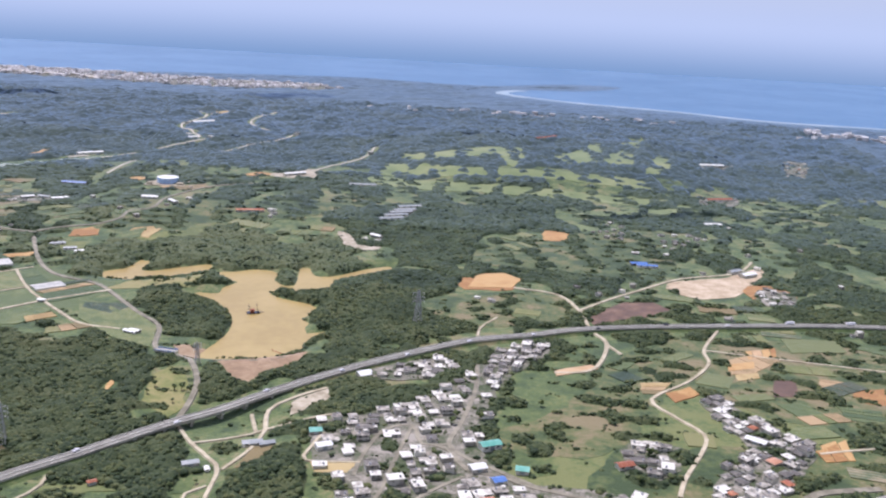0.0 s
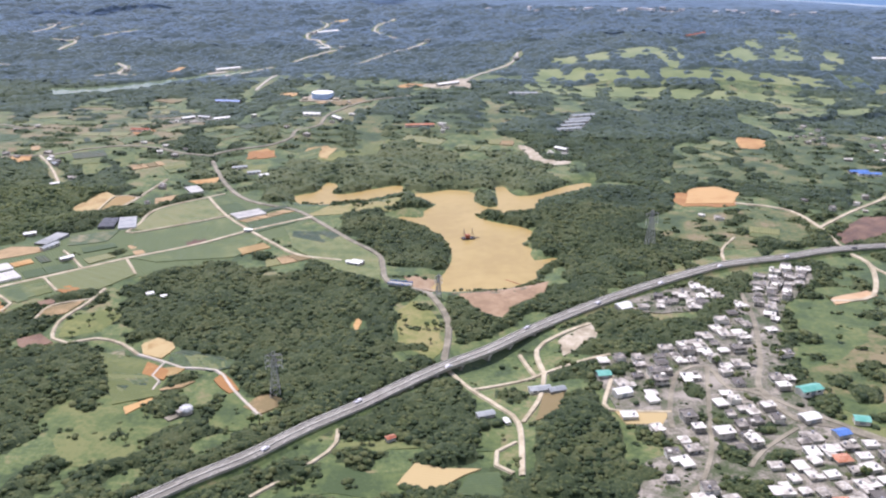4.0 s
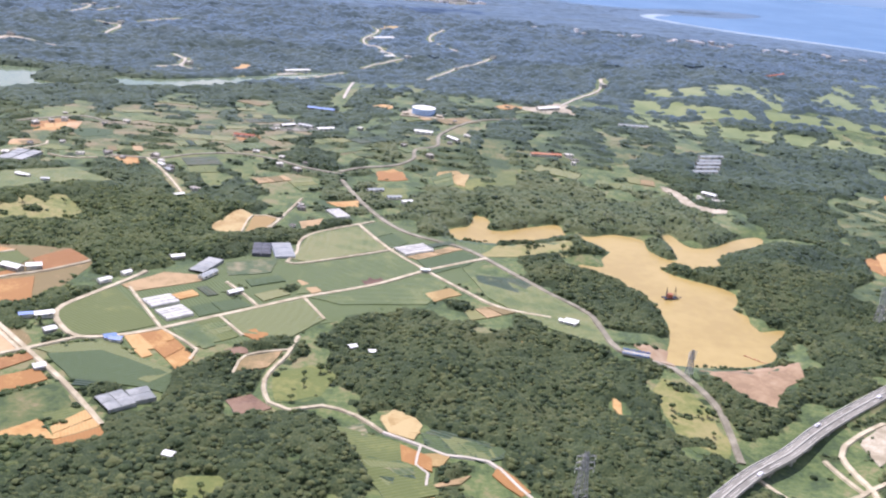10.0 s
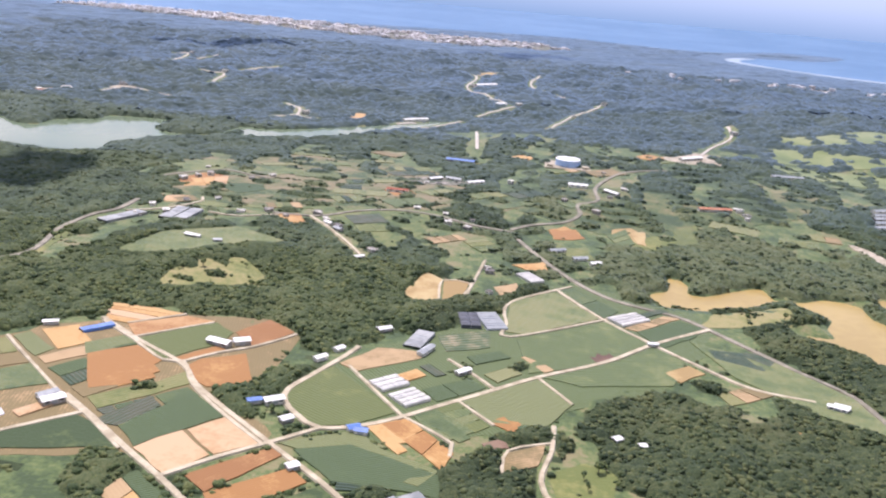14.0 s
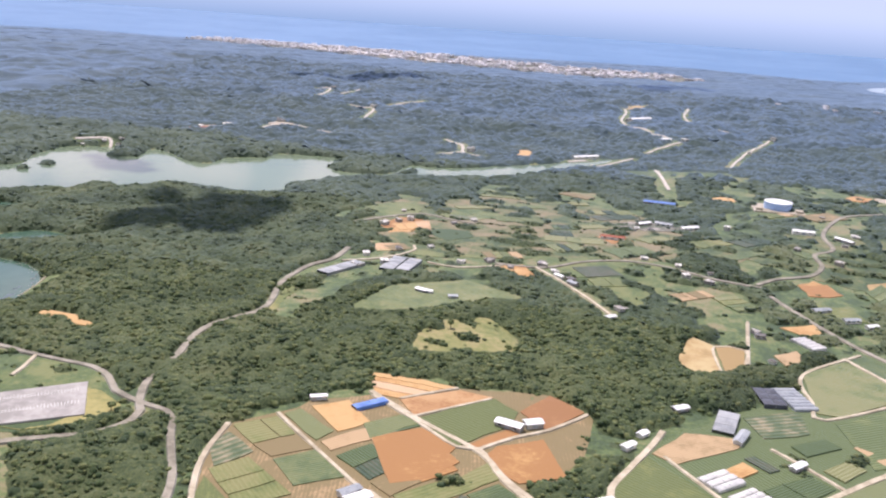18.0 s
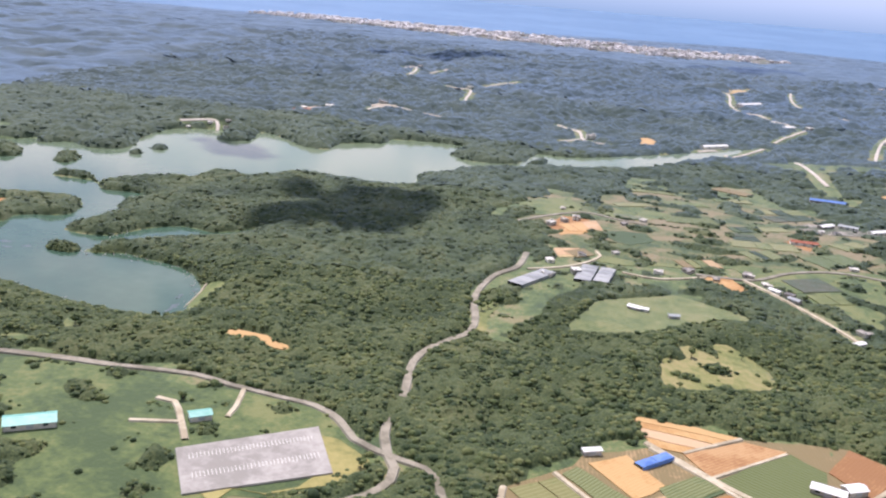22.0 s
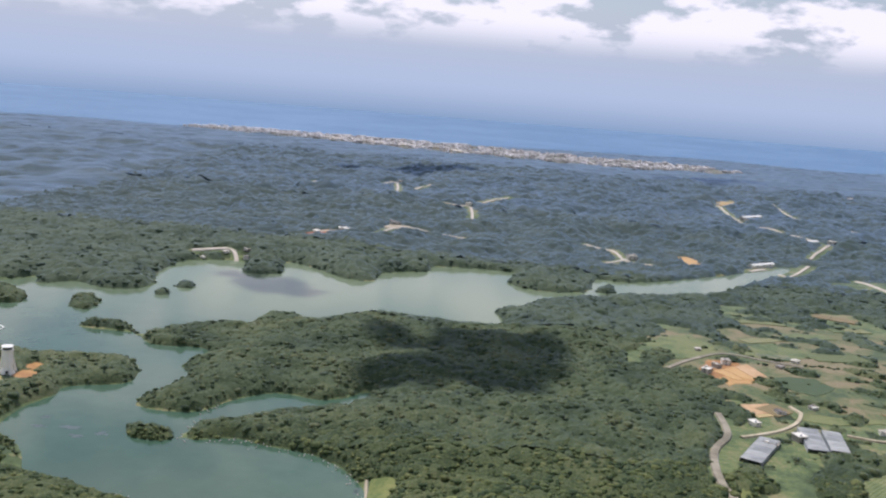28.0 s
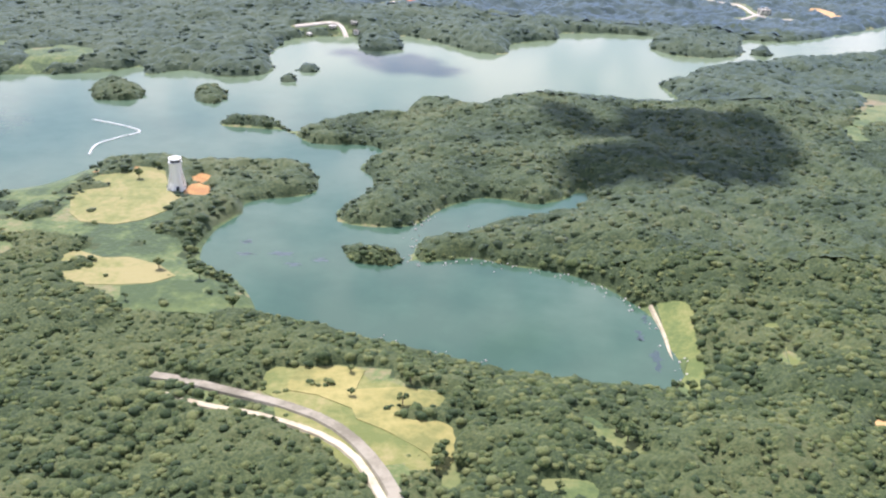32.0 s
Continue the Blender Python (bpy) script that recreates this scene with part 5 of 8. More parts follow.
def strips(kind, poly):
    """A large four-cornered field in two to four strips of like crops, with narrow balks between them."""
    p = [Vector(q) for q in poly]
    if len(p) != 4 or kind not in KIN:
        return [(kind, poly)]
    if (p[1] - p[0]).length + (p[2] - p[3]).length < (p[2] - p[1]).length + (p[3] - p[0]).length:
        p = p[1:] + p[:1]
    long = ((p[1] - p[0]).length + (p[2] - p[3]).length) / 2
    wide = ((p[2] - p[1]).length + (p[3] - p[0]).length) / 2
    if long * wide < 420 or plot_rng.random() < 0.3:
        return [(kind, poly)]
    n = plot_rng.choice((2, 3, 3, 4))
    cuts = [0] + sorted((k + plot_rng.uniform(-0.25, 0.25)) / n for k in range(1, n)) + [1]
    out = []
    for k in range(n):
        u0, u1 = cuts[k] + (0.35 / long if k else 0), cuts[k + 1] - (0.35 / long if k < n - 1 else 0)
        kind2 = kind if plot_rng.random() < 0.55 else plot_rng.choice(KIN[kind])
        out.append((kind2, tuple(tuple(q) for q in (p[0].lerp(p[1], u0), p[0].lerp(p[1], u1), p[3].lerp(p[2], u1), p[3].lerp(p[2], u0)))))
    return out


FIELDS = [piece for kind, poly in FIELDS for piece in strips(kind, poly)]
ROAD_LINES = [(kind, width, smooth_line(pts, 7.0)) for kind, width, pts in ROADS]
for kind, width, line in ROAD_LINES:
    far_off = np.array(line)[:, 1].mean()
    stamp_line(TREES, line, width / 2 + (8.5 if far_off > 1350 else 4.5 if kind == "dirt_track" or far_off > 860 else 1.6), 0.0), stamp_line(closed_wood, line, width / 2 + 6, 0.0)
EXPRESS_LINE = smooth_line(EXPRESS, 8.0)
stamp_line(TREES, EXPRESS_LINE, 7.6, 0.0), stamp_line(closed_wood, EXPRESS_LINE, 26, 0.0)
for line in LAKE_LINES.values():
    stamp(TREES, line, 0.0), stamp(closed_wood, line, 0.0), stamp_line(TREES, list(line) + [line[0]], 3.0, 0.0)
for line in ISLAND_LINES:
    stamp(TREES, line, 1.0)
stamp(TREES, SEA_POLY, 0.0)
ROUGH = blur(closed_wood, 14)


def sample(grid, x, y):
    j = np.clip(((np.asarray(x) - RX0) / CELL).astype(int), 0, grid.shape[1] - 1)
    i = np.clip(((np.asarray(y) - RY0) / CELL).astype(int), 0, grid.shape[0] - 1)
    return grid[i, j]


def sample_soft(grid, x, y):
    fx = np.clip((np.asarray(x, float) - RX0) / CELL - 0.5, 0, grid.shape[1] - 1.001)
    fy = np.clip((np.asarray(y, float) - RY0) / CELL - 0.5, 0, grid.shape[0] - 1.001)
    j, i = fx.astype(int), fy.astype(int)
    u, v = fx - j, fy - i
    return (grid[i, j] * (1 - u) + grid[i, j + 1] * u) * (1 - v) + (grid[i + 1, j] * (1 - u) + grid[i + 1, j + 1] * u) * v


def land(x, y):
    """Height of the dry land before the lakes are cut into it."""
    x, y = np.asarray(x, float), np.asarray(y, float)
    n, d = 0.0, 0.02
    for a, b, c in KNOLLS:
        w = np.exp(-((x - a) ** 2 + (y - b) ** 2) / (2 * 110.0 ** 2))
        n, d = n + w * c, d + w
    dell = np.exp(-((x + 133) ** 2 + (y - 553) ** 2) / (2 * 34.0 ** 2))
    hills = np.clip((y - 1560) / 250, 0, 1) * np.clip((2700 - y) / 300, 0.25, 1)
    return n / d - 6.0 * dell + sample_soft(ROUGH, x, y) * (wobble(x, y, 130, 8) * (3.0 + 1.2 * hills) + wobble(x, y, 48, 9) * (1.3 + 0.5 * hills) + hills * 4.5 * wobble(x, y, 380, 10))


def full_height(x, y):
    x, y = np.asarray(x, float), np.asarray(y, float)
    h = land(x, y)
    for bodies, level in ((("reservoir",), RESERVOIR_Z), (("pond", "pond_arm"), POND_Z)):
        p = np.concatenate([np.asarray(LAKE_LINES[q]) for q in bodies])
        near = (x > p[:, 0].min() - 60) & (x < p[:, 0].max() + 60) & (y > p[:, 1].min() - 60) & (y < p[:, 1].max() + 60)
        if not near.any():
            continue
        xs, ys = x[near], y[near]
        sd = np.full(xs.shape, 1e9)
        for q in bodies:
            line = LAKE_LINES[q]
            sd = np.minimum(sd, gap(xs, ys, line, True) * np.where(inside(xs, ys, line), -1.0, 1.0))
        if level == RESERVOIR_Z:
            for isl in ISLAND_LINES:
                sd = np.maximum(sd, gap(xs, ys, isl, True) * np.where(inside(xs, ys, isl), 1.0, -1.0))
        bank = level + np.where(sd < 0, np.maximum(sd * 0.5, -6.0), sd * 0.32)
        hn = h[near]
        dry = np.where(bank < hn, bank, np.maximum(hn, level + np.minimum(sd * 0.3, 1.2)))
        h[near] = np.where(sd > 55, hn, np.where(sd < 0, bank, dry))
    sea = gap(x, y, COAST_LINE) * np.where(inside(x, y, SEA_POLY), -1.0, 1.0)
    far = (y > 1700)
    return np.where(far & (sea < 150), np.minimum(h, SEA_Z + np.clip(sea * 0.03, -8, 40)), h)


HGRID = full_height(gx.ravel(), gy.ravel()).reshape(gx.shape)


def height(x, y):
    """Height of the ground, from a grid of it near the path."""
    x, y = np.asarray(x, float), np.asarray(y, float)
    z = sample_soft(HGRID, x, y)
    out = (x < RX0 + 4) | (x > RX1 - 6) | (y < RY0 + 4) | (y > RY1 - 6)
    if out.any():
        z = np.array(z)
        z[out] = full_height(x[out], y[out])
    return z


def spread(lo, hi, step, reach_lo, reach_hi, grow=1.22):
    mid = list(np.arange(lo, hi + 0.01, step))
    a, s, left = lo, step, []
    while a > reach_lo:
        s *= grow
        a -= s
        left.append(a)
    b, s, right = hi, step, []
    while b < reach_hi:
        s *= grow
        b += s
        right.append(b)
    return np.array(left[::-1] + mid + right)


xs, ys = spread(-1480, 420, 6.0, -8000, 8000, 1.12), spread(290, 1480, 6.0, -3000, 8000, 1.06)
mx, my = np.meshgrid(xs, ys)
mz = height(mx.ravel(), my.ravel())
nx, ny = len(xs), len(ys)
idx = np.arange(nx * ny).reshape(ny, nx)
a, b, c, d = idx[:-1, :-1].ravel(), idx[:-1, 1:].ravel(), idx[1:, 1:].ravel(), idx[1:, :-1].ravel()
ground = new("ground", big_mesh("ground", np.stack([mx.ravel(), my.ravel(), mz - 0.3], 1), np.concatenate([np.stack([a, b, c], 1), np.stack([a, c, d], 1)]), MAT["ground"]))
ground.data.materials.append(MAT["floor"])
# distant ground takes the foliage colour that has blue haze mixed in
ground.data.materials.append(MAT["leaf_far_haze"])
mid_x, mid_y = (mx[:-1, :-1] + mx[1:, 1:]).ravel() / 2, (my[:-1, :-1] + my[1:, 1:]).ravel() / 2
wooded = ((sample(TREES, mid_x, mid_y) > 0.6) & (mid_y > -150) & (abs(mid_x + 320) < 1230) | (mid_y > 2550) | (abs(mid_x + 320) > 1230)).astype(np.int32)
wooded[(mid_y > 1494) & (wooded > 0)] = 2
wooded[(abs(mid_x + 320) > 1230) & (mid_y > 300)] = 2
ground.data.polygons.foreach_set("material_index", np.concatenate([wooded, wooded]))
tagged(ground, "rolling green scrub land with bare earth patches", "ground", kind="structure")


def flat_sheet(name, poly, z, mat, label, category):
    from mathutils.geometry import tessellate_polygon
    v = [Vector((x, y, z)) for x, y in poly]
    me = mesh_of(name, v, [tuple(reversed(t)) for t in tessellate_polygon([v])], mat)
    bm = bmesh.new()
    bm.from_mesh(me)
    for f in bm.faces:
        if f.normal.z < 0:
            f.normal_flip()
    bm.to_mesh(me)
    bm.free()
    return tagged(new(name, me), label, category, kind="structure")


def around(line, grow):
    p = np.asarray(line)
    return [(p[:, 0].min() - grow, p[:, 1].min() - grow), (p[:, 0].max() + grow, p[:, 1].min() - grow), (p[:, 0].max() + grow, p[:, 1].max() + grow), (p[:, 0].min() - grow, p[:, 1].max() + grow)]


def swell(line, by):
    """The outline moved outwards by about so many metres."""
    p = np.asarray(line)
    area = np.sum(p[:, 0] * np.roll(p[:, 1], -1) - np.roll(p[:, 0], -1) * p[:, 1])
    t = np.roll(p, -1, 0) - np.roll(p, 1, 0)
    n = np.stack([t[:, 1], -t[:, 0]], 1) / np.maximum(np.linalg.norm(t, axis=1), 1e-6)[:, None]
    return [tuple(q) for q in p + n * by * (1 if area > 0 else -1)]


flat_sheet("reservoir_water", swell(LAKE_LINES["reservoir"], 5), RESERVOIR_Z, MAT["reservoir"], "calm green reservoir water between wooded banks", "water")
flat_sheet("pond_water", swell(LAKE_LINES["pond"], 4), POND_Z, MAT["pond"], "opaque ochre muddy water of the farm pond", "water")
flat_sheet("pond_arm_water", swell(LAKE_LINES["pond_arm"], 4), POND_Z - 0.06, MAT["pond"], "opaque ochre muddy water of the pond's arm", "water")
SEA_SHEET = [(-9000, 9000)] + [(x, y - 6) for x, y in COAST_LINE] + [(9000, COAST_LINE[-1][1]), (9000, 9000)]
flat_sheet("sea_water", SEA_SHEET, SEA_Z, MAT["sea"], "deep blue sea reaching to the hazy horizon", "sea")
# ---- fields, clearings, roads ----
def draped(name, poly, lift, mat, label, category, kind="structure", wave=0.6, step=14.0):
    """A patch of land cover laid over the ground, with a low earthen edge."""
    from mathutils.geometry import delaunay_2d_cdt
    p = np.asarray(poly, float)
    area = np.sum(p[:, 0] * np.roll(p[:, 1], -1) - np.roll(p[:, 0], -1) * p[:, 1])
    if area < 0:
        p = p[::-1]
    line = []
    for q0, q1 in zip(p, np.roll(p, -1, 0)):
        k = max(1, int(np.hypot(*(q1 - q0)) / 9.0))
        for j in range(k):
            line.append(q0 + (q1 - q0) * j / k)
    line = np.array(line)
    if wave:
        line = line + np.stack([wobble(line[:, 0], line[:, 1], 22, 21), wobble(line[:, 0], line[:, 1], 22, 22)], 1) * wave
    x0, y0, x1, y1 = p[:, 0].min(), p[:, 1].min(), p[:, 0].max(), p[:, 1].max()
    step = max(step, math.sqrt((x1 - x0) * (y1 - y0) / 900))
    ix, iy = np.meshgrid(np.arange(x0 + step / 2, x1, step), np.arange(y0 + step / 2, y1, step))
    ix, iy = ix.ravel(), iy.ravel()
    ok = inside(ix, iy, line)
    if ok.any():
        ok[ok] = gap(ix[ok], iy[ok], line, True) > 4.0
    pts = [Vector(q) for q in line] + [Vector((a, b)) for a, b in zip(ix[ok], iy[ok])]
    n = len(line)
    verts, _, faces, *_ = delaunay_2d_cdt(pts, [(i, (i + 1) % n) for i in range(n)], [], 1, 0.01)
    v = np.array([(q.x, q.y) for q in verts])
    z = height(v[:, 0], v[:, 1]) + lift
    c = p.mean(0)
    ang = math.atan2(*(p[1] - p[0])[::-1])
    v3 = [(a, b, h) for (a, b), h in zip(v, z)]
    fs = [tuple(f) for f in faces]
    edge = {}
    for f in fs:
        for a, b in zip(f, f[1:] + f[:1]):
            edge[(a, b)] = edge.get((a, b), 0) + 1
    for a, b in [e for e in edge if (e[1], e[0]) not in edge]:
        k = len(v3)
        v3 += [(*v3[a][:2], v3[a][2] - lift - 0.6), (*v3[b][:2], v3[b][2] - lift - 0.6)]
        fs.append((b, a, k, k + 1))
    base = pose(c[0], c[1], 0, 0, 0, math.degrees(ang))
    inv = base.inverted()
    me = mesh_of(name, [inv @ Vector(q) for q in v3], fs, mat)
    ob = new(name, me)
    ob.matrix_basis = base
    return tagged(ob, label, category, kind=kind)


FIELD_WORDS = {"soil": "bare orange soil field, freshly tilled", "red": "bare red-brown soil field, tilled in rows", "pale_soil": "pale sandy bare soil field", "tan": "dry tan stubble field", "yellow": "straw-yellow dry field", "brown": "dark brown ploughed field", "crop": "green sugar cane field in even rows", "crop2": "light green young crop field", "dark": "dark green low crop field with rows", "olive": "olive-green stubble field", "rows": "field planted in spaced green rows", "pale": "field covered with pale mulch sheets", "scrub": "overgrown rough green plot", "apron": "wide grey asphalt apron of the interchange"}
OPEN_WORDS = {"sand": "pale sandy quarry floor with rubble", "dam_grass": "yellow-green grassy dam slope by the reservoir", "pale_soil": "pale bare earth yard", "grass": "dry yellow-green grass clearing", "lime": "lush green grass meadow", "yellow": "straw-yellow grass clearing among the woods", "straw": "yellow dry grass clearing among the woods", "scrub": "rough green meadow with scattered bushes", "fairway": "pale green mown golf fairway", "mud": "exposed brown mud flat by the pond", "soil": "bare orange earth clearing", "gravel": "pale gravel and rubble yard", "brown": "dark brown bare earth plot", "tan": "dry tan farm terraces between the plots", "olive": "olive-green grass verges between the farm plots", "crop2": "light green verges between the farm plots", "yards": "bare grey yards and gardens between the village houses"}
CLEARINGS += [("yards", poly) for count, poly in TOWNS if count >= 9]
lift = -0.2
for kind, poly in CLEARINGS:
    lift += 0.005
    draped({"fairway": "golf_fairway", "mud": "mud_flat", "gravel": "gravel_yard", "yards": "village_ground"}.get(kind, "clearing"), smooth_line(poly, 14.0, True), lift, MAT[kind], OPEN_WORDS[kind], "clearing", wave=4.0 if kind in ("scrub", "lime", "grass", "yellow", "straw") else 3.0 if kind in ("soil", "sand", "gravel") else 1.8, step=9.0)
lift = 0.2
for kind, poly in FIELDS:
    lift += 0.001
    draped("field", poly, lift, MAT[kind], FIELD_WORDS[kind], "field")


def ribbon(line, half0, half1, z_of):
    """Vertices and faces of a strip between two offsets of a line; z_of gives the height along it."""
    p = np.asarray(line, float)
    t = np.gradient(p, axis=0)
    n = np.stack([-t[:, 1], t[:, 0]], 1) / np.maximum(np.linalg.norm(t, axis=1), 1e-6)[:, None]
    l, r = p + n * half1, p + n * half0
    zl, zr = z_of(p, l), z_of(p, r)
    v = [(*q, z) for q, z in zip(l, zl)] + [(*q, z) for q, z in zip(r, zr)]
    k = len(p)
    return v, [(i, k + i, k + i + 1, i + 1) for i in range(k - 1)]


ROAD_WORDS = {"asphalt_road": "worn grey asphalt country road", "concrete_road": "pale concrete farm road", "dirt_track": "pale dirt track through the woods"}
lift = 0.5
for kind, width, line in ROAD_LINES:
    lift += 0.002
    top = ribbon(line, -width / 2, width / 2, lambda p, q: height(q[:, 0], q[:, 1]) + lift)
    s1 = ribbon(line, width / 2, width / 2 + 0.9, lambda p, q: height(q[:, 0], q[:, 1]) + np.where(gap(q[:, 0], q[:, 1], line) > width / 2 + 0.4, -1.2, lift))
    s2 = ribbon(line, -width / 2 - 0.9, -width / 2, lambda p, q: height(q[:, 0], q[:, 1]) + np.where(gap(q[:, 0], q[:, 1], line) > width / 2 + 0.4, -1.2, lift))
    ob = new(kind, mesh_of(kind, *boxes(top, s1, s2), MAT[kind]))
    tagged(ob, ROAD_WORDS[kind], "road", kind="structure")

# ---- the expressway on its bank and viaduct ----
EX = np.array(EXPRESS_LINE)
DECK = blur(np.tile(land(EX[:, 0], EX[:, 1]), (3, 1)), 60)[1] + 2.8
HALF = 4.2
VIADUCT = [i for i, q in enumerate(EX) if abs(q[0] + 133) < 62 and abs(q[1] - 553) < 45]


def deck_z(dz):
    return lambda p, q: DECK + dz


def beam(lo, hi, z0, z1):
    """A long bar along the deck, between two offsets and two heights over it."""
    v0, f0 = ribbon(EX, lo, hi, deck_z(z1))
    v1, _ = ribbon(EX, lo, hi, deck_z(z0))
    n, k = len(v0), len(EX)
    f = list(f0) + [tuple(n + i for i in reversed(q)) for q in f0]
    f += [(i, i + 1, n + i + 1, n + i) for i in range(k - 1)] + [(k + i + 1, k + i, n + k + i, n + k + i + 1) for i in range(k - 1)]
    return v0 + v1, f


express = tagged(new("expressway"), "grey four-lane expressway on an embankment and viaduct", "expressway", kind="structure")
part("deck", mesh_of("deck", *beam(-HALF, HALF, -1.3, 0.0), MAT["tarmac"]), express, label="grey asphalt deck with pale lane marks")
for side in (-1, 1):
    o = side * (HALF - 0.15)
    part("parapet", mesh_of("parapet", *beam(o - 0.18, o + 0.18, -0.6, 0.55), MAT["concrete"]), express, label="pale concrete parapet")
    part("edge_line", mesh_of("edge_line", *ribbon(EX, 3.6 * side - 0.1, 3.6 * side + 0.1, deck_z(0.03)), MAT["white_line"]), express)
    part("lane_marks", mesh_of("lane_marks", *boxes(*[ribbon(EX[i:i + 2], 2.0 * side - 0.08, 2.0 * side + 0.08, lambda p, q, i=i: DECK[i:i + 2] + 0.03) for i in range(0, len(EX) - 2, 2)]), MAT["white_line"]), express)
part("median", mesh_of("median", *beam(-0.35, 0.35, -0.2, 0.5), MAT["concrete"]), express, label="concrete median barrier")
# grassy banks wherever the road does not stand on piers
for side in (-1, 1):
    runs, run = [], []
    for i in range(len(EX)):
        if i in VIADUCT:
            if len(run) > 1:
                runs.append(run)
            run = []
        else:
            run.append(i)
    runs.append(run)
    for run in runs:
        e = EX[run]
        lo, hi = (HALF - 0.6, HALF + 5) if side > 0 else (-HALF - 5, -HALF + 0.6)
        v, f = ribbon(e, lo, hi, lambda p, q: np.where(gap(q[:, 0], q[:, 1], e) > HALF + 2, height(q[:, 0], q[:, 1]) - 1.5, DECK[run] - 0.5))
        part("embankment", mesh_of("embankment", v, f, MAT["ground"]), express, label="grassy embankment slope")
for n, i in enumerate(VIADUCT):
    if n % 2 == 0 or i + 1 >= len(EX):
        continue
    d = Vector((*(EX[i + 1] - EX[i]), 0)).normalized()
    g = float(height(np.array([EX[i][0]]), np.array([EX[i][1]]))[0]) - 1.5
    m = Matrix.Translation((EX[i][0], EX[i][1], 0)) @ Matrix.Rotation(math.atan2(d.y, d.x), 4, "Z")
    pv = boxes(box(-0.8, 0.8, -3.0, 3.0, g, DECK[i] - 2.6), box(-1.0, 1.0, -4.1, 4.1, DECK[i] - 2.6, DECK[i] - 1.3))
    part("pier", mesh_of("pier", *pv, MAT["concrete"]), express, m, "concrete viaduct pier with a wide cap")
# ---- woods ----
def crown_kinds(n, level, seed):
    """Lumpy crowns: the upper part of a ball, pushed in and out, with a ragged skirt."""
    out = []
    rs = np.random.RandomState(seed)
    for _ in range(n):
        bm = bmesh.new()
        bmesh.ops.create_icosphere(bm, subdivisions=level, radius=1.0)
        bmesh.ops.delete(bm, geom=[v for v in bm.verts if v.co.z < -0.55], context="VERTS")
        off = Vector(rs.uniform(-9, 9, 3))
        for v in bm.verts:
            k = noise.noise(v.co * 1.9 + off)
            v.co *= 1.0 + 0.6 * k
            if v.co.z < -0.1:
                v.co.xy *= 0.8 + 0.3 * rs.rand()
        bmesh.ops.triangulate(bm, faces=bm.faces[:])
        bm.verts.index_update()
        out.append((np.array([v.co for v in bm.verts]), np.array([[v.index for v in f.verts] for f in bm.faces])))
        bm.free()
    return out


def canopy_edge(x, y):
    """1 inside closed tree cover, falling to 0 at its rim."""
    s = np.clip((sample_soft(COVER, x, y) - 0.30) / 0.45, 0, 1)
    return s * s * (3 - 2 * s)


def crown_tops(x, y, s, seed):
    """The upper envelope of rounded crowns about s metres apart, in metres round nought."""
    rs = np.random.RandomState(seed)
    jx, jy, jz, jr = (rs.rand(211, 211) for _ in range(4))
    ci, cj = np.floor(x / s).astype(int), np.floor(y / s).astype(int)
    best = np.full(np.shape(x), -9.0)
    for di in (-1, 0, 1):
        for dj in (-1, 0, 1):
            i, j = (ci + di) % 211, (cj + dj) % 211
            dx, dy = x - (ci + di + 0.15 + 0.7 * jx[i, j]) * s, y - (cj + dj + 0.15 + 0.7 * jy[i, j]) * s
            best = np.maximum(best, s * (0.42 * jz[i, j] - (0.6 + 0.5 * jr[i, j]) * (dx * dx + dy * dy) / (s * s)))
    return best * (1.0 if s < 15 else 0.25)


def canopy(name, x0, x1, y0, y1, step, top, crowns, mat, label, seed, cover=None, lump=0.0):
    """The closed leaf roof of a wood: rounded crowns side by side, dipping to the ground at the rim."""
    rs = np.random.RandomState(seed)
    gx1, gy1 = np.meshgrid(np.arange(x0, x1 + 0.1, step), np.arange(y0, y1 + 0.1, step))
    ny1, nx1 = gx1.shape
    jx, jy = gx1 + rs.uniform(-0.35, 0.35, gx1.shape) * step, gy1 + rs.uniform(-0.35, 0.35, gx1.shape) * step
    edge = (canopy_edge if cover is None else cover)(jx.ravel(), jy.ravel()).reshape(gx1.shape)
    use = edge > 0.01
    quad = use[:-1, :-1] | use[1:, :-1] | use[:-1, 1:] | use[1:, 1:]
    need = np.zeros(use.shape, bool)
    for dy in (0, 1):
        for dx in (0, 1):
            need[dy:ny1 - 1 + dy, dx:nx1 - 1 + dx] |= quad
    ids = np.full(use.shape, -1)
    ids[need] = np.arange(need.sum())
    px, py = jx[need], jy[need]
    pz = height(px, py) - 1.0 + edge[need] * (top + crown_tops(px, py, crowns, seed) + lump * (wobble(px, py, 30, 41) + 0.6 * wobble(px, py, 13, 42)))
    a, b, c, d = (ids[s][quad] for s in (np.s_[:-1, :-1], np.s_[:-1, 1:], np.s_[1:, 1:], np.s_[1:, :-1]))
    tris = np.concatenate([np.stack([a, b, c], 1), np.stack([a, c, d], 1)])
    return tagged(new(name, big_mesh(name, np.stack([px, py, pz], 1), tris, mat)), label, "woods", kind="stuff")


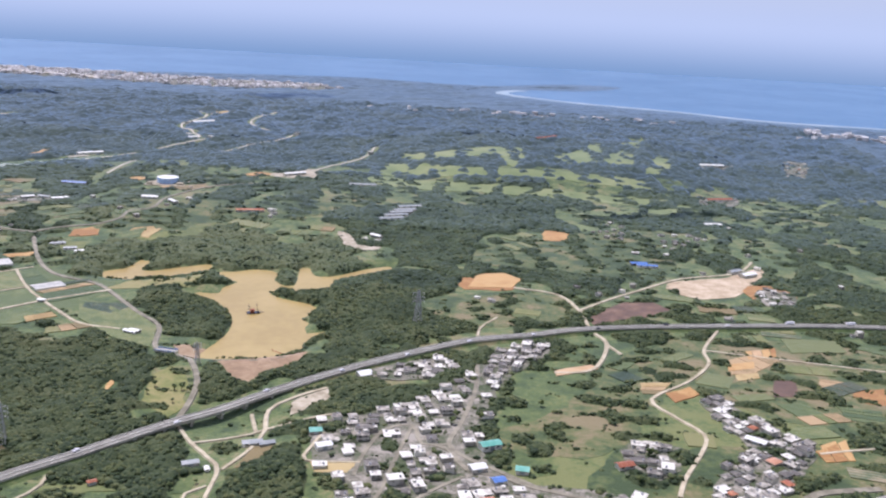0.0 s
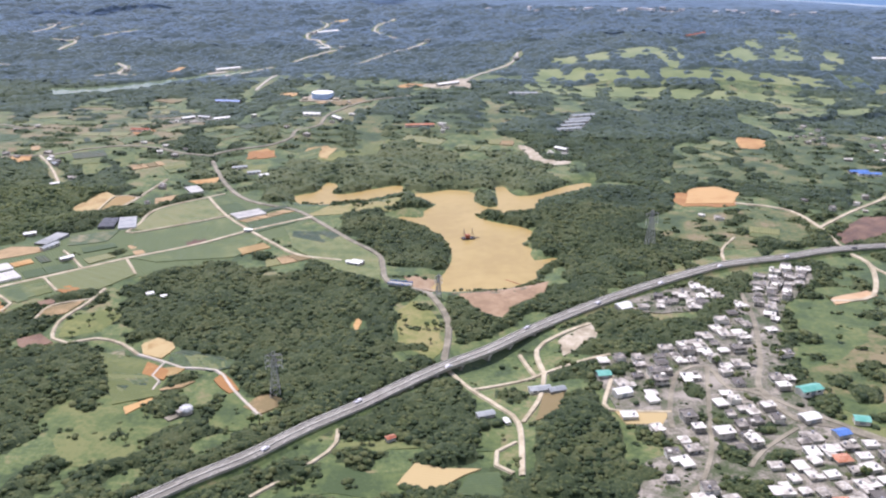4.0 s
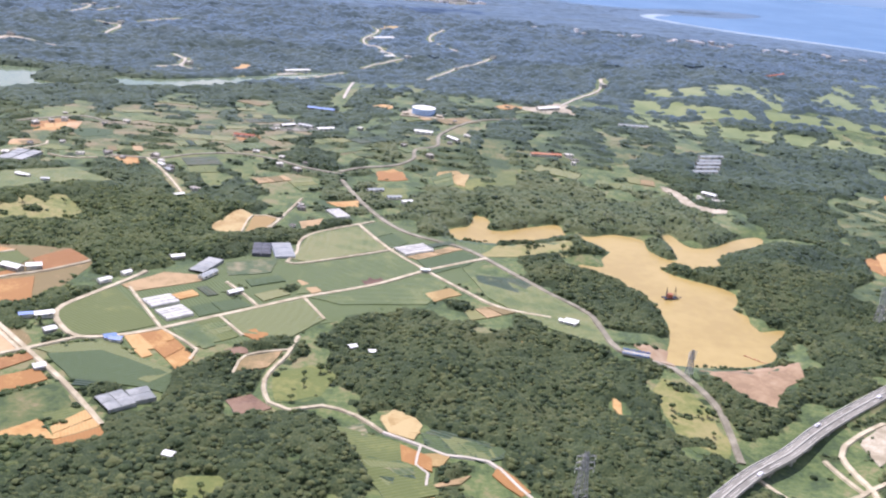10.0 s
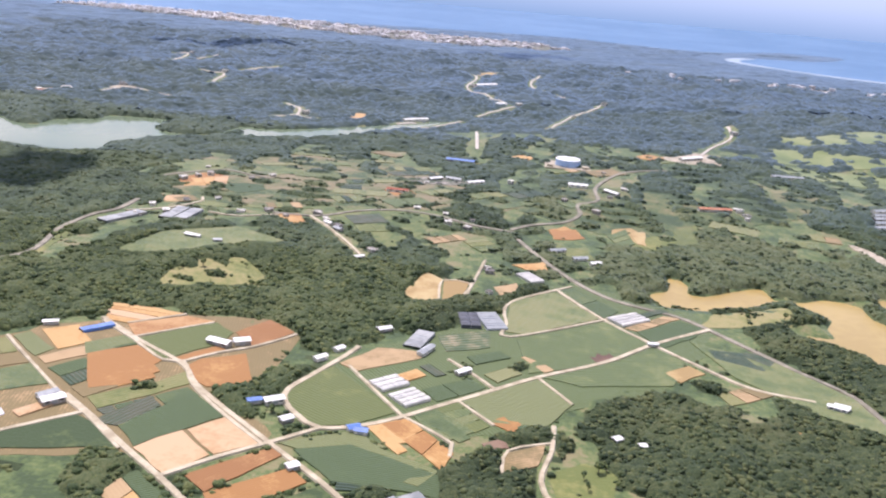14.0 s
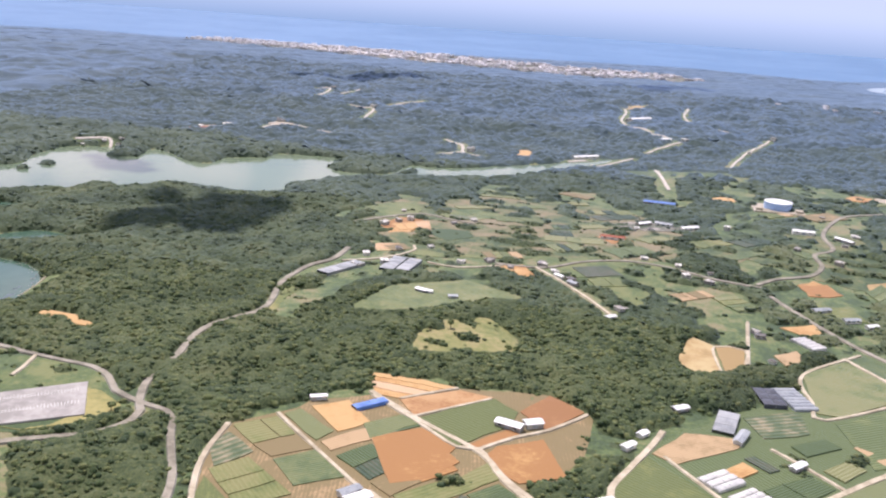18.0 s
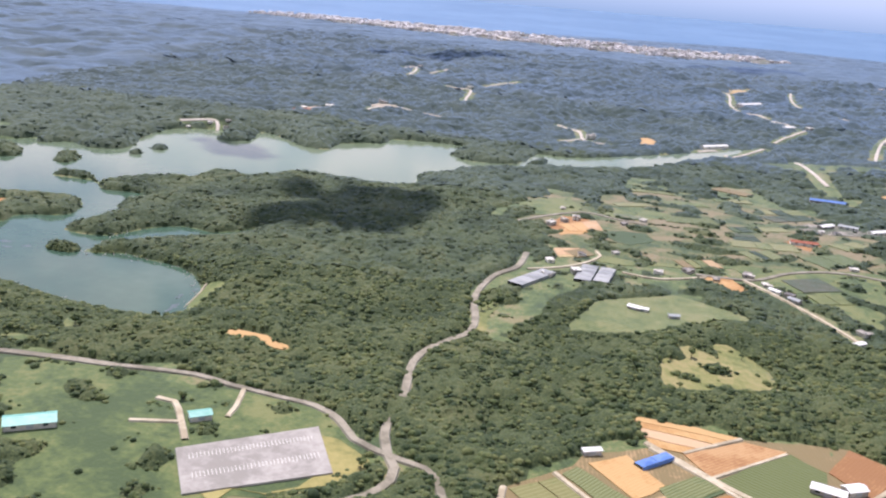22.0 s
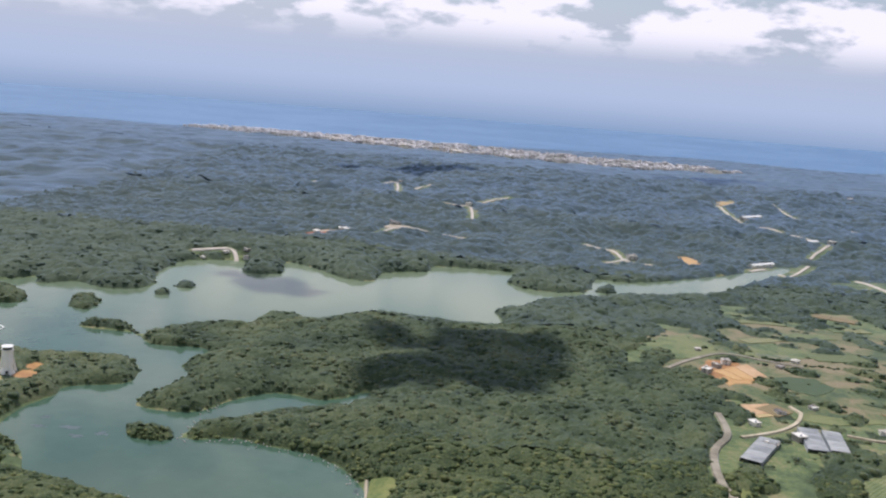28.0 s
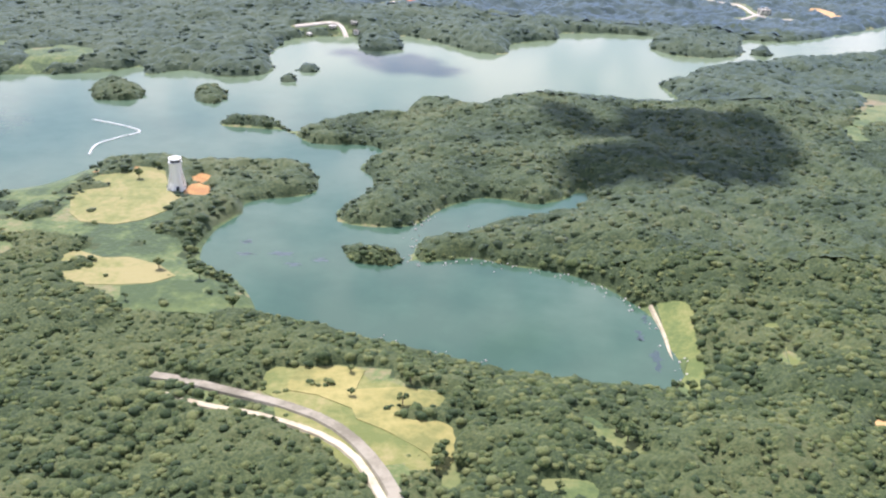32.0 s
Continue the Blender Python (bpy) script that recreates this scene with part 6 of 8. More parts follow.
def grow(name, x0, x1, y0, y1, spacing, radius, kinds, mat, label, seed, density=None, tall=(0.75, 1.15), lump=0.0, squash=1.0, keep=None, smooth=False, rise=0.0):
    rs = np.random.RandomState(seed)
    px, py = np.meshgrid(np.arange(x0, x1, spacing), np.arange(y0, y1, spacing))
    px = (px + rs.uniform(-0.5, 0.5, px.shape) * spacing).ravel()
    py = (py + rs.uniform(-0.5, 0.5, py.shape) * spacing).ravel()
    d = sample(TREES, px, py) if density is None else density
    ok = rs.rand(len(px)) < d * 0.985
    if keep is not None:
        ok &= rs.rand(len(px)) < keep(px, py)
    px, py = px[ok], py[ok]
    n = len(px)
    size = radius * (0.62 + 0.85 * rs.rand(n) ** 2) * (1 + 0.25 * wobble(px, py, 70, seed + 1))
    pz = height(px, py) + canopy_edge(px, py) * rise + size * rs.uniform(*tall, n) + lump * (wobble(px, py, 30, 41) + 0.6 * wobble(px, py, 13, 42))
    which = rs.randint(0, len(kinds), n)
    turn = rs.uniform(0, 6.283, n)
    vs, fs, base = [], [], 0
    for k, (kv, kf) in enumerate(kinds):
        sel = np.where(which == k)[0]
        if not len(sel):
            continue
        c, s = np.cos(turn[sel])[:, None], np.sin(turn[sel])[:, None]
        sz = size[sel][:, None]
        flat = squash * rs.uniform(0.75, 1.1, len(sel))[:, None]
        stretch = rs.uniform(0.75, 1.3, len(sel))[:, None]
        X = (kv[None, :, 0] * c * stretch - kv[None, :, 1] * s) * sz + px[sel][:, None]
        Y = (kv[None, :, 0] * s * stretch + kv[None, :, 1] * c) * sz + py[sel][:, None]
        Z = kv[None, :, 2] * sz * flat + pz[sel][:, None]
        vs.append(np.stack([X, Y, Z], 2).reshape(-1, 3))
        fs.append((kf[None] + (np.arange(len(sel)) * len(kv))[:, None, None] + base).reshape(-1, 3))
        base += len(sel) * len(kv)
    ob = new(name, big_mesh(name, np.concatenate(vs), np.concatenate(fs), mat, smooth=smooth))
    return tagged(ob, label, "woods", kind="stuff")


# ---- buildings ----
MESHES = {}


def cached(key, make):
    if key not in MESHES:
        MESHES[key] = make()
    return MESHES[key]


def ground_z(x, y):
    return float(height(np.array([x], float), np.array([y], float))[0])


def house(x, y, turn, variant, label, roof="roof", size=1.0):
    """A village house: walls, roof slab, windows, door, and a water tank or balcony after its kind."""
    l, w, storeys = ((7.6, 6.0, 1), (8.4, 6.6, 2), (9.5, 6.2, 1), (6.2, 5.2, 1), (7.0, 6.4, 2), (9.0, 7.0, 3))[variant]
    h = 2.7 * storeys + 0.2
    base = new("house")
    base.matrix_basis = pose(x, y, ground_z(x, y) + 0.3, 0, 0, turn) @ Matrix.Diagonal((size, size, size * 0.66, 1))
    tagged(base, label, "house", group="village houses")

    def walls():
        items = [box(-l / 2, l / 2, -w / 2, w / 2, -1.5, h)]
        if variant == 2:
            items.append(box(-l / 2, -l / 2 + 4.0, -w / 2 - 3.0, -w / 2 + 0.01, -1.5, h))
        return mesh_of("wall", *boxes(*items), MAT["wall_paint"])
    part("wall", cached(("wall", variant), walls), base)
    if variant in (3,) or roof == "tile_roof":
        def hip():
            o, r = 0.7, 1.5
            v = [(-l / 2 - o, -w / 2 - o, h), (l / 2 + o, -w / 2 - o, h), (l / 2 + o, w / 2 + o, h), (-l / 2 - o, w / 2 + o, h), (-l / 2 + w / 2.4, 0, h + r), (l / 2 - w / 2.4, 0, h + r)]
            v += [(a, b, c - 0.18) for a, b, c in v[:4]]
            return mesh_of("roof", v, [(0, 1, 5, 4), (1, 2, 5), (2, 3, 4, 5), (3, 0, 4), (6, 7, 1, 0), (7, 8, 2, 1), (8, 9, 3, 2), (9, 6, 0, 3), (9, 8, 7, 6)], MAT[roof])
        part("roof", cached(("hip", variant, roof), hip), base)
    else:
        def slab():
            o = 0.45
            items = [box(-l / 2 - o, l / 2 + o, -w / 2 - o, w / 2 + o, h, h + 0.25)]
            if variant == 2:
                items.append(box(-l / 2 - o, -l / 2 + 4.0 + o, -w / 2 - 3.0 - o, -w / 2 - o, h, h + 0.25))
            for a in (-1, 1):
                items.append(box(-l / 2 - o, l / 2 + o, a * (w / 2 + o) - 0.09, a * (w / 2 + o) + 0.09, h + 0.25, h + 0.6))
                items.append(box(a * (l / 2 + o) - 0.09, a * (l / 2 + o) + 0.09, -w / 2 - o + 0.1, w / 2 + o - 0.1, h + 0.25, h + 0.6))
            return mesh_of("roof", *boxes(*items), MAT[roof])
        part("roof", cached(("slab", variant, roof), slab), base)
        if (int(x) + int(y)) % 3 == 0:
            part("stair_head", cached(("head", variant), lambda: mesh_of("stair_head", *boxes(box(l / 2 - 2.6, l / 2 - 0.4, w / 2 - 2.4, w / 2 - 0.4, h + 0.24, h + 2.1), box(l / 2 - 2.8, l / 2 - 0.2, w / 2 - 2.6, w / 2 - 0.2, h + 2.1, h + 2.28)), MAT["wall_paint"])), base)
        part("water_tank", cached(("tank", variant), lambda: mesh_of("water_tank", *boxes(drum(0.62, 0.62, h + 0.5, h + 1.9, 12, -l / 2 + 1.6, 0.8), box(-l / 2 + 0.9, -l / 2 + 2.3, 0.1, 1.5, h + 0.24, h + 0.5)), MAT["steel"])), base, label="round steel water tank")
    if storeys > 1:
        part("balcony", cached(("balcony", variant), lambda: mesh_of("balcony", *boxes(*[b for s in range(1, storeys) for b in (box(-l / 2, l / 2, -w / 2 - 1.3, -w / 2, 2.7 * s, 2.7 * s + 0.2), box(-l / 2, l / 2, -w / 2 - 1.3, -w / 2 - 1.18, 2.7 * s + 0.2, 2.7 * s + 1.1))]), MAT["wall_paint"])), base)
    pane = cached("window", lambda: mesh_of("window", *boxes(box(-0.8, 0.8, -0.05, 0.05, -0.6, 0.6)), MAT["glass_dark"]))
    for s in range(storeys):
        for k in (-1, 1):
            part("window", pane, base, pose(k * l * 0.27, -w / 2 - 0.02 if variant != 2 or k > 0 else -w / 2 - 3.02, 1.5 + 2.7 * s, 0, 0, 0))
        part("window", pane, base, pose(-l / 2 - 0.02, 0, 1.5 + 2.7 * s, 0, 0, 90))
    part("door", cached("door", lambda: mesh_of("door", *box(-0.45, 0.45, -0.06, 0.06, 0, 2.0), MAT["grey_metal"])), base, pose(0.2, -w / 2 - 0.02, 0, 0, 0, 0))
    return base


SHED_WORDS = {"white_metal": "long shed with a white sheet-metal roof", "grey_metal": "farm shed with a grey sheet-metal roof", "blue_metal": "hall with a bright blue sheet-metal roof", "green_metal": "building with a sea-green sheet-metal roof", "tile_roof": "low building with a red tiled roof"}
BUILT = []


def make_room(x, y, l, w, turn, margin=2.0):
    """Fells the trees under a building."""
    c, s = math.cos(radians(turn)), math.sin(radians(turn))
    u, v = l / 2 + margin, w / 2 + margin
    stamp(TREES, [(x + a * u * c - b * v * s, y + a * u * s + b * v * c) for a, b in ((-1, -1), (1, -1), (1, 1), (-1, 1))], 0.0)


def shed(roof, x, y, l, w, h, turn):
    """A barn or hall: gabled roof of two slopes with ribs, gable walls, a sliding door and windows."""
    base = new("shed")
    base.matrix_basis = pose(x, y, ground_z(x, y) + 0.4, 0, 0, turn)
    tagged(base, SHED_WORDS[roof], "shed")
    BUILT.append((x, y, max(l, w) / 2 + 3))
    l, w, h = l * 0.9, w * 0.72, h * 0.52
    make_room(x, y, l, w, turn)
    r, o = w * 0.16, 0.4
    v, f = box(-l / 2, l / 2, -w / 2, w / 2, -2.0, h)
    v += [(-l / 2, 0, h + r), (l / 2, 0, h + r)]
    f = f[:1] + f[2:] + [(4, 7, 8), (5, 9, 6)]
    part("wall", mesh_of("wall", v, f, MAT["wall_paint"]), base)
    for s in (-1, 1):
        e = h - r * 2 * o / w
        q = [(-l / 2 - o, 0, h + r), (l / 2 + o, 0, h + r), (l / 2 + o, s * (w / 2 + o), e), (-l / 2 - o, s * (w / 2 + o), e)]
        q += [(a, b, c + 0.16) for a, b, c in q]
        fs = [(3, 2, 1, 0), (4, 5, 6, 7), (0, 1, 5, 4), (1, 2, 6, 5), (2, 3, 7, 6), (3, 0, 4, 7)]
        slope = part("roof_slope", mesh_of("roof_slope", q, fs if s < 0 else [tuple(reversed(t)) for t in fs], MAT[roof]), base)
        n = max(2, int(l / 2.5))
        rib = mesh_of("rib", *bar((0, s * 0.05, h + r + 0.17), (0, s * (w / 2 + o), e + 0.17), 0.12), MAT[roof])
        for k in range(n):
            part("rib", rib, slope, pose(-l / 2 + l * (k + 0.5) / n, 0, 0))
    part("door", mesh_of("door", *box(-1.4, 1.4, -w / 2 - 0.09, -w / 2 + 0.02, 0, min(2.8, h - 0.3)), MAT["grey_metal"]), base)
    for k in (-1, 1):
        if l > 9:
            part("window", cached("shed_window", lambda: mesh_of("window", *box(-1.0, 1.0, -0.06, 0.06, -0.5, 0.5), MAT["glass_dark"])), base, pose(k * l * 0.3, -w / 2 - 0.03, h * 0.6))
    return base


def vinyl_house(mat, x, y, l, w, h, turn):
    """A row of plastic tunnels side by side."""
    h *= 0.46
    base = new("greenhouse")
    base.matrix_basis = pose(x, y, ground_z(x, y) + 0.3, 0, 0, turn)
    tagged(base, "row of pale plastic tunnel greenhouses" if mat != "grey_metal" else "row of grey-roofed tunnel greenhouses", "greenhouse")
    BUILT.append((x, y, max(l, w) / 2 + 2))
    make_room(x, y, l, w, turn, 3.0)
    n = max(2, round(w / 4.2))
    b = w / n

    def tunnel():
        k = 9
        arc = [(-b * 0.47 * math.cos(math.pi * i / (k - 1)), h * 0.45 + h * 0.55 * math.sin(math.pi * i / (k - 1))) for i in range(k)]
        arc = [(-b * 0.47, -1.2)] + arc + [(b * 0.47, -1.2)]
        v = [(s * l / 2, p, q) for s in (-1, 1) for p, q in arc]
        m = len(arc)
        return mesh_of("tunnel", v, [(i, m + i, m + i + 1, i + 1) for i in range(m - 1)] + [tuple(range(m)), tuple(range(2 * m - 1, m - 1, -1))], MAT[mat])
    me = tunnel()
    hoop = mesh_of("hoop", *boxes(*[bar((0, -b * 0.48 * math.cos(math.pi * i / 6), h * 0.47 + h * 0.55 * math.sin(math.pi * i / 6)), (0, -b * 0.48 * math.cos(math.pi * (i + 1) / 6), h * 0.47 + h * 0.55 * math.sin(math.pi * (i + 1) / 6)), 0.1) for i in range(6)]), MAT["steel"])
    for k in range(n):
        t = part("tunnel", me, base, pose(0, -w / 2 + b * (k + 0.5), 0))
        for s in np.arange(-l / 2 + 1, l / 2, 4.0):
            part("hoop", hoop, t, pose(s, 0, 0))
    return base


def shade_house(mat, x, y, l, w, h, turn):
    """A flat net roof over posts, in panels with drooping joints."""
    h *= 0.4
    base = new("shade_house")
    base.matrix_basis = pose(x, y, ground_z(x, y) + 0.6, 0, 0, turn)
    tagged(base, {"net": "flat grey net shade house over crop beds", "net_dark": "dark net shade house over nursery beds", "blue_metal": "long low blue-covered seedling house"}[mat], "shade house")
    BUILT.append((x, y, max(l, w) / 2 + 2))
    make_room(x, y, l, w, turn, 3.0)
    n, m = max(1, round(l / 8)), max(1, round(w / 8))
    a, b = l / n, w / m
    v = [(-a / 2 + 0.12, -b / 2 + 0.12, h), (a / 2 - 0.12, -b / 2 + 0.12, h), (a / 2 - 0.12, b / 2 - 0.12, h), (-a / 2 + 0.12, b / 2 - 0.12, h), (0, 0, h + 0.5)]
    v += [(p, q, c - 0.12) for p, q, c in v[:4]]
    panel = mesh_of("net_panel", v, [(0, 1, 4), (1, 2, 4), (2, 3, 4), (3, 0, 4), (5, 6, 1, 0), (6, 7, 2, 1), (7, 8, 3, 2), (8, 5, 0, 3), (8, 7, 6, 5)], MAT[mat])
    post = mesh_of("post", *box(-0.08, 0.08, -0.08, 0.08, -2.0, h), MAT["steel"])
    for i in range(n):
        for j in range(m):
            part("net_panel", panel, base, pose(-l / 2 + a * (i + 0.5), -w / 2 + b * (j + 0.5), 0))
    for i in range(n + 1):
        for j in range(m + 1):
            part("post", post, base, pose(-l / 2 + a * i, -w / 2 + b * j, 0))
    for s in (-1, 1):
        part("side_net", mesh_of("side_net", *box(-l / 2, l / 2, s * w / 2 - 0.04, s * w / 2 + 0.04, -1.2, h - 0.1), MAT[mat]), base)
    return base


# barns, sheds and halls: roof, middle, length, width, height, turn
shed("white_metal", -587, 675, 15, 8, 4, -16)
shed("white_metal", -576, 681, 10, 8, 4, 29)
shed("white_metal", -638, 584, 12, 8, 4, 48)
shed("grey_metal", -643, 589, 11, 6, 3, 52)
shed("white_metal", -683, 669, 9, 4, 3, 27)
shed("white_metal", -539, 616, 11, 7, 4, 34)
shed("blue_metal", -548, 613, 8, 5, 3, 30)
shed("white_metal", -528, 599, 7, 6, 3, 45)
shed("white_metal", -529, 676, 9, 5, 3, 54)
shed("white_metal", -502, 733, 10, 6, 3, 37)
shed("white_metal", -522, 694, 7, 5, 3, 56)
shed("white_metal", -449, 684, 11, 5, 3, 49)
shed("blue_metal", -495, 600, 7, 6, 3, 34)
shed("white_metal", -668, 858, 9, 4, 3, -6)
shed("grey_metal", -649, 853, 7, 5, 3, 16)
shed("blue_metal", -502, 1261, 36, 10, 5, -3)
shed("white_metal", -519, 1154, 18, 8, 4, 45)
shed("grey_metal", -500, 1159, 18, 8, 4, -16)
shed("white_metal", -477, 1150, 22, 8, 4, 36)
shed("white_metal", -371, 1169, 22, 9, 5, 0)
shed("white_metal", -337, 1152, 21, 7, 4, -49)
shed("tile_roof", -237, 1129, 37, 9, 4, 13)
shed("grey_metal", -119, 1331, 42, 10, 5, 7)
shed("white_metal", -354, 624, 4, 5, 3, 18)
shed("white_metal", -366, 630, 5, 5, 3, 37)
shed("white_metal", -236, 699, 9, 6, 3, -18)
shed("white_metal", -543, 860, 9, 5, 3, 41)
shed("tile_roof", -547, 1077, 23, 9, 4, 2)
shed("blue_metal", -491, 598, 7, 6, 3, 0)
shed("white_metal", -335, 761, 7, 4, 3, 8)
shed("white_metal", -514, 557, 6, 6, 3, 39)
shed("white_metal", -77, 1058, 16, 8, 4, -35)
shed("white_metal", -672, 859, 9, 6, 3, -18)
shed("grey_metal", -473, 707, 17, 6, 3, 69)
shed("green_metal", -71, 531, 8, 8, 4, 14)
shed("green_metal", 34, 514, 14, 9, 6, 25)
shed("green_metal", 51, 484, 8, 8, 4, -7)
shed("white_metal", 26, 484, 10, 9, 5, 24)
shed("blue_metal", 37, 470, 8, 8, 4, 23)
shed("white_metal", -63, 508, 10, 8, 5, 24)
shed("white_metal", -51, 632, 11, 7, 4, 34)
shed("grey_metal", -97, 513, 10, 6, 3, 24)
shed("tile_roof", -179, 456, 5, 4, 3, 37)
shed("grey_metal", -134, 483, 10, 6, 3, 24)
shed("white_metal", -123, 476, 5, 3, 2, -68)
shed("white_metal", -239, 697, 12, 5, 3, -20)
shed("blue_metal", 219, 984, 24, 8, 4, -2)
shed("tile_roof", 110, 495, 11, 8, 4, 22)
shed("white_metal", 198, 538, 14, 8, 4, -39)
shed("green_metal", -905, 608, 22, 13, 4, 34)
shed("green_metal", -845, 637, 10, 8, 4, 37)
shed("white_metal", -426, 493, 5, 5, 3, -11)
shed("grey_metal", -106, 515, 13, 7, 3, 18)
shed("white_metal", -50, 628, 9, 6, 3, 32)
shed("tile_roof", 186, 1827, 75, 9, 5, 51)
shed("white_metal", -595, 1565, 47, 10, 5, 42)
shed("white_metal", -520, 2004, 57, 14, 5, 46)
shed("white_metal", -481, 1781, 22, 10, 4, 32)
shed("white_metal", -1258, 1756, 26, 16, 6, 53)
shed("tile_roof", -1119, 1458, 25, 12, 5, 42)
shed("white_metal", -1091, 2211, 21, 14, 6, 43)
for k in range(5):
    shed("grey_metal", -66 + 5 * k, 1142 + 17 * k, 34, 10, 4, 24)
shed("white_metal", -364, 918, 10, 6, 3, 30)
shed("grey_metal", -376, 926, 14, 7, 3, 24)
shed("grey_metal", -394, 940, 16, 7, 3, 30)
shed("white_metal", -225, 1385, 40, 10, 5, 40)
shed("tile_roof", 407, 1398, 48, 12, 5, 20)
shed("white_metal", 462, 1660, 50, 12, 5, 10)
shed("white_metal", 322, 968, 22, 12, 5, 35)
shed("grey_metal", 311, 979, 18, 10, 5, 35)
shed("white_metal", 351, 1221, 26, 10, 4, 12)
shed("blue_metal", 211, 992, 20, 9, 4, 6)
shed("white_metal", -583, 935, 9, 5, 3, -40)
shed("grey_metal", -572, 922, 9, 6, 3, -40)
# greenhouses and shade houses
vinyl_house("vinyl", -487, 657, 18, 14, 3, 45)
vinyl_house("vinyl", -474, 643, 17, 16, 3, 46)
vinyl_house("vinyl", -347, 803, 26, 16, 3.2, 40)
shade_house("net", -663, 545, 15, 12, 2.8, 53)
vinyl_house("net", -679, 551, 16, 22, 2.8, -34)
shade_house("net", -670, 532, 9, 9, 2.8, 36)
shade_house("net", -479, 723, 27, 11, 2.6, 78)
shade_house("net_dark", -452, 766, 13, 23, 3, 11)
vinyl_house("grey_metal", -438, 770, 14, 29, 3, 20)
vinyl_house("vinyl", -415, 866, 12, 21, 3, 36)
shade_house("net", -739, 890, 40, 11, 3, 64)
shade_house("net", -706, 915, 35, 11, 3, 85)
shade_house("net", -694, 915, 32, 10, 3, 84)
shade_house("net", -466, 534, 14, 16, 2.5, 46)
shade_house("net", -457, 543, 11, 13, 2.5, 39)
shade_house("net", -568, 496, 11, 18, 2.6, 49)
shade_house("blue_metal", -657, 672, 19, 5, 2.5, 48)


# villages
rng = random.Random(4)
WORDS = ["white flat-roofed concrete village house", "two-storey concrete house with balconies", "L-shaped concrete house with a flat roof", "small hip-roofed village house", "two-storey house with a roof tank", "three-storey concrete apartment block"]
ALL_ROADS = [(w, np.array(l)) for _, w, l in ROAD_LINES]
for count, poly in TOWNS:
    p = np.array(poly, float)
    area = abs(np.sum(p[:, 0] * np.roll(p[:, 1], -1) - np.roll(p[:, 0], -1) * p[:, 1])) / 2
    count = int(count * 1.6)
    step = max(7.6, math.sqrt(area / count))
    ang = math.atan2(*(p[1] - p[0])[::-1])
    c, half = p.mean(0), np.abs(p - p.mean(0)).max() * 1.5
    k = int(half / step) + 1
    spots = [(i, j) for i in range(-k, k + 1) for j in range(-k, k + 1)]
    for i, j in spots:
        u, v = (i + rng.uniform(-0.22, 0.22)) * step, (j + rng.uniform(-0.22, 0.22)) * step
        x, y = c[0] + u * math.cos(ang) - v * math.sin(ang), c[1] + u * math.sin(ang) + v * math.cos(ang)
        a1 = np.array([x]), np.array([y])
        if not inside(*a1, poly)[0] or any(gap(*a1, l)[0] < w / 2 + 3.6 for w, l in ALL_ROADS if abs(l[:, 0] - x).min() < 60) or gap(*a1, EX)[0] < 14:
            continue
        if any((x - q[0]) ** 2 + (y - q[1]) ** 2 < (q[2] + 2.5) ** 2 for q in BUILT) or rng.random() < 0.06 or (CLUMPS[int((y - RY0) / CELL), int((x - RX0) / CELL)] > 0.35 and rng.random() < 0.6):
            continue
        kind = rng.choices(range(6), (34, 16, 18, 22, 8, 1))[0]
        tile = kind in (0, 3) and rng.random() < 0.06
        house(x, y, math.degrees(ang) + rng.choice((0, 90, 180, 270)) + rng.uniform(-6, 6), kind, "village house with a red tiled hip roof" if tile else WORDS[kind], "tile_roof" if tile else "roof", rng.uniform(0.7, 1.02) * (1.0 if p[:, 1].mean() < 720 else 0.75))
        BUILT.append((x, y, 3.0))
        stamp_line(TREES, [(x, y), (x + 0.1, y)], 4.2, 0.0)

# hedges and copses left standing among the plots
for copse in (((-612, 617), (-600, 622), (-596, 612), (-606, 606)), ((-572, 622), (-560, 632), (-552, 628), (-562, 614)), ((-424, 700), (-416, 712), (-410, 706), (-418, 694))):
    stamp(TREES, copse, 0.9)
# farmhouses inland, by themselves
FARMS = [(201, 1146), (183, 1140), (216, 1133), (212, 1112), (217, 1042), (266, 1142), (284, 1145), (302, 1148), (309, 1134), (369, 1207), (252, 1042), (349, 1058), (326, 918), (313, 900), (34, 838), (46, 831), (132, 890), (422, 1096), (409, 939), (366, 816), (258, 811), (175, 882), (-324, 1174), (-441, 1163), (-213, 1139), (-205, 1124), (-735, 1050), (-727, 1062), (-744, 1035), (-690, 975), (-1122, 1478), (-1098, 1508), (-975, 1846), (-752, 1538), (-540, 1965), (-497, 1812), (-450, 1790), (-303, 1888), (-360, 1712), (-132, 1606), (-1050, 1590), (-1118, 2072)]
while len(FARMS) < 76:
    w, l = rng.choice([q for q in ALL_ROADS if 850 < q[1][:, 1].mean() < 1400])
    k = rng.randrange(1, len(l) - 1) if len(l) > 2 else 0
    d = np.array([l[min(k + 1, len(l) - 1)][1] - l[k][1], l[k][0] - l[min(k + 1, len(l) - 1)][0]])
    q = l[k] + d / max(np.hypot(*d), 0.1) * rng.choice((-1, 1)) * (w / 2 + rng.uniform(6, 14))
    if gap(q[:1], q[1:], l)[0] > w / 2 + 4 and all((q[0] - f[0]) ** 2 + (q[1] - f[1]) ** 2 > 300 for f in FARMS):
        FARMS.append(tuple(q))
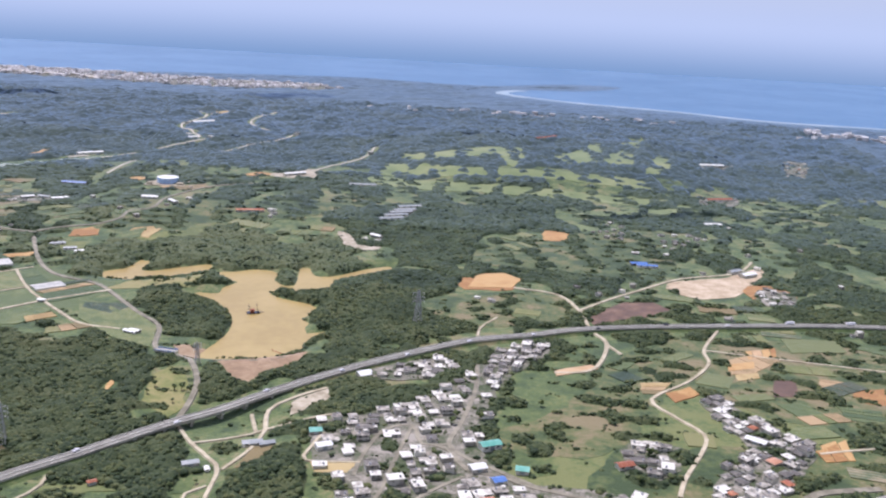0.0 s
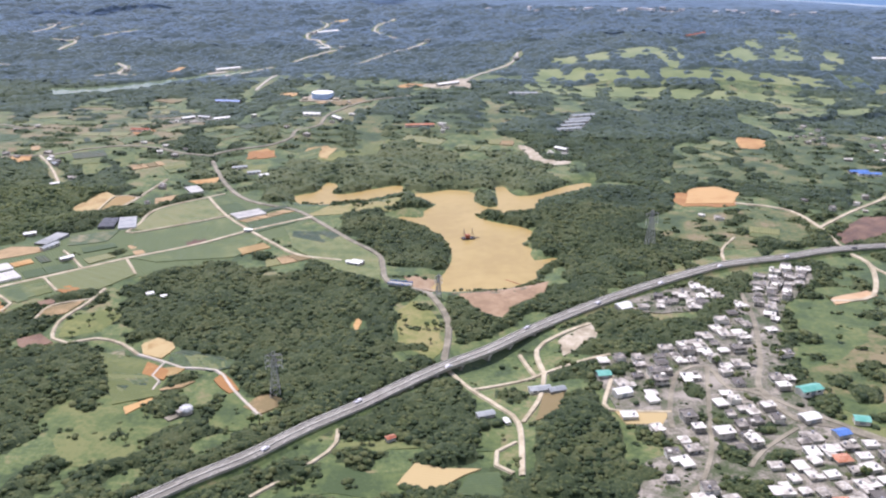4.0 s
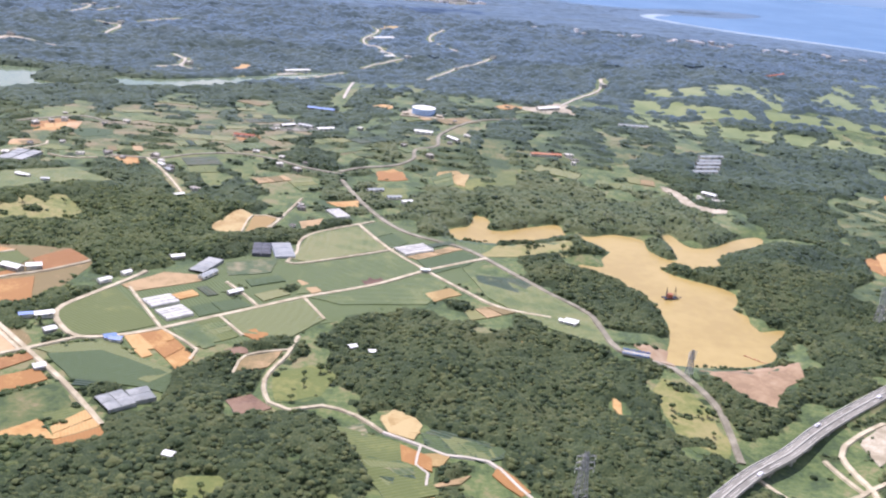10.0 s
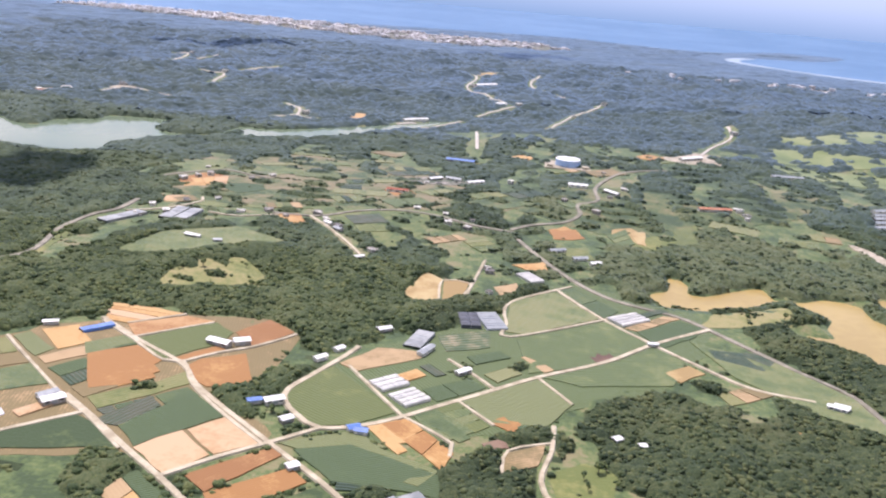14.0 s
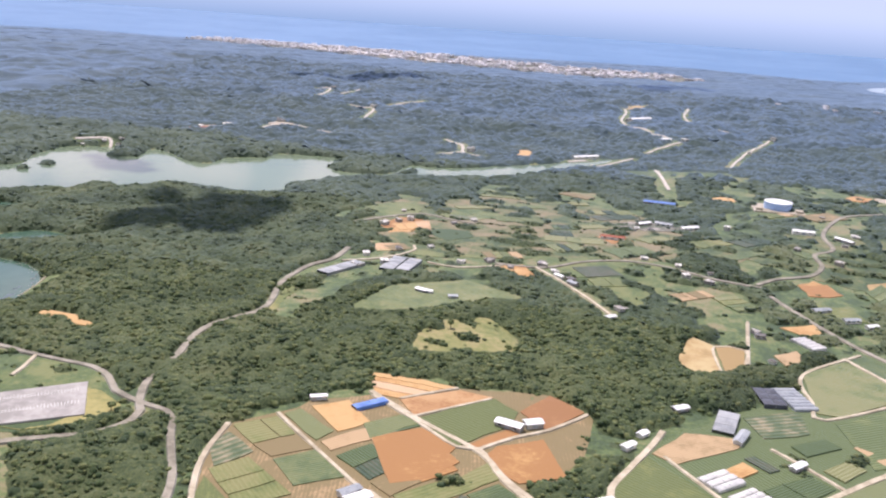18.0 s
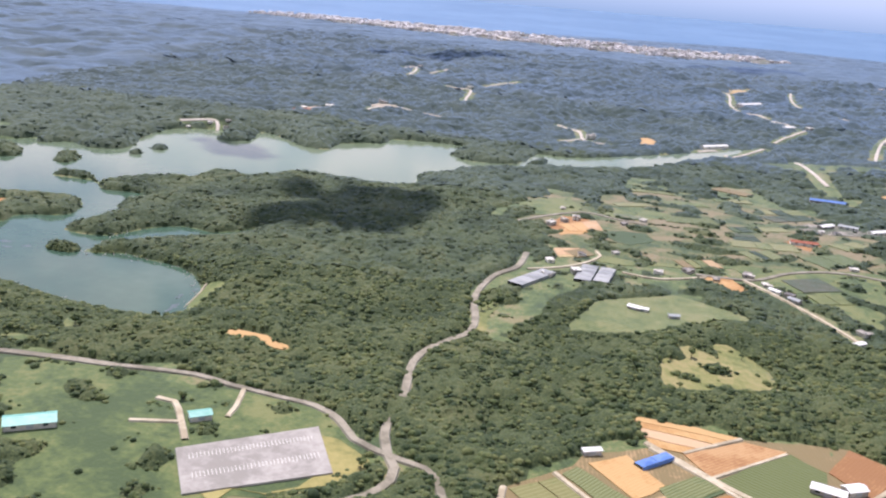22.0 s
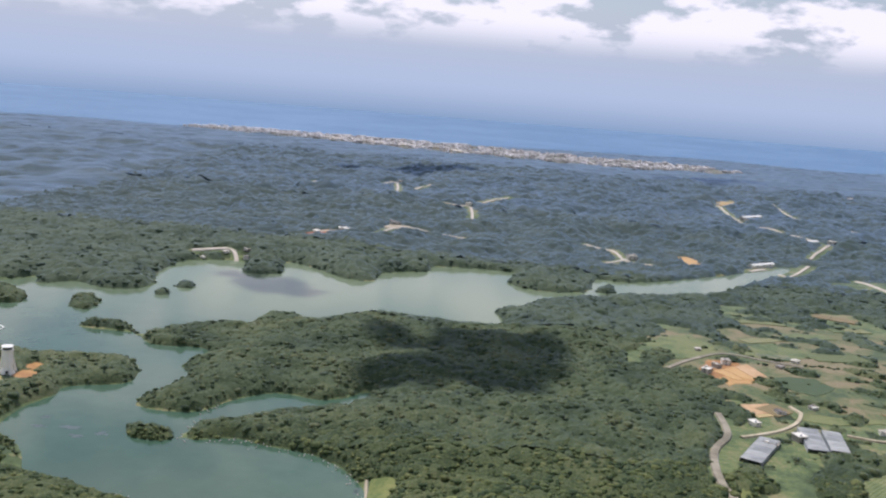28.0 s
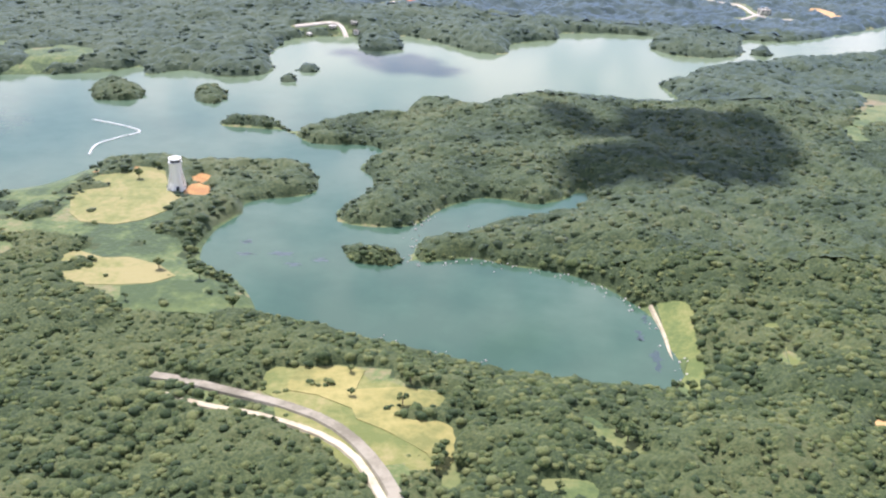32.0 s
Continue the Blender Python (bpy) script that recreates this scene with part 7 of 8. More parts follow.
for x, y in FARMS:
    kind = rng.choices(range(6), (30, 10, 20, 20, 8, 0))[0]
    house(x, y, rng.uniform(0, 180), kind, "lone pale concrete farmhouse among fields and trees", "roof", rng.uniform(0.6, 0.85) * (1.7 if y > 1400 else 1.0))
    BUILT.append((x, y, 5.0))
    stamp_line(TREES, [(x, y), (x + 0.1, y - 5)], 6.0, 0.0)

# the round white building on the wooded hill
def dome_house(x, y):
    """A low drum under a ribbed dome, with a square porch and a grey forecourt."""
    base = tagged(new("dome_house"), "round white domed building with a grey forecourt", "building")
    base.matrix_basis = pose(x, y, ground_z(x, y) + 0.5, 0, 0, -40)
    part("wall", mesh_of("wall", *drum(3.3, 3.3, -1.5, 1.2, 24), MAT["wall_paint"]), base)
    rings = [(3.5 * math.cos(a), 1.2 + 2.4 * math.sin(a)) for a in np.linspace(0, 1.5, 7)]
    v = [(r * math.cos(2 * math.pi * i / 24), r * math.sin(2 * math.pi * i / 24), z) for r, z in rings for i in range(24)]
    f = [(k * 24 + i, k * 24 + (i + 1) % 24, (k + 1) * 24 + (i + 1) % 24, (k + 1) * 24 + i) for k in range(6) for i in range(24)] + [tuple(range(144, 168))]
    roof = part("dome", mesh_of("dome", v, f, MAT["white_metal"]), base)
    rib = mesh_of("rib", *boxes(*[bar((rings[k][0] + 0.05, 0, rings[k][1] + 0.04), (rings[k + 1][0] + 0.05, 0, rings[k + 1][1] + 0.04), 0.14) for k in range(6)]), MAT["grey_metal"])
    for k in range(8):
        part("rib", rib, roof, pose(0, 0, 0, 0, 0, 45 * k))
    part("porch", mesh_of("porch", *boxes(box(-1.4, 1.4, -5.0, -3.0, -1.5, 1.6), box(-1.7, 1.7, -5.3, -2.9, 1.6, 1.85)), MAT["wall_paint"]), base)
    part("door", mesh_of("door", *box(-0.5, 0.5, -5.08, -5.0, -0.3, 1.3), MAT["glass_dark"]), base)
    part("forecourt", mesh_of("forecourt", *box(-2.2, 2.2, -11.5, -5.0, -2.0, 0.05), MAT["asphalt_road"]), base, label="grey paved forecourt")
    BUILT.append((x, y, 6.0))
    stamp_line(TREES, [(x, y), (x + 5, y - 6)], 6.0, 0.0)


dome_house(-287, 475)

# ---- water tank, tower, pylons ----
def storage_tank(x, y):
    z = ground_z(x, y) + 0.5
    base = tagged(new("storage_tank"), "large round blue storage tank with a pale roof", "tank")
    base.matrix_basis = pose(x, y, z) @ Matrix.Diagonal((1, 1, 0.62, 1))
    part("shell", mesh_of("shell", *drum(14, 14, -2, 11.5, 48), MAT["tank_blue"]), base)
    part("roof", mesh_of("roof", *boxes(drum(14.3, 14.3, 11.5, 12.0, 48), drum(14.0, 9.0, 12.0, 13.4, 48), drum(9.0, 2.0, 13.4, 14.2, 48)), MAT["white_metal"]), base, label="shallow white domed roof")
    for k in range(4):
        part("hoop", mesh_of("hoop", *drum(14.12, 14.12, 1.5 + 2.6 * k, 1.8 + 2.6 * k, 48), MAT["tank_blue"]), base)
    stair = boxes(*[bar((14.6 * math.cos(a), 14.6 * math.sin(a), 0.3 + 11.4 * i / 30), (15.6 * math.cos(a), 15.6 * math.sin(a), 0.3 + 11.4 * i / 30), 0.3) for i, a in enumerate(np.linspace(-2.2, -0.6, 31))])
    part("stair", mesh_of("stair", *stair, MAT["steel"]), base)
    yard = boxes(box(-26, 26, -22, 20, -2.5, 0.1), box(16, 24, -16, -8, 0.1, 4.0), box(-24, -17, -18, -12, 0.1, 3.5))
    part("plinth", mesh_of("plinth", *yard, MAT["gravel"]), base, label="pale concrete yard with pump huts")


storage_tank(-380, 1276)


def tower(x, y):
    """The tall white intake tower: flared foot, fluted shaft, round crown with dark openings."""
    z = ground_z(x, y) + 0.2
    base = tagged(new("lookout_tower"), "tall white concrete tower with a flared foot and round crown", "tower")
    base.matrix_basis = pose(x, y, z, 0, 0, 25)
    part("shaft", mesh_of("shaft", *boxes(drum(3.2, 2.7, 3.0, 13.5, 12), drum(5.0, 3.2, -1.5, 3.0, 12)), MAT["white_metal"]), base)
    for k in range(4):
        a = k * math.pi / 2 + 0.4
        part("fin", mesh_of("fin", *boxes(bar((5.2 * math.cos(a), 5.2 * math.sin(a), -1), (3.1 * math.cos(a), 3.1 * math.sin(a), 8.0), 1.0), bar((3.1 * math.cos(a), 3.1 * math.sin(a), 8.0), (2.9 * math.cos(a), 2.9 * math.sin(a), 14.0), 0.8)), MAT["white_metal"]), base)
    crown = part("crown", mesh_of("crown", *boxes(drum(3.5, 3.5, 13.5, 14.2, 24), drum(3.3, 3.3, 15.6, 16.2, 24), drum(0.9, 0.9, 14.2, 15.6, 10)), MAT["white_metal"]), base, label="round white crown with an open gallery")
    part("glazing", mesh_of("glazing", *drum(2.7, 2.7, 14.2, 15.6, 24), MAT["glass_dark"]), crown)
    part("door", mesh_of("door", *box(-0.7, 0.7, -4.7, -4.2, 0, 2.2), MAT["glass_dark"]), base)


tower(-1167, 909)


def pylon(x, y, h, turn):
    """A steel lattice mast with three pairs of arms."""
    base = tagged(new("pylon"), "grey steel lattice electricity pylon", "pylon", group="pylons")
    base.matrix_basis = pose(x, y, ground_z(x, y), 0, 0, turn)
    b, t = h * 0.11, h * 0.022
    at = lambda s, q, z: (s * (b + (t - b) * min(1, z / (h * 0.92))), q * (b + (t - b) * min(1, z / (h * 0.92))), z)
    leg_kinds = [(-1, -1), (1, -1), (1, 1), (-1, 1)]
    for s, q in leg_kinds:
        part("leg", mesh_of("leg", *bar((s * b, q * b, -2), (s * t, q * t, h), 0.32), MAT["steel"]), base)
    zs = np.linspace(0, h * 0.92, 9)
    for i in range(8):
        braces = [bar(at(*leg_kinds[k], zs[i]), at(*leg_kinds[(k + 1) % 4], zs[i + 1]), 0.16) for k in range(4)] + [bar(at(*leg_kinds[(k + 1) % 4], zs[i]), at(*leg_kinds[k], zs[i + 1]), 0.16) for k in range(4)]
        part("bracing", mesh_of("bracing", *boxes(*braces), MAT["steel"]), base)
    for k in (0.66, 0.78, 0.9):
        for s in (-1, 1):
            arm = part("arm", mesh_of("arm", *boxes(bar((0, 0, h * k), (s * h * 0.17, 0, h * k + 0.3), 0.25), bar((0, 0, h * (k + 0.06)), (s * h * 0.17, 0, h * k + 0.4), 0.18)), MAT["steel"]), base)
            part("insulator", mesh_of("insulator", *drum(0.16, 0.16, h * k - 1.6, h * k + 0.3, 8, s * h * 0.165, 0), MAT["white_metal"]), arm)


for spot in ((-246, 497, 26, 15), (-18, 763, 30, 20), (-172, 642, 16, 30)):
    pylon(*spot)

# ---- dredger, booms, bridge, dam stones ----
def dredger(x, y):
    base = tagged(new("dredger"), "small dark dredging raft with two masts on the muddy pond", "dredger")
    base.matrix_basis = pose(x, y, POND_Z, 0, 0, 20)
    part("pontoon", mesh_of("pontoon", *boxes(box(-5.5, 5.5, -2.6, -1.2, -0.4, 0.8), box(-5.5, 5.5, 1.2, 2.6, -0.4, 0.8), box(-5, 5, -2.2, 2.2, 0.8, 1.0)), MAT["car_dark"]), base)
    part("cabin", mesh_of("cabin", *boxes(box(-2.4, 1.2, -1.4, 1.4, 1.0, 3.4), box(-2.7, 1.5, -1.7, 1.7, 3.4, 3.6)), MAT["tile_roof"]), base)
    for k in (-3.6, 3.2):
        part("mast", mesh_of("mast", *boxes(bar((k, 0, 1), (k, 0, 8.5), 0.35), bar((k, 0, 8), (k + 1.8, 0, 1), 0.2)), MAT["car_dark"]), base)
    part("boom", mesh_of("boom", *bar((3.2, 0, 1.4), (9.5, 0.6, 0.2), 0.4), MAT["car_dark"]), base)


dredger(-160, 777)


def floats(name, label, z, pts, every, r, mat):
    line = smooth_line(pts, every)
    base = tagged(new(name), label, "boom")
    base.matrix_basis = pose(line[0][0], line[0][1], z)
    for q0, q1 in zip(line[:-1], line[1:]):
        d = math.atan2(q1[1] - q0[1], q1[0] - q0[0])
        part("float", cached((name, "float"), lambda: mesh_of("float", *boxes(box(-every * 0.46, every * 0.46, -r, r, -0.15, r)), MAT[mat])), base, Matrix.Translation((q0[0] - line[0][0], q0[1] - line[0][1], 0)) @ Matrix.Rotation(d, 4, "Z"))


floats("floating_boom", "white floating boom across the reservoir", RESERVOIR_Z, [(-1237, 958), (-1240, 975), (-1233, 990), (-1226, 1003), (-1240, 1012), (-1263, 1020)], 2.0, 0.45, "white_metal")
floats("floating_pipe", "brown floating dredge pipe by the pond's shore", POND_Z, [(-127, 690), (-118, 683), (-108, 678)], 2.0, 0.35, "tile_roof")


def bridge(x0, y0, x1, y1):
    d, l = math.atan2(y1 - y0, x1 - x0), math.hypot(x1 - x0, y1 - y0)
    z = ground_z((x0 + x1) / 2, (y0 + y1) / 2) + 1.3
    base = tagged(new("road_bridge"), "short road bridge with pale blue railings", "bridge")
    base.matrix_basis = pose((x0 + x1) / 2, (y0 + y1) / 2, z, 0, 0, math.degrees(d))
    part("deck", mesh_of("deck", *box(-l / 2, l / 2, -3, 3, -0.9, 0.25), MAT["concrete"]), base)
    for s in (-1, 1):
        rail = part("railing", mesh_of("railing", *boxes(bar((-l / 2, s * 2.9, 1.3), (l / 2, s * 2.9, 1.3), 0.16), bar((-l / 2, s * 2.9, 0.8), (l / 2, s * 2.9, 0.8), 0.1), box(-l / 2, l / 2, s * 2.9 - 0.05, s * 2.9 + 0.05, 0.25, 0.7)), MAT["blue_metal"]), base, label="pale blue railing")
        part("post", mesh_of("post", *boxes(*[box(q - 0.08, q + 0.08, s * 2.9 - 0.08, s * 2.9 + 0.08, 0.25, 1.35) for q in np.arange(-l / 2, l / 2 + 0.1, 2.0)]), MAT["blue_metal"]), rail)


bridge(-208, 662, -192, 659)

# pale stones along the dammed end of the reservoir
stone_rng = np.random.RandomState(31)
bank = np.array(LAKE_LINES["reservoir"])
bank = bank[(bank[:, 0] > -1045) & (bank[:, 1] < 905) & (bank[:, 1] > 765)]
sv, sf = [], []
rock = crown_kinds(4, 1, 9)
for q in bank:
    for _ in range(6):
        kv, kf = rock[stone_rng.randint(4)]
        s = stone_rng.uniform(0.2, 0.6)
        x, y = q + stone_rng.normal(0, 2.6, 2)
        sf.append(kf + sum(len(a) for a in sv))
        sv.append(kv * s + np.array([x, y, max(ground_z(x, y) - 0.6, RESERVOIR_Z) + 0.1]))
tagged(new("shore_stones", big_mesh("shore_stones", np.concatenate(sv), np.concatenate(sf), MAT["riprap"], False)), "pale rubble stones along the reservoir's edge", "stones", kind="stuff")

# ---- car park by the reservoir road ----
lot = tagged(new("car_park"), "empty grey car park with white bay lines", "car park", kind="structure")
corner = [Vector((-842, 610)), Vector((-796, 647)), Vector((-778, 614)), Vector((-824, 581))]
zc = max(ground_z(q.x, q.y) for q in corner) + 0.55
part("surface", mesh_of("surface", [(q.x, q.y, zc) for q in corner] + [(q.x, q.y, zc - 4) for q in corner], [(3, 2, 1, 0), (0, 1, 5, 4), (1, 2, 6, 5), (2, 3, 7, 6), (3, 0, 4, 7)], MAT["apron"]), lot)
stamp(TREES, [tuple(q) for q in corner], 0.0)
line_me = mesh_of("bay_line", *box(-0.09, 0.09, -1.9, 1.9, 0, 0.03), MAT["white_line"])
along, across = (corner[1] - corner[0]), (corner[3] - corner[0])
for row in (0.24, 0.66):
    for k in range(34):
        q = corner[0] + along * (0.08 + 0.84 * k / 33) + across * row
        part("bay_line", line_me, lot, pose(q.x, q.y, zc + 0.01, 0, 0, math.degrees(math.atan2(across.y, across.x)) - 90))

# ---- vehicles ----
def car(x, y, z, turn, paint, long=4.4, label="white car"):
    base = tagged(new("car"), label, "car", group="traffic")
    base.matrix_basis = pose(x, y, z, 0, 0, turn)
    l, w = long / 2, 0.85
    hood = [(-l, 0.35), (-l, 0.95), (-l * 0.8, 1.0), (-l * 0.55, 1.45), (l * 0.3, 1.45), (l * 0.55, 0.98), (l * 0.95, 0.85), (l, 0.35)] if long < 6 else [(-l, 0.5), (-l, 2.7), (l * 0.55, 2.7), (l * 0.58, 2.3), (l * 0.95, 2.2), (l, 1.2), (l, 0.5)]
    n = len(hood)
    v = [(a, s * w * (0.9 if b > 1.2 else 1), b) for s in (-1, 1) for a, b in hood]
    part("body", mesh_of("body", v, [(i, (i + 1) % n, n + (i + 1) % n, n + i) for i in range(n)] + [tuple(range(n - 1, -1, -1)), tuple(range(n, 2 * n))], MAT[paint]), base)
    part("windscreen", mesh_of("windscreen", *box(l * 0.28, l * 0.5, -w * 0.8, w * 0.8, 1.02 if long < 6 else 2.0, 1.4 if long < 6 else 2.6), MAT["glass_dark"]), base)
    wheel = cached("wheel", lambda: mesh_of("wheel", [(p[0], p[2] - 0.11, p[1]) for p in drum(0.32, 0.32, 0, 0.22, 14)[0]], drum(0.32, 0.32, 0, 0.22, 14)[1], MAT["rubber"]))
    for a in (-0.62, 0.62):
        for s in (-1, 1):
            part("wheel", wheel, base, pose(a * l, s * (w - 0.05), 0.32))


ex_rng = random.Random(9)
for k, i in enumerate(range(50, len(EX) - 8, 7)):
    side = ex_rng.choice((-2.9, -1.2, 1.2, 2.9))
    d = EX[i + 1] - EX[i]
    d = d / np.linalg.norm(d)
    truck = ex_rng.random() < 0.2
    white = ex_rng.random() < 0.65
    car(EX[i][0] - d[1] * side, EX[i][1] + d[0] * side, DECK[i] + 0.02, math.degrees(math.atan2(d[1], d[0])) + (180 if side > 0 else 0), "car_white" if white else "car_dark", 8.0 if truck else 4.4, ("white box lorry" if white else "dark box lorry") + " on the expressway" if truck else ("white car" if white else "dark car") + " driving on the expressway")

# ---- far town by the coast ----
town_rng = np.random.RandomState(17)
tv, tf = [], []
belt = [(-1900, 3020), (-1530, 2960), (-1020, 2870), (-660, 2860), (-330, 3000), (-420, 3130), (-900, 3150), (-1335, 3260), (-1900, 3300)]
def scatter(poly, n, s0, s1, h0, h1):
    p = np.array(poly, float)
    made = 0
    while made < n:
        x, y = town_rng.uniform(p[:, 0].min(), p[:, 0].max()), town_rng.uniform(p[:, 1].min(), p[:, 1].max())
        if not inside(np.array([x]), np.array([y]), poly)[0] or wobble(np.array([x]), np.array([y]), 160, 61)[0] < town_rng.uniform(-1.2, 0.3):
            continue
        l, w, h, a = town_rng.uniform(s0, s1), town_rng.uniform(s0, s1) * 0.6, town_rng.uniform(h0, h1), town_rng.uniform(0, 3.1)
        v, f = boxes(box(-l / 2, l / 2, -w / 2, w / 2, -10, h), box(-l / 2 - 0.5, l / 2 + 0.5, -w / 2 - 0.5, w / 2 + 0.5, h, h + 0.6))
        m = pose(x, y, ground_z(x, y) + 1, 0, 0, math.degrees(a))
        tf.extend([tuple(i + len(tv) for i in q) for q in f])
        tv.extend([tuple(m @ Vector(q)) for q in v])
        made += 1


scatter(belt, 1500, 5, 15, 2, 6)
scatter([(820, 2300), (1500, 2200), (1500, 2420), (900, 2440)], 120, 8, 24, 5, 10)
scatter([(-300, 2500), (300, 2560), (700, 2500), (400, 2450)], 30, 8, 22, 3, 7)
draped("town_ground", belt, 1.0, MAT["yards"], "pale built-up ground of the coastal town", "ground", wave=8)
tagged(new("coastal_town", mesh_of("coastal_town", tv, tf, MAT["town_white"])), "distant pale houses of a town on the coast", "town", kind="stuff")
draped("airfield_runway", [(-1540, 3040), (-1020, 2905), (-1012, 2925), (-1535, 3075)], 5, MAT["dirt_track"], "long pale runway of a distant airfield", "runway", wave=0)
# ---- reef shallows along the shore ----
tip = max(range(len(COAST_LINE)), key=lambda i: COAST_LINE[i][0] if COAST_LINE[i][1] > 2950 else -9e9)
reef = [q for q in COAST_LINE[tip + 9:]]
rv, rf = ribbon(reef, -4, 42, lambda p, q: np.full(len(p), SEA_Z + 0.5))
tagged(new("reef_shallows", mesh_of("reef_shallows", rv, rf, MAT["shoal"])), "pale turquoise shallows with surf along the coast", "water", kind="structure")

# ---- clouds overhead, whose shade lies on the land ----
def cloud(x, y, l, w, turn, seed, z=1500.0):
    """A flat-bottomed heap of puffs, standing over the point (x, y) along the sun's rays."""
    rs = np.random.RandomState(seed)
    bm = bmesh.new()
    for _ in range(44):
        a, r = rs.uniform(0, 6.283), math.sqrt(rs.rand())
        size = rs.uniform(0.10, 0.27) * min(l, w)
        m = Matrix.Translation((math.cos(a) * r * l * 0.42, math.sin(a) * r * w * 0.36, size * 0.4)) @ Matrix.Diagonal((size, size, size * 0.6, 1))
        bmesh.ops.create_icosphere(bm, subdivisions=2, radius=1.0, matrix=m)
    for v in bm.verts:
        v.co += Vector(noise.noise_vector(v.co * 0.05)) * 7
        v.co.z = max(v.co.z, -4)
    me = bpy.data.meshes.new("cumulus_cloud")
    bm.to_mesh(me)
    bm.free()
    me.materials.append(MAT["cloud"])
    me.polygons.foreach_set("use_smooth", [True] * len(me.polygons))
    k = z / SUN_DIR.z
    ob = new("cumulus_cloud", me)
    ob.matrix_basis = pose(x + SUN_DIR.x * k, y + SUN_DIR.y * k, z, 0, 0, turn)
    tagged(ob, "white cumulus cloud high over the reservoir woods", "cloud")


cloud(-912, 1052, 185, 80, -16, 1)
cloud(-908, 985, 150, 72, 8, 2)
cloud(280, 1262, 230, 46, 20, 4)
cloud(-1125, 2330, 380, 120, 38, 5)
cloud(-480, 2700, 360, 130, 35, 6)
cloud(-1105, 1225, 130, 60, -30, 3)

# ---- weed beds in the reservoir ----
for x, y, l, w in ((-1095, 848, 14, 8), (-1088, 838, 10, 4), (-1078, 845, 9, 4), (-1112, 845, 10, 3), (-936, 782, 5, 16), (-941, 800, 4, 10), (-938, 814, 3, 6), (-1115, 858, 6, 4)):
    ring = [(x + l * (0.7 + 0.3 * math.sin(3 * a + x)) * math.cos(a) * 0.5 + 0.8 * math.sin(7 * a), y + w * (0.7 + 0.3 * math.cos(2 * a + y)) * math.sin(a) * 0.5 + 0.6 * math.cos(5 * a)) for a in np.linspace(0, 6.283, 28)[:-1]]
    v = [(*q, RESERVOIR_Z + 0.03) for q in ring] + [(*q, RESERVOIR_Z - 0.3) for q in ring]
    n = len(ring)
    ob = new("weed_bed", mesh_of("weed_bed", v, [tuple(range(n))] + [(i, n + i, n + (i + 1) % n, (i + 1) % n) for i in range(n)], MAT["weed"]))
    tagged(ob, "dark raft of water weed on the reservoir", "water weed")
# ---- the aircraft's engine nacelle and main gear, in the air beside the path ----
plane = tagged(new("aircraft_nacelle"), "olive-grey aircraft engine nacelle with lowered landing gear", "aircraft part")
T23 = [r for r in ROWS if r[0] == 23.0][0]
plane.matrix_basis = pose(METRES * T23[1], METRES * T23[2], EYE + METRES * T23[3], T23[5], T23[6], T23[4])
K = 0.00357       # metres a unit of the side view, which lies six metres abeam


def side(u, v, depth=6.0):
    """A point of the side view: u along, v down from the window's axis, at that distance abeam."""
    k = K * depth / 6.0
    return Vector(((u - 784) * k, depth, (441 - v) * k))


def hull(name, stations, mat, parent, depth=6.0, centre=-150, half=1.25, label="", n=40):
    """A rounded body through stations (u, half-height)."""
    v, f = [], []
    for u, r in stations:
        for i in range(n):
            a = 2 * math.pi * i / n
            p = side(u, centre - r * math.cos(a), depth)
            v.append((p.x, depth + half * min(1.0, r / 420) * math.sin(a), p.z))
    m = len(stations)
    f = [(k * n + i, (k + 1) * n + i, (k + 1) * n + (i + 1) % n, k * n + (i + 1) % n) for k in range(m - 1) for i in range(n)]
    f += [tuple(range(n - 1, -1, -1)), tuple(range((m - 1) * n, m * n))]
    return part(name, mesh_of(name, v, f, MAT[mat], True), parent, label=label)


def hose(name, pts, r, mat, parent):
    cu = bpy.data.curves.new(name, "CURVE")
    cu.dimensions, cu.bevel_depth, cu.bevel_resolution = "3D", r, 2
    sp = cu.splines.new("NURBS")
    sp.points.add(len(pts) - 1)
    for q, p in zip(sp.points, pts):
        q.co = (*side(*p), 1)
    sp.use_endpoint_u, sp.order_u = True, 3
    cu.materials.append(MAT[mat])
    return part(name, cu, parent)


def rod(name, a, b, r0, r1, mat, parent, n=18, label=""):
    a, b = side(*a), side(*b)
    d = (b - a)
    q = d.to_track_quat("Z", "Y").to_matrix().to_4x4()
    v, f = drum(r0, r1, 0, d.length, n)
    m = Matrix.Translation(a) @ q
    return part(name, mesh_of(name, [m @ Vector(p) for p in v], f, MAT[mat], False), parent, label=label)


def plate(name, outline, depth, thick, mat, parent, label=""):
    fr = [side(*p, depth) for p in outline]
    bk = [side(*p, depth) + Vector((0, thick, 0)) for p in outline]
    n = len(fr)
    return part(name, mesh_of(name, fr + bk, [tuple(range(n)), tuple(range(2 * n - 1, n - 1, -1))] + [(i, n + i, n + (i + 1) % n, (i + 1) % n) for i in range(n)], MAT[mat]), parent, label=label)


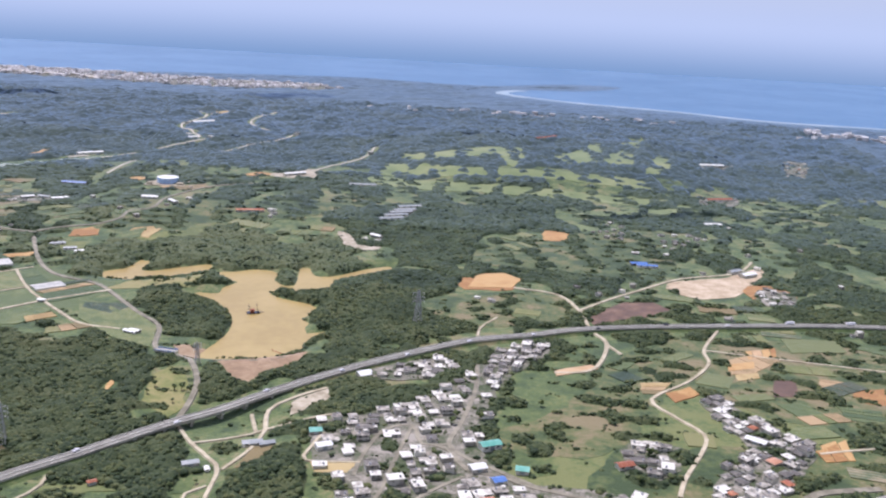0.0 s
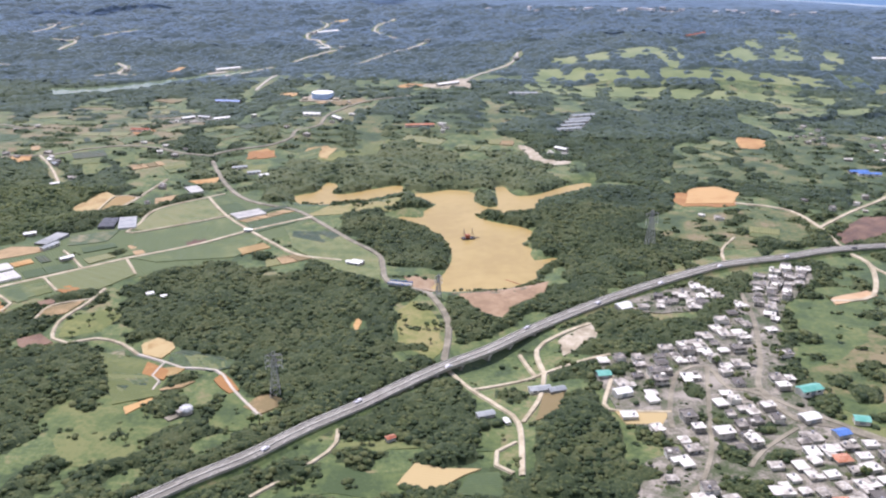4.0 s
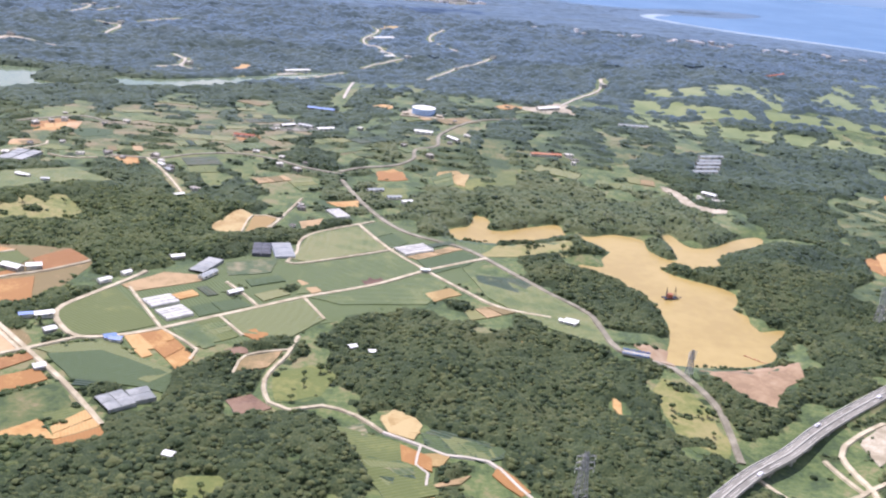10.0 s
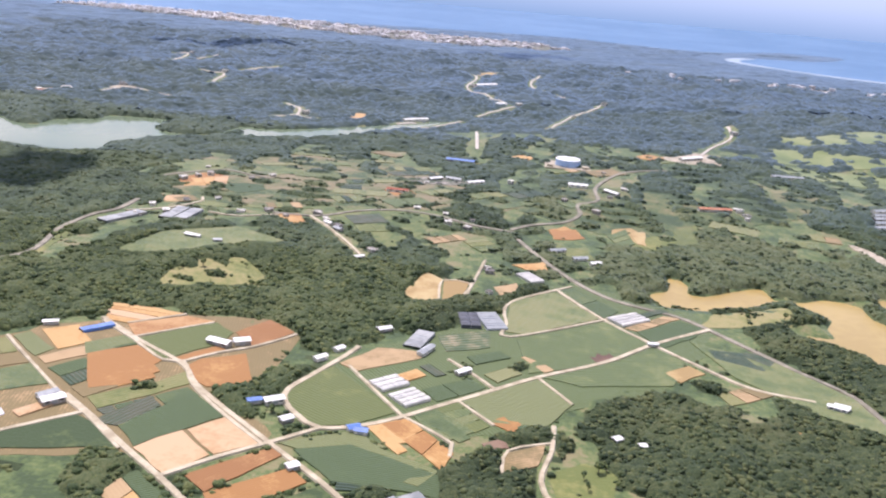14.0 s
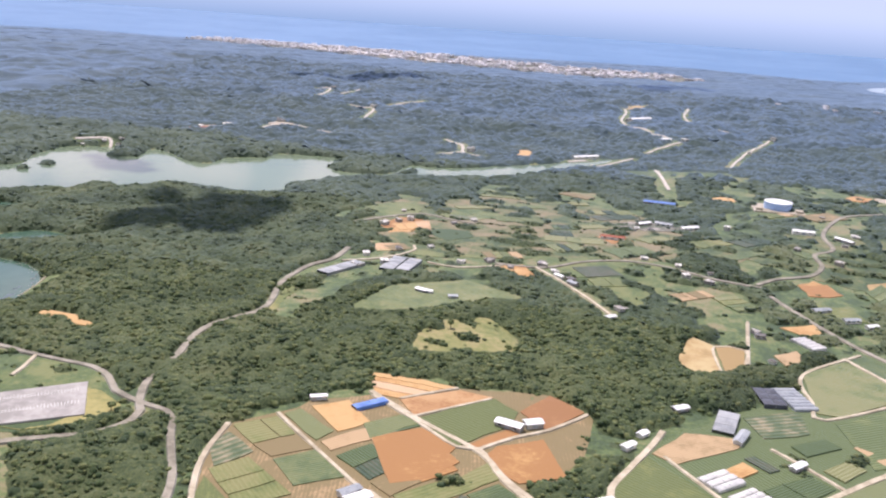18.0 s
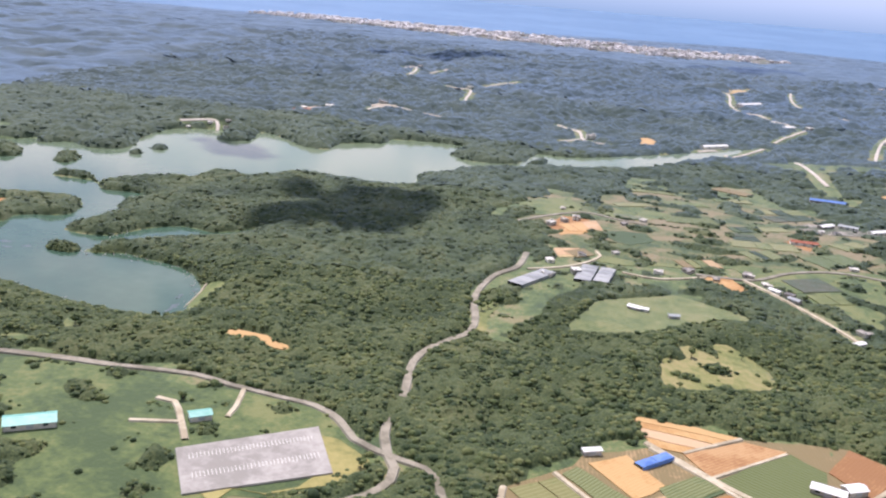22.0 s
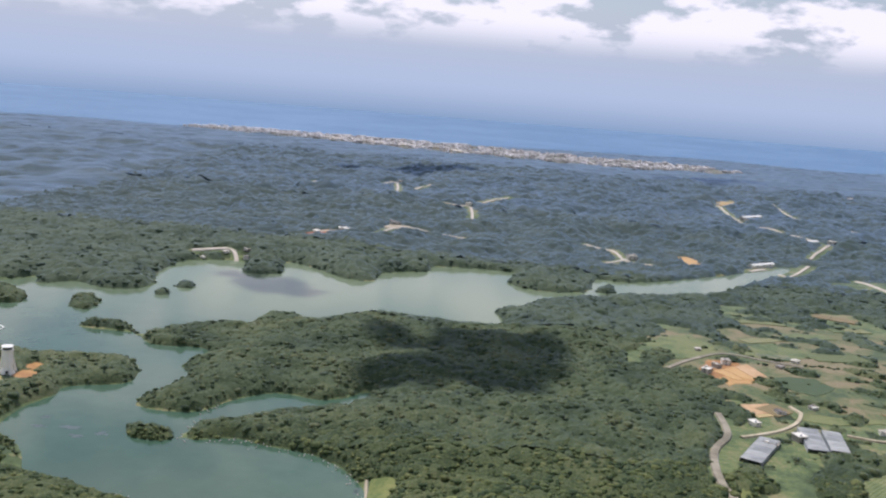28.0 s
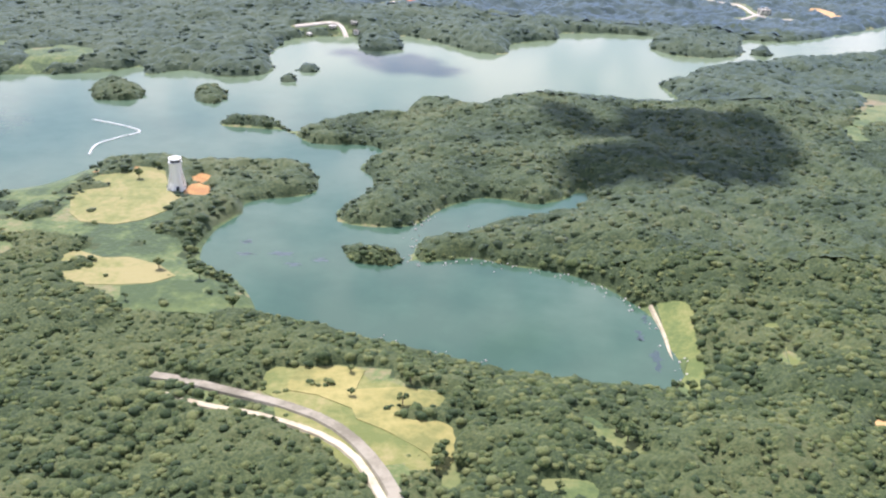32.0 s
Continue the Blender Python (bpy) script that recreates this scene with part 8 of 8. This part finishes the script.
cowl = hull("cowling", [(-120, 380), (0, 425), (160, 438), (300, 438), (420, 434), (520, 420), (600, 392), (667, 350)], "cowl", plane, label="olive-grey cowling with seams")
hull("exhaust_boot", [(667, 347), (700, 325), (740, 265), (770, 215), (788, 170), (796, 140)], "cowl_dark", plane, label="dark rear lip of the cowling")
hull("exhaust_pipe", [(640, 118), (720, 118), (800, 112), (860, 95), (905, 62), (928, 15)], "cowl_dark", plane, centre=-75, half=1.1, label="dark rounded exhaust fairing")
wing = [(-3.4, -1.5, 2.35), (0.9, -1.5, 2.35), (0.9, 7.8, 2.75), (-3.0, 7.8, 2.75)]
part("wing", mesh_of("wing", wing + [(x, y, z + 0.4) for x, y, z in wing], [(3, 2, 1, 0), (4, 5, 6, 7), (0, 1, 5, 4), (1, 2, 6, 5), (2, 3, 7, 6), (3, 0, 4, 7)], MAT["cowl"]), plane, label="grey underside of the high wing")
for u in (150, 470):
    r = 438 if u < 300 else 427
    hull("seam", [(u, r + 1.5), (u + 3, r + 1.5)], "grime", cowl)


def on_cowl(u, v):
    """The point of the cowling's near side seen at (u, v)."""
    r = float(np.interp(u, [300, 420, 520, 600, 667], [438, 434, 420, 392, 350]))
    s = (v + 150) / r
    d = 6.0
    for _ in range(5):
        d = 6.0 - 1.25 * math.sqrt(max(0.02, 1 - (s * d / 6.0) ** 2)) - 0.03
    return side(u, v, d)


shaft = [(398, 1), (435, -31), (476, 7), (517, 44), (558, 81), (598, 118)], [(572, 155), (528, 117), (485, 78), (441, 40)]
outline = shaft[0] + [(617, 105), (622, 183), (550, 187)] + shaft[1]
part("arrow", mesh_of("arrow", [on_cowl(*p) for p in outline], [(0, 1, 2, 12), (12, 2, 3, 11), (11, 3, 4, 10), (10, 4, 5, 9), (9, 5, 6, 7, 8)], MAT["arrow_red"]), cowl, label="red arrow marking")
for letter, u, v in (("W", 447, 22), ("A", 481, 60), ("L", 513, 91), ("K", 545, 117)):
    cu = bpy.data.curves.new("letter", "FONT")
    cu.body, cu.size, cu.align_x, cu.align_y, cu.extrude = letter, 0.15, "CENTER", "CENTER", 0.002
    cu.materials.append(MAT["letter_white"])
    p, up, rt = on_cowl(u, v), on_cowl(u - 7, v - 6), on_cowl(u + 6, v - 7)
    ex = (rt - p).normalized()
    ez = ex.cross(up - p).normalized()
    ey = ez.cross(ex)
    m = Matrix((ex, ey, ez)).transposed().to_4x4()
    part("letter", cu, cowl, Matrix.Translation(p + ez * 0.012) @ m, "white painted letter")
for u, v in ((262, 230), (607, 240), (630, 229)):
    rod("vent_pipe", (u, v, 5.6), (u - 4, v + 8, 5.55), 0.02, 0.02, "grime", cowl, 8)

leg = rod("gear_leg", (282, 170, 6.0), (265, 668, 6.0), 0.235, 0.185, "strut", plane, 28, "pale grey main gear leg")
rod("collar", (266, 650, 6.0), (263, 690, 6.0), 0.215, 0.215, "strut", leg, 28)
rod("lower_leg", (263, 690, 6.0), (262, 775, 6.0), 0.25, 0.22, "grime", leg, 24)
rod("piston", (262, 770, 6.0), (258, 1010, 6.0), 0.16, 0.16, "rubber", leg, 20)
for v in (575, 600, 630):
    rod("band", (268, v, 6.0), (268, v + 7, 6.0), 0.212, 0.212, "strut", leg, 28)
plate("brace", [(122, 178), (150, 172), (262, 520), (240, 535), (128, 262)], 5.7, 0.12, "strut", plane, "pale triangular brace plate")
plate("gear_door", [(-160, 215), (0, 225), (128, 176), (120, 300), (165, 400), (120, 420), (-160, 440)], 5.9, 0.06, "cowl", plane, "olive-grey gear door")
door = plate("rear_door", [(368, 386), (392, 294), (500, 276), (497, 345), (488, 374)], 6.5, 0.12, "cowl_dark", plane, "dark rear gear door")
plate("door_edge", [(488, 374), (497, 345), (500, 276), (491, 278), (486, 345), (478, 376)], 6.45, 0.02, "arrow_red", door)
rod("side_strut", (150, 400, 5.8), (140, 560, 5.8), 0.045, 0.045, "strut", plane, 12)
rod("side_strut", (185, 470, 5.9), (205, 560, 5.9), 0.09, 0.07, "grime", plane, 14)
rod("drag_link", (140, 565, 5.9), (235, 650, 6.0), 0.09, 0.12, "grime", plane, 14)
rod("lock_rod", (388, 300, 5.9), (340, 420, 5.85), 0.035, 0.035, "strut", plane, 10)
rod("actuator", (330, 300, 5.9), (355, 380, 5.9), 0.08, 0.06, "grime", plane, 12)
block = plate("valve_block", [(322, 600), (346, 596), (384, 618), (386, 690), (352, 700), (322, 690)], 5.6, 0.2, "grime", plane, "valve block with pale pipes")
for k in range(5):
    rod("pipe", (318, 622 + 15 * k, 5.55), (366, 632 + 15 * k, 5.55), 0.018, 0.018, "strut", block, 8)
for pts in ([(245, 282, 5.7), (246, 330, 5.65), (270, 365, 5.6), (345, 377, 5.6)], [(372, 296, 5.7), (352, 380, 5.65), (338, 460, 5.65), (324, 540, 5.65), (340, 575, 5.6), (396, 592, 5.55), (398, 640, 5.5), (376, 670, 5.5), (380, 690, 5.5)], [(380, 640, 5.5), (408, 690, 5.5), (402, 740, 5.5), (360, 742, 5.55), (330, 720, 5.6)], [(300, 640, 5.6), (280, 700, 5.6), (300, 740, 5.55), (280, 800, 5.6), (300, 882, 5.6), (296, 960, 5.6)], [(330, 690, 5.6), (345, 740, 5.55), (300, 790, 5.55), (285, 840, 5.6), (330, 870, 5.55), (335, 960, 5.6)], [(345, 690, 5.6), (362, 780, 5.55), (345, 830, 5.55), (360, 882, 5.6), (350, 960, 5.6)], [(290, 620, 5.6), (330, 600, 5.55), (320, 690, 5.55), (340, 760, 5.5), (300, 850, 5.55), (320, 930, 5.6)], [(128, 190, 5.65), (128, 280, 5.65), (150, 350, 5.6), (185, 410, 5.6)], [(185, 328, 5.6), (215, 330, 5.6), (245, 335, 5.6)]):
    hose("hose", pts, 0.02, "rubber", plane)
tyre = part("tyre", mesh_of("tyre", [side(95, 965, 5.6) + Vector((0.48 * (1 - 0.12 * (s > 1 or s < -1)) * math.cos(2 * math.pi * i / 40), s * 0.09, 0.48 * (1 - 0.14 * (s > 1 or s < -1)) * math.sin(2 * math.pi * i / 40))) for s in (-1.6, -1, 1, 1.6) for i in range(40)], [(k * 40 + i, k * 40 + (i + 1) % 40, (k + 1) * 40 + (i + 1) % 40, (k + 1) * 40 + i) for k in range(3) for i in range(40)] + [tuple(range(39, -1, -1)), tuple(range(120, 160))], MAT["rubber"], True), plane, label="black rubber tyre")
# ---- trees ----
COARSE = crown_kinds(12, 1, 6)
town_gap = lambda x, y: (gap(x, y, COAST_LINE) > 90) & ~inside(x, y, SEA_POLY) & ~inside(x, y, belt)
COVER = blur((TREES > 0.45).astype(float), 2)
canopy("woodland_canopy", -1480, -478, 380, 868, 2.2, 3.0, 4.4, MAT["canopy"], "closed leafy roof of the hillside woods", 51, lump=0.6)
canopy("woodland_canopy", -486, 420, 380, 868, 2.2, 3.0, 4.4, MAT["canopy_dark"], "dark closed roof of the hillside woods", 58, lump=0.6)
# from here each roof further off has more haze painted into its colour
canopy("woodland_canopy", -1480, 860, 852, 1124, 2.3, 3.1, 4.4, MAT["canopy_faint_haze"], "closed leafy roof of the woods round the reservoir", 52, lump=0.7)
canopy("woodland_canopy", -1490, 870, 1110, 1424, 3.2, 3.2, 5.6, MAT["canopy_light_haze"], "closed leafy roof of the woods behind the reservoir", 59, lump=0.8)
# these roofs carry the air's blue haze in their base colour
canopy("distant_canopy", -1500, 880, 1404, 1832, 4.4, 3.0, 8.0, MAT["canopy_mid_haze"], "green forest roof beyond the reservoir and fields", 57, lump=0.8)
canopy("far_canopy", -1544, 912, 1812, 2596, 6.5, 2.8, 11.0, MAT["leaf_far_haze"], "forest roof towards the coast with blue haze in its colour", 53, lump=0.8)
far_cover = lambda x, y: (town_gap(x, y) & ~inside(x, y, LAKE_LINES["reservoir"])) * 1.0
canopy("far_canopy", -4200, 2600, 2540, 3700, 13.0, 2.4, 22.0, MAT["leaf_far_haze"], "forest roof on the low hills by the coast with blue haze in its colour", 54, far_cover)
canopy("far_canopy", -4200, -1468, 800, 2590, 12.0, 2.4, 20.0, MAT["leaf_far_haze"], "forest roof beyond the reservoir with blue haze in its colour", 55, far_cover)
canopy("far_canopy", 880, 2600, 800, 2590, 12.0, 2.4, 20.0, MAT["leaf_far_haze"], "forest roof inland of the coast with blue haze in its colour", 56, far_cover)
# taller trees standing out of the roof, hedges and groves
FINE = crown_kinds(10, 2, 16)
tallest = lambda share: lambda x, y: np.where(canopy_edge(x, y) > 0.7, share, 1.0)
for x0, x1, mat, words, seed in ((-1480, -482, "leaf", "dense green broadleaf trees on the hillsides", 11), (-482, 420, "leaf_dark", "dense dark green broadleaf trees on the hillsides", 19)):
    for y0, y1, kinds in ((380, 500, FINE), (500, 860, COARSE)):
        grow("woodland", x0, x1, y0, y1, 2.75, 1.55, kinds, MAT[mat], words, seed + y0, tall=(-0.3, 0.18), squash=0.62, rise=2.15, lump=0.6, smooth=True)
# crowns share the haze-tinted colours of the roofs they stand in
grow("woodland", -1480, 700, 860, 1110, 3.7, 1.9, COARSE, MAT["canopy_faint_haze"], "dense green trees round the reservoir and fields", 12, tall=(-0.35, 0.12), squash=0.55, rise=2.2, lump=0.7, smooth=True, keep=tallest(0.75))
grow("woodland", -1480, 700, 1110, 1424, 5.0, 2.4, COARSE, MAT["canopy_light_haze"], "dense green trees behind the reservoir and fields", 13, tall=(-0.4, 0.05), squash=0.5, rise=2.3, lump=0.8, smooth=True, keep=tallest(0.5))
grow("woodland", -1480, 420, -150, 384, 9.0, 5.0, COARSE, MAT["leaf"], "green groves and scrub under the flight path", 17, tall=(0.3, 0.85))

# single trees in the meadows and between the houses
tree_rng = random.Random(77)


def crown_mesh(seed):
    rs = np.random.RandomState(seed)
    bm = bmesh.new()
    for k in range(9):
        a, r = rs.uniform(0, 6.283), 1.25 * math.sqrt(rs.rand())
        s = rs.uniform(0.55, 1.0)
        bmesh.ops.create_icosphere(bm, subdivisions=2, radius=s, matrix=Matrix.Translation((math.cos(a) * r, math.sin(a) * r, 2.6 + rs.uniform(-0.5, 0.9) * (1.4 - r * 0.6))) @ Matrix.Diagonal((1, 1, 0.75, 1)))
    for v in bm.verts:
        v.co += Vector(noise.noise_vector(v.co * 2.2 + Vector((seed, 0, 0)))) * 0.3
    me = bpy.data.meshes.new("crown")
    bm.to_mesh(me)
    bm.free()
    me.materials.append(MAT["leaf"])
    return me


trunk_me = mesh_of("trunk", *boxes(drum(0.2, 0.13, -0.8, 2.0, 8), bar((0, 0, 1.5), (0.8, 0.2, 2.6), 0.12), bar((0, 0, 1.3), (-0.7, 0.4, 2.5), 0.12), bar((0, 0, 1.7), (0.1, -0.8, 2.7), 0.1)), MAT["bark"])
crown_mes = [crown_mesh(s) for s in range(5)]
spots = [(poly, 5) for kind, poly in CLEARINGS if kind in ("scrub", "lime", "grass", "yellow", "straw")] + [(poly, count // 3) for count, poly in TOWNS]
for poly, n in spots:
    p = np.array(poly, float)
    if p[:, 1].mean() > 950:
        continue
    for _ in range(n):
        x, y = tree_rng.uniform(p[:, 0].min(), p[:, 0].max()), tree_rng.uniform(p[:, 1].min(), p[:, 1].max())
        s = tree_rng.uniform(0.7, 1.5)
        if not inside(np.array([x]), np.array([y]), poly)[0] or sample(TREES, np.array([x]), np.array([y]))[0] == 0.0 or any((x - q[0]) ** 2 + (y - q[1]) ** 2 < (q[2] + 1) ** 2 for q in BUILT):
            continue
        tree = tagged(new("tree"), "round-crowned green tree standing alone on open ground", "tree", group="single trees")
        tree.matrix_basis = pose(x, y, ground_z(x, y), 0, 0, tree_rng.uniform(0, 360)) @ Matrix.Scale(s, 4)
        part("trunk", trunk_me, tree)
        part("crown", tree_rng.choice(crown_mes), tree)
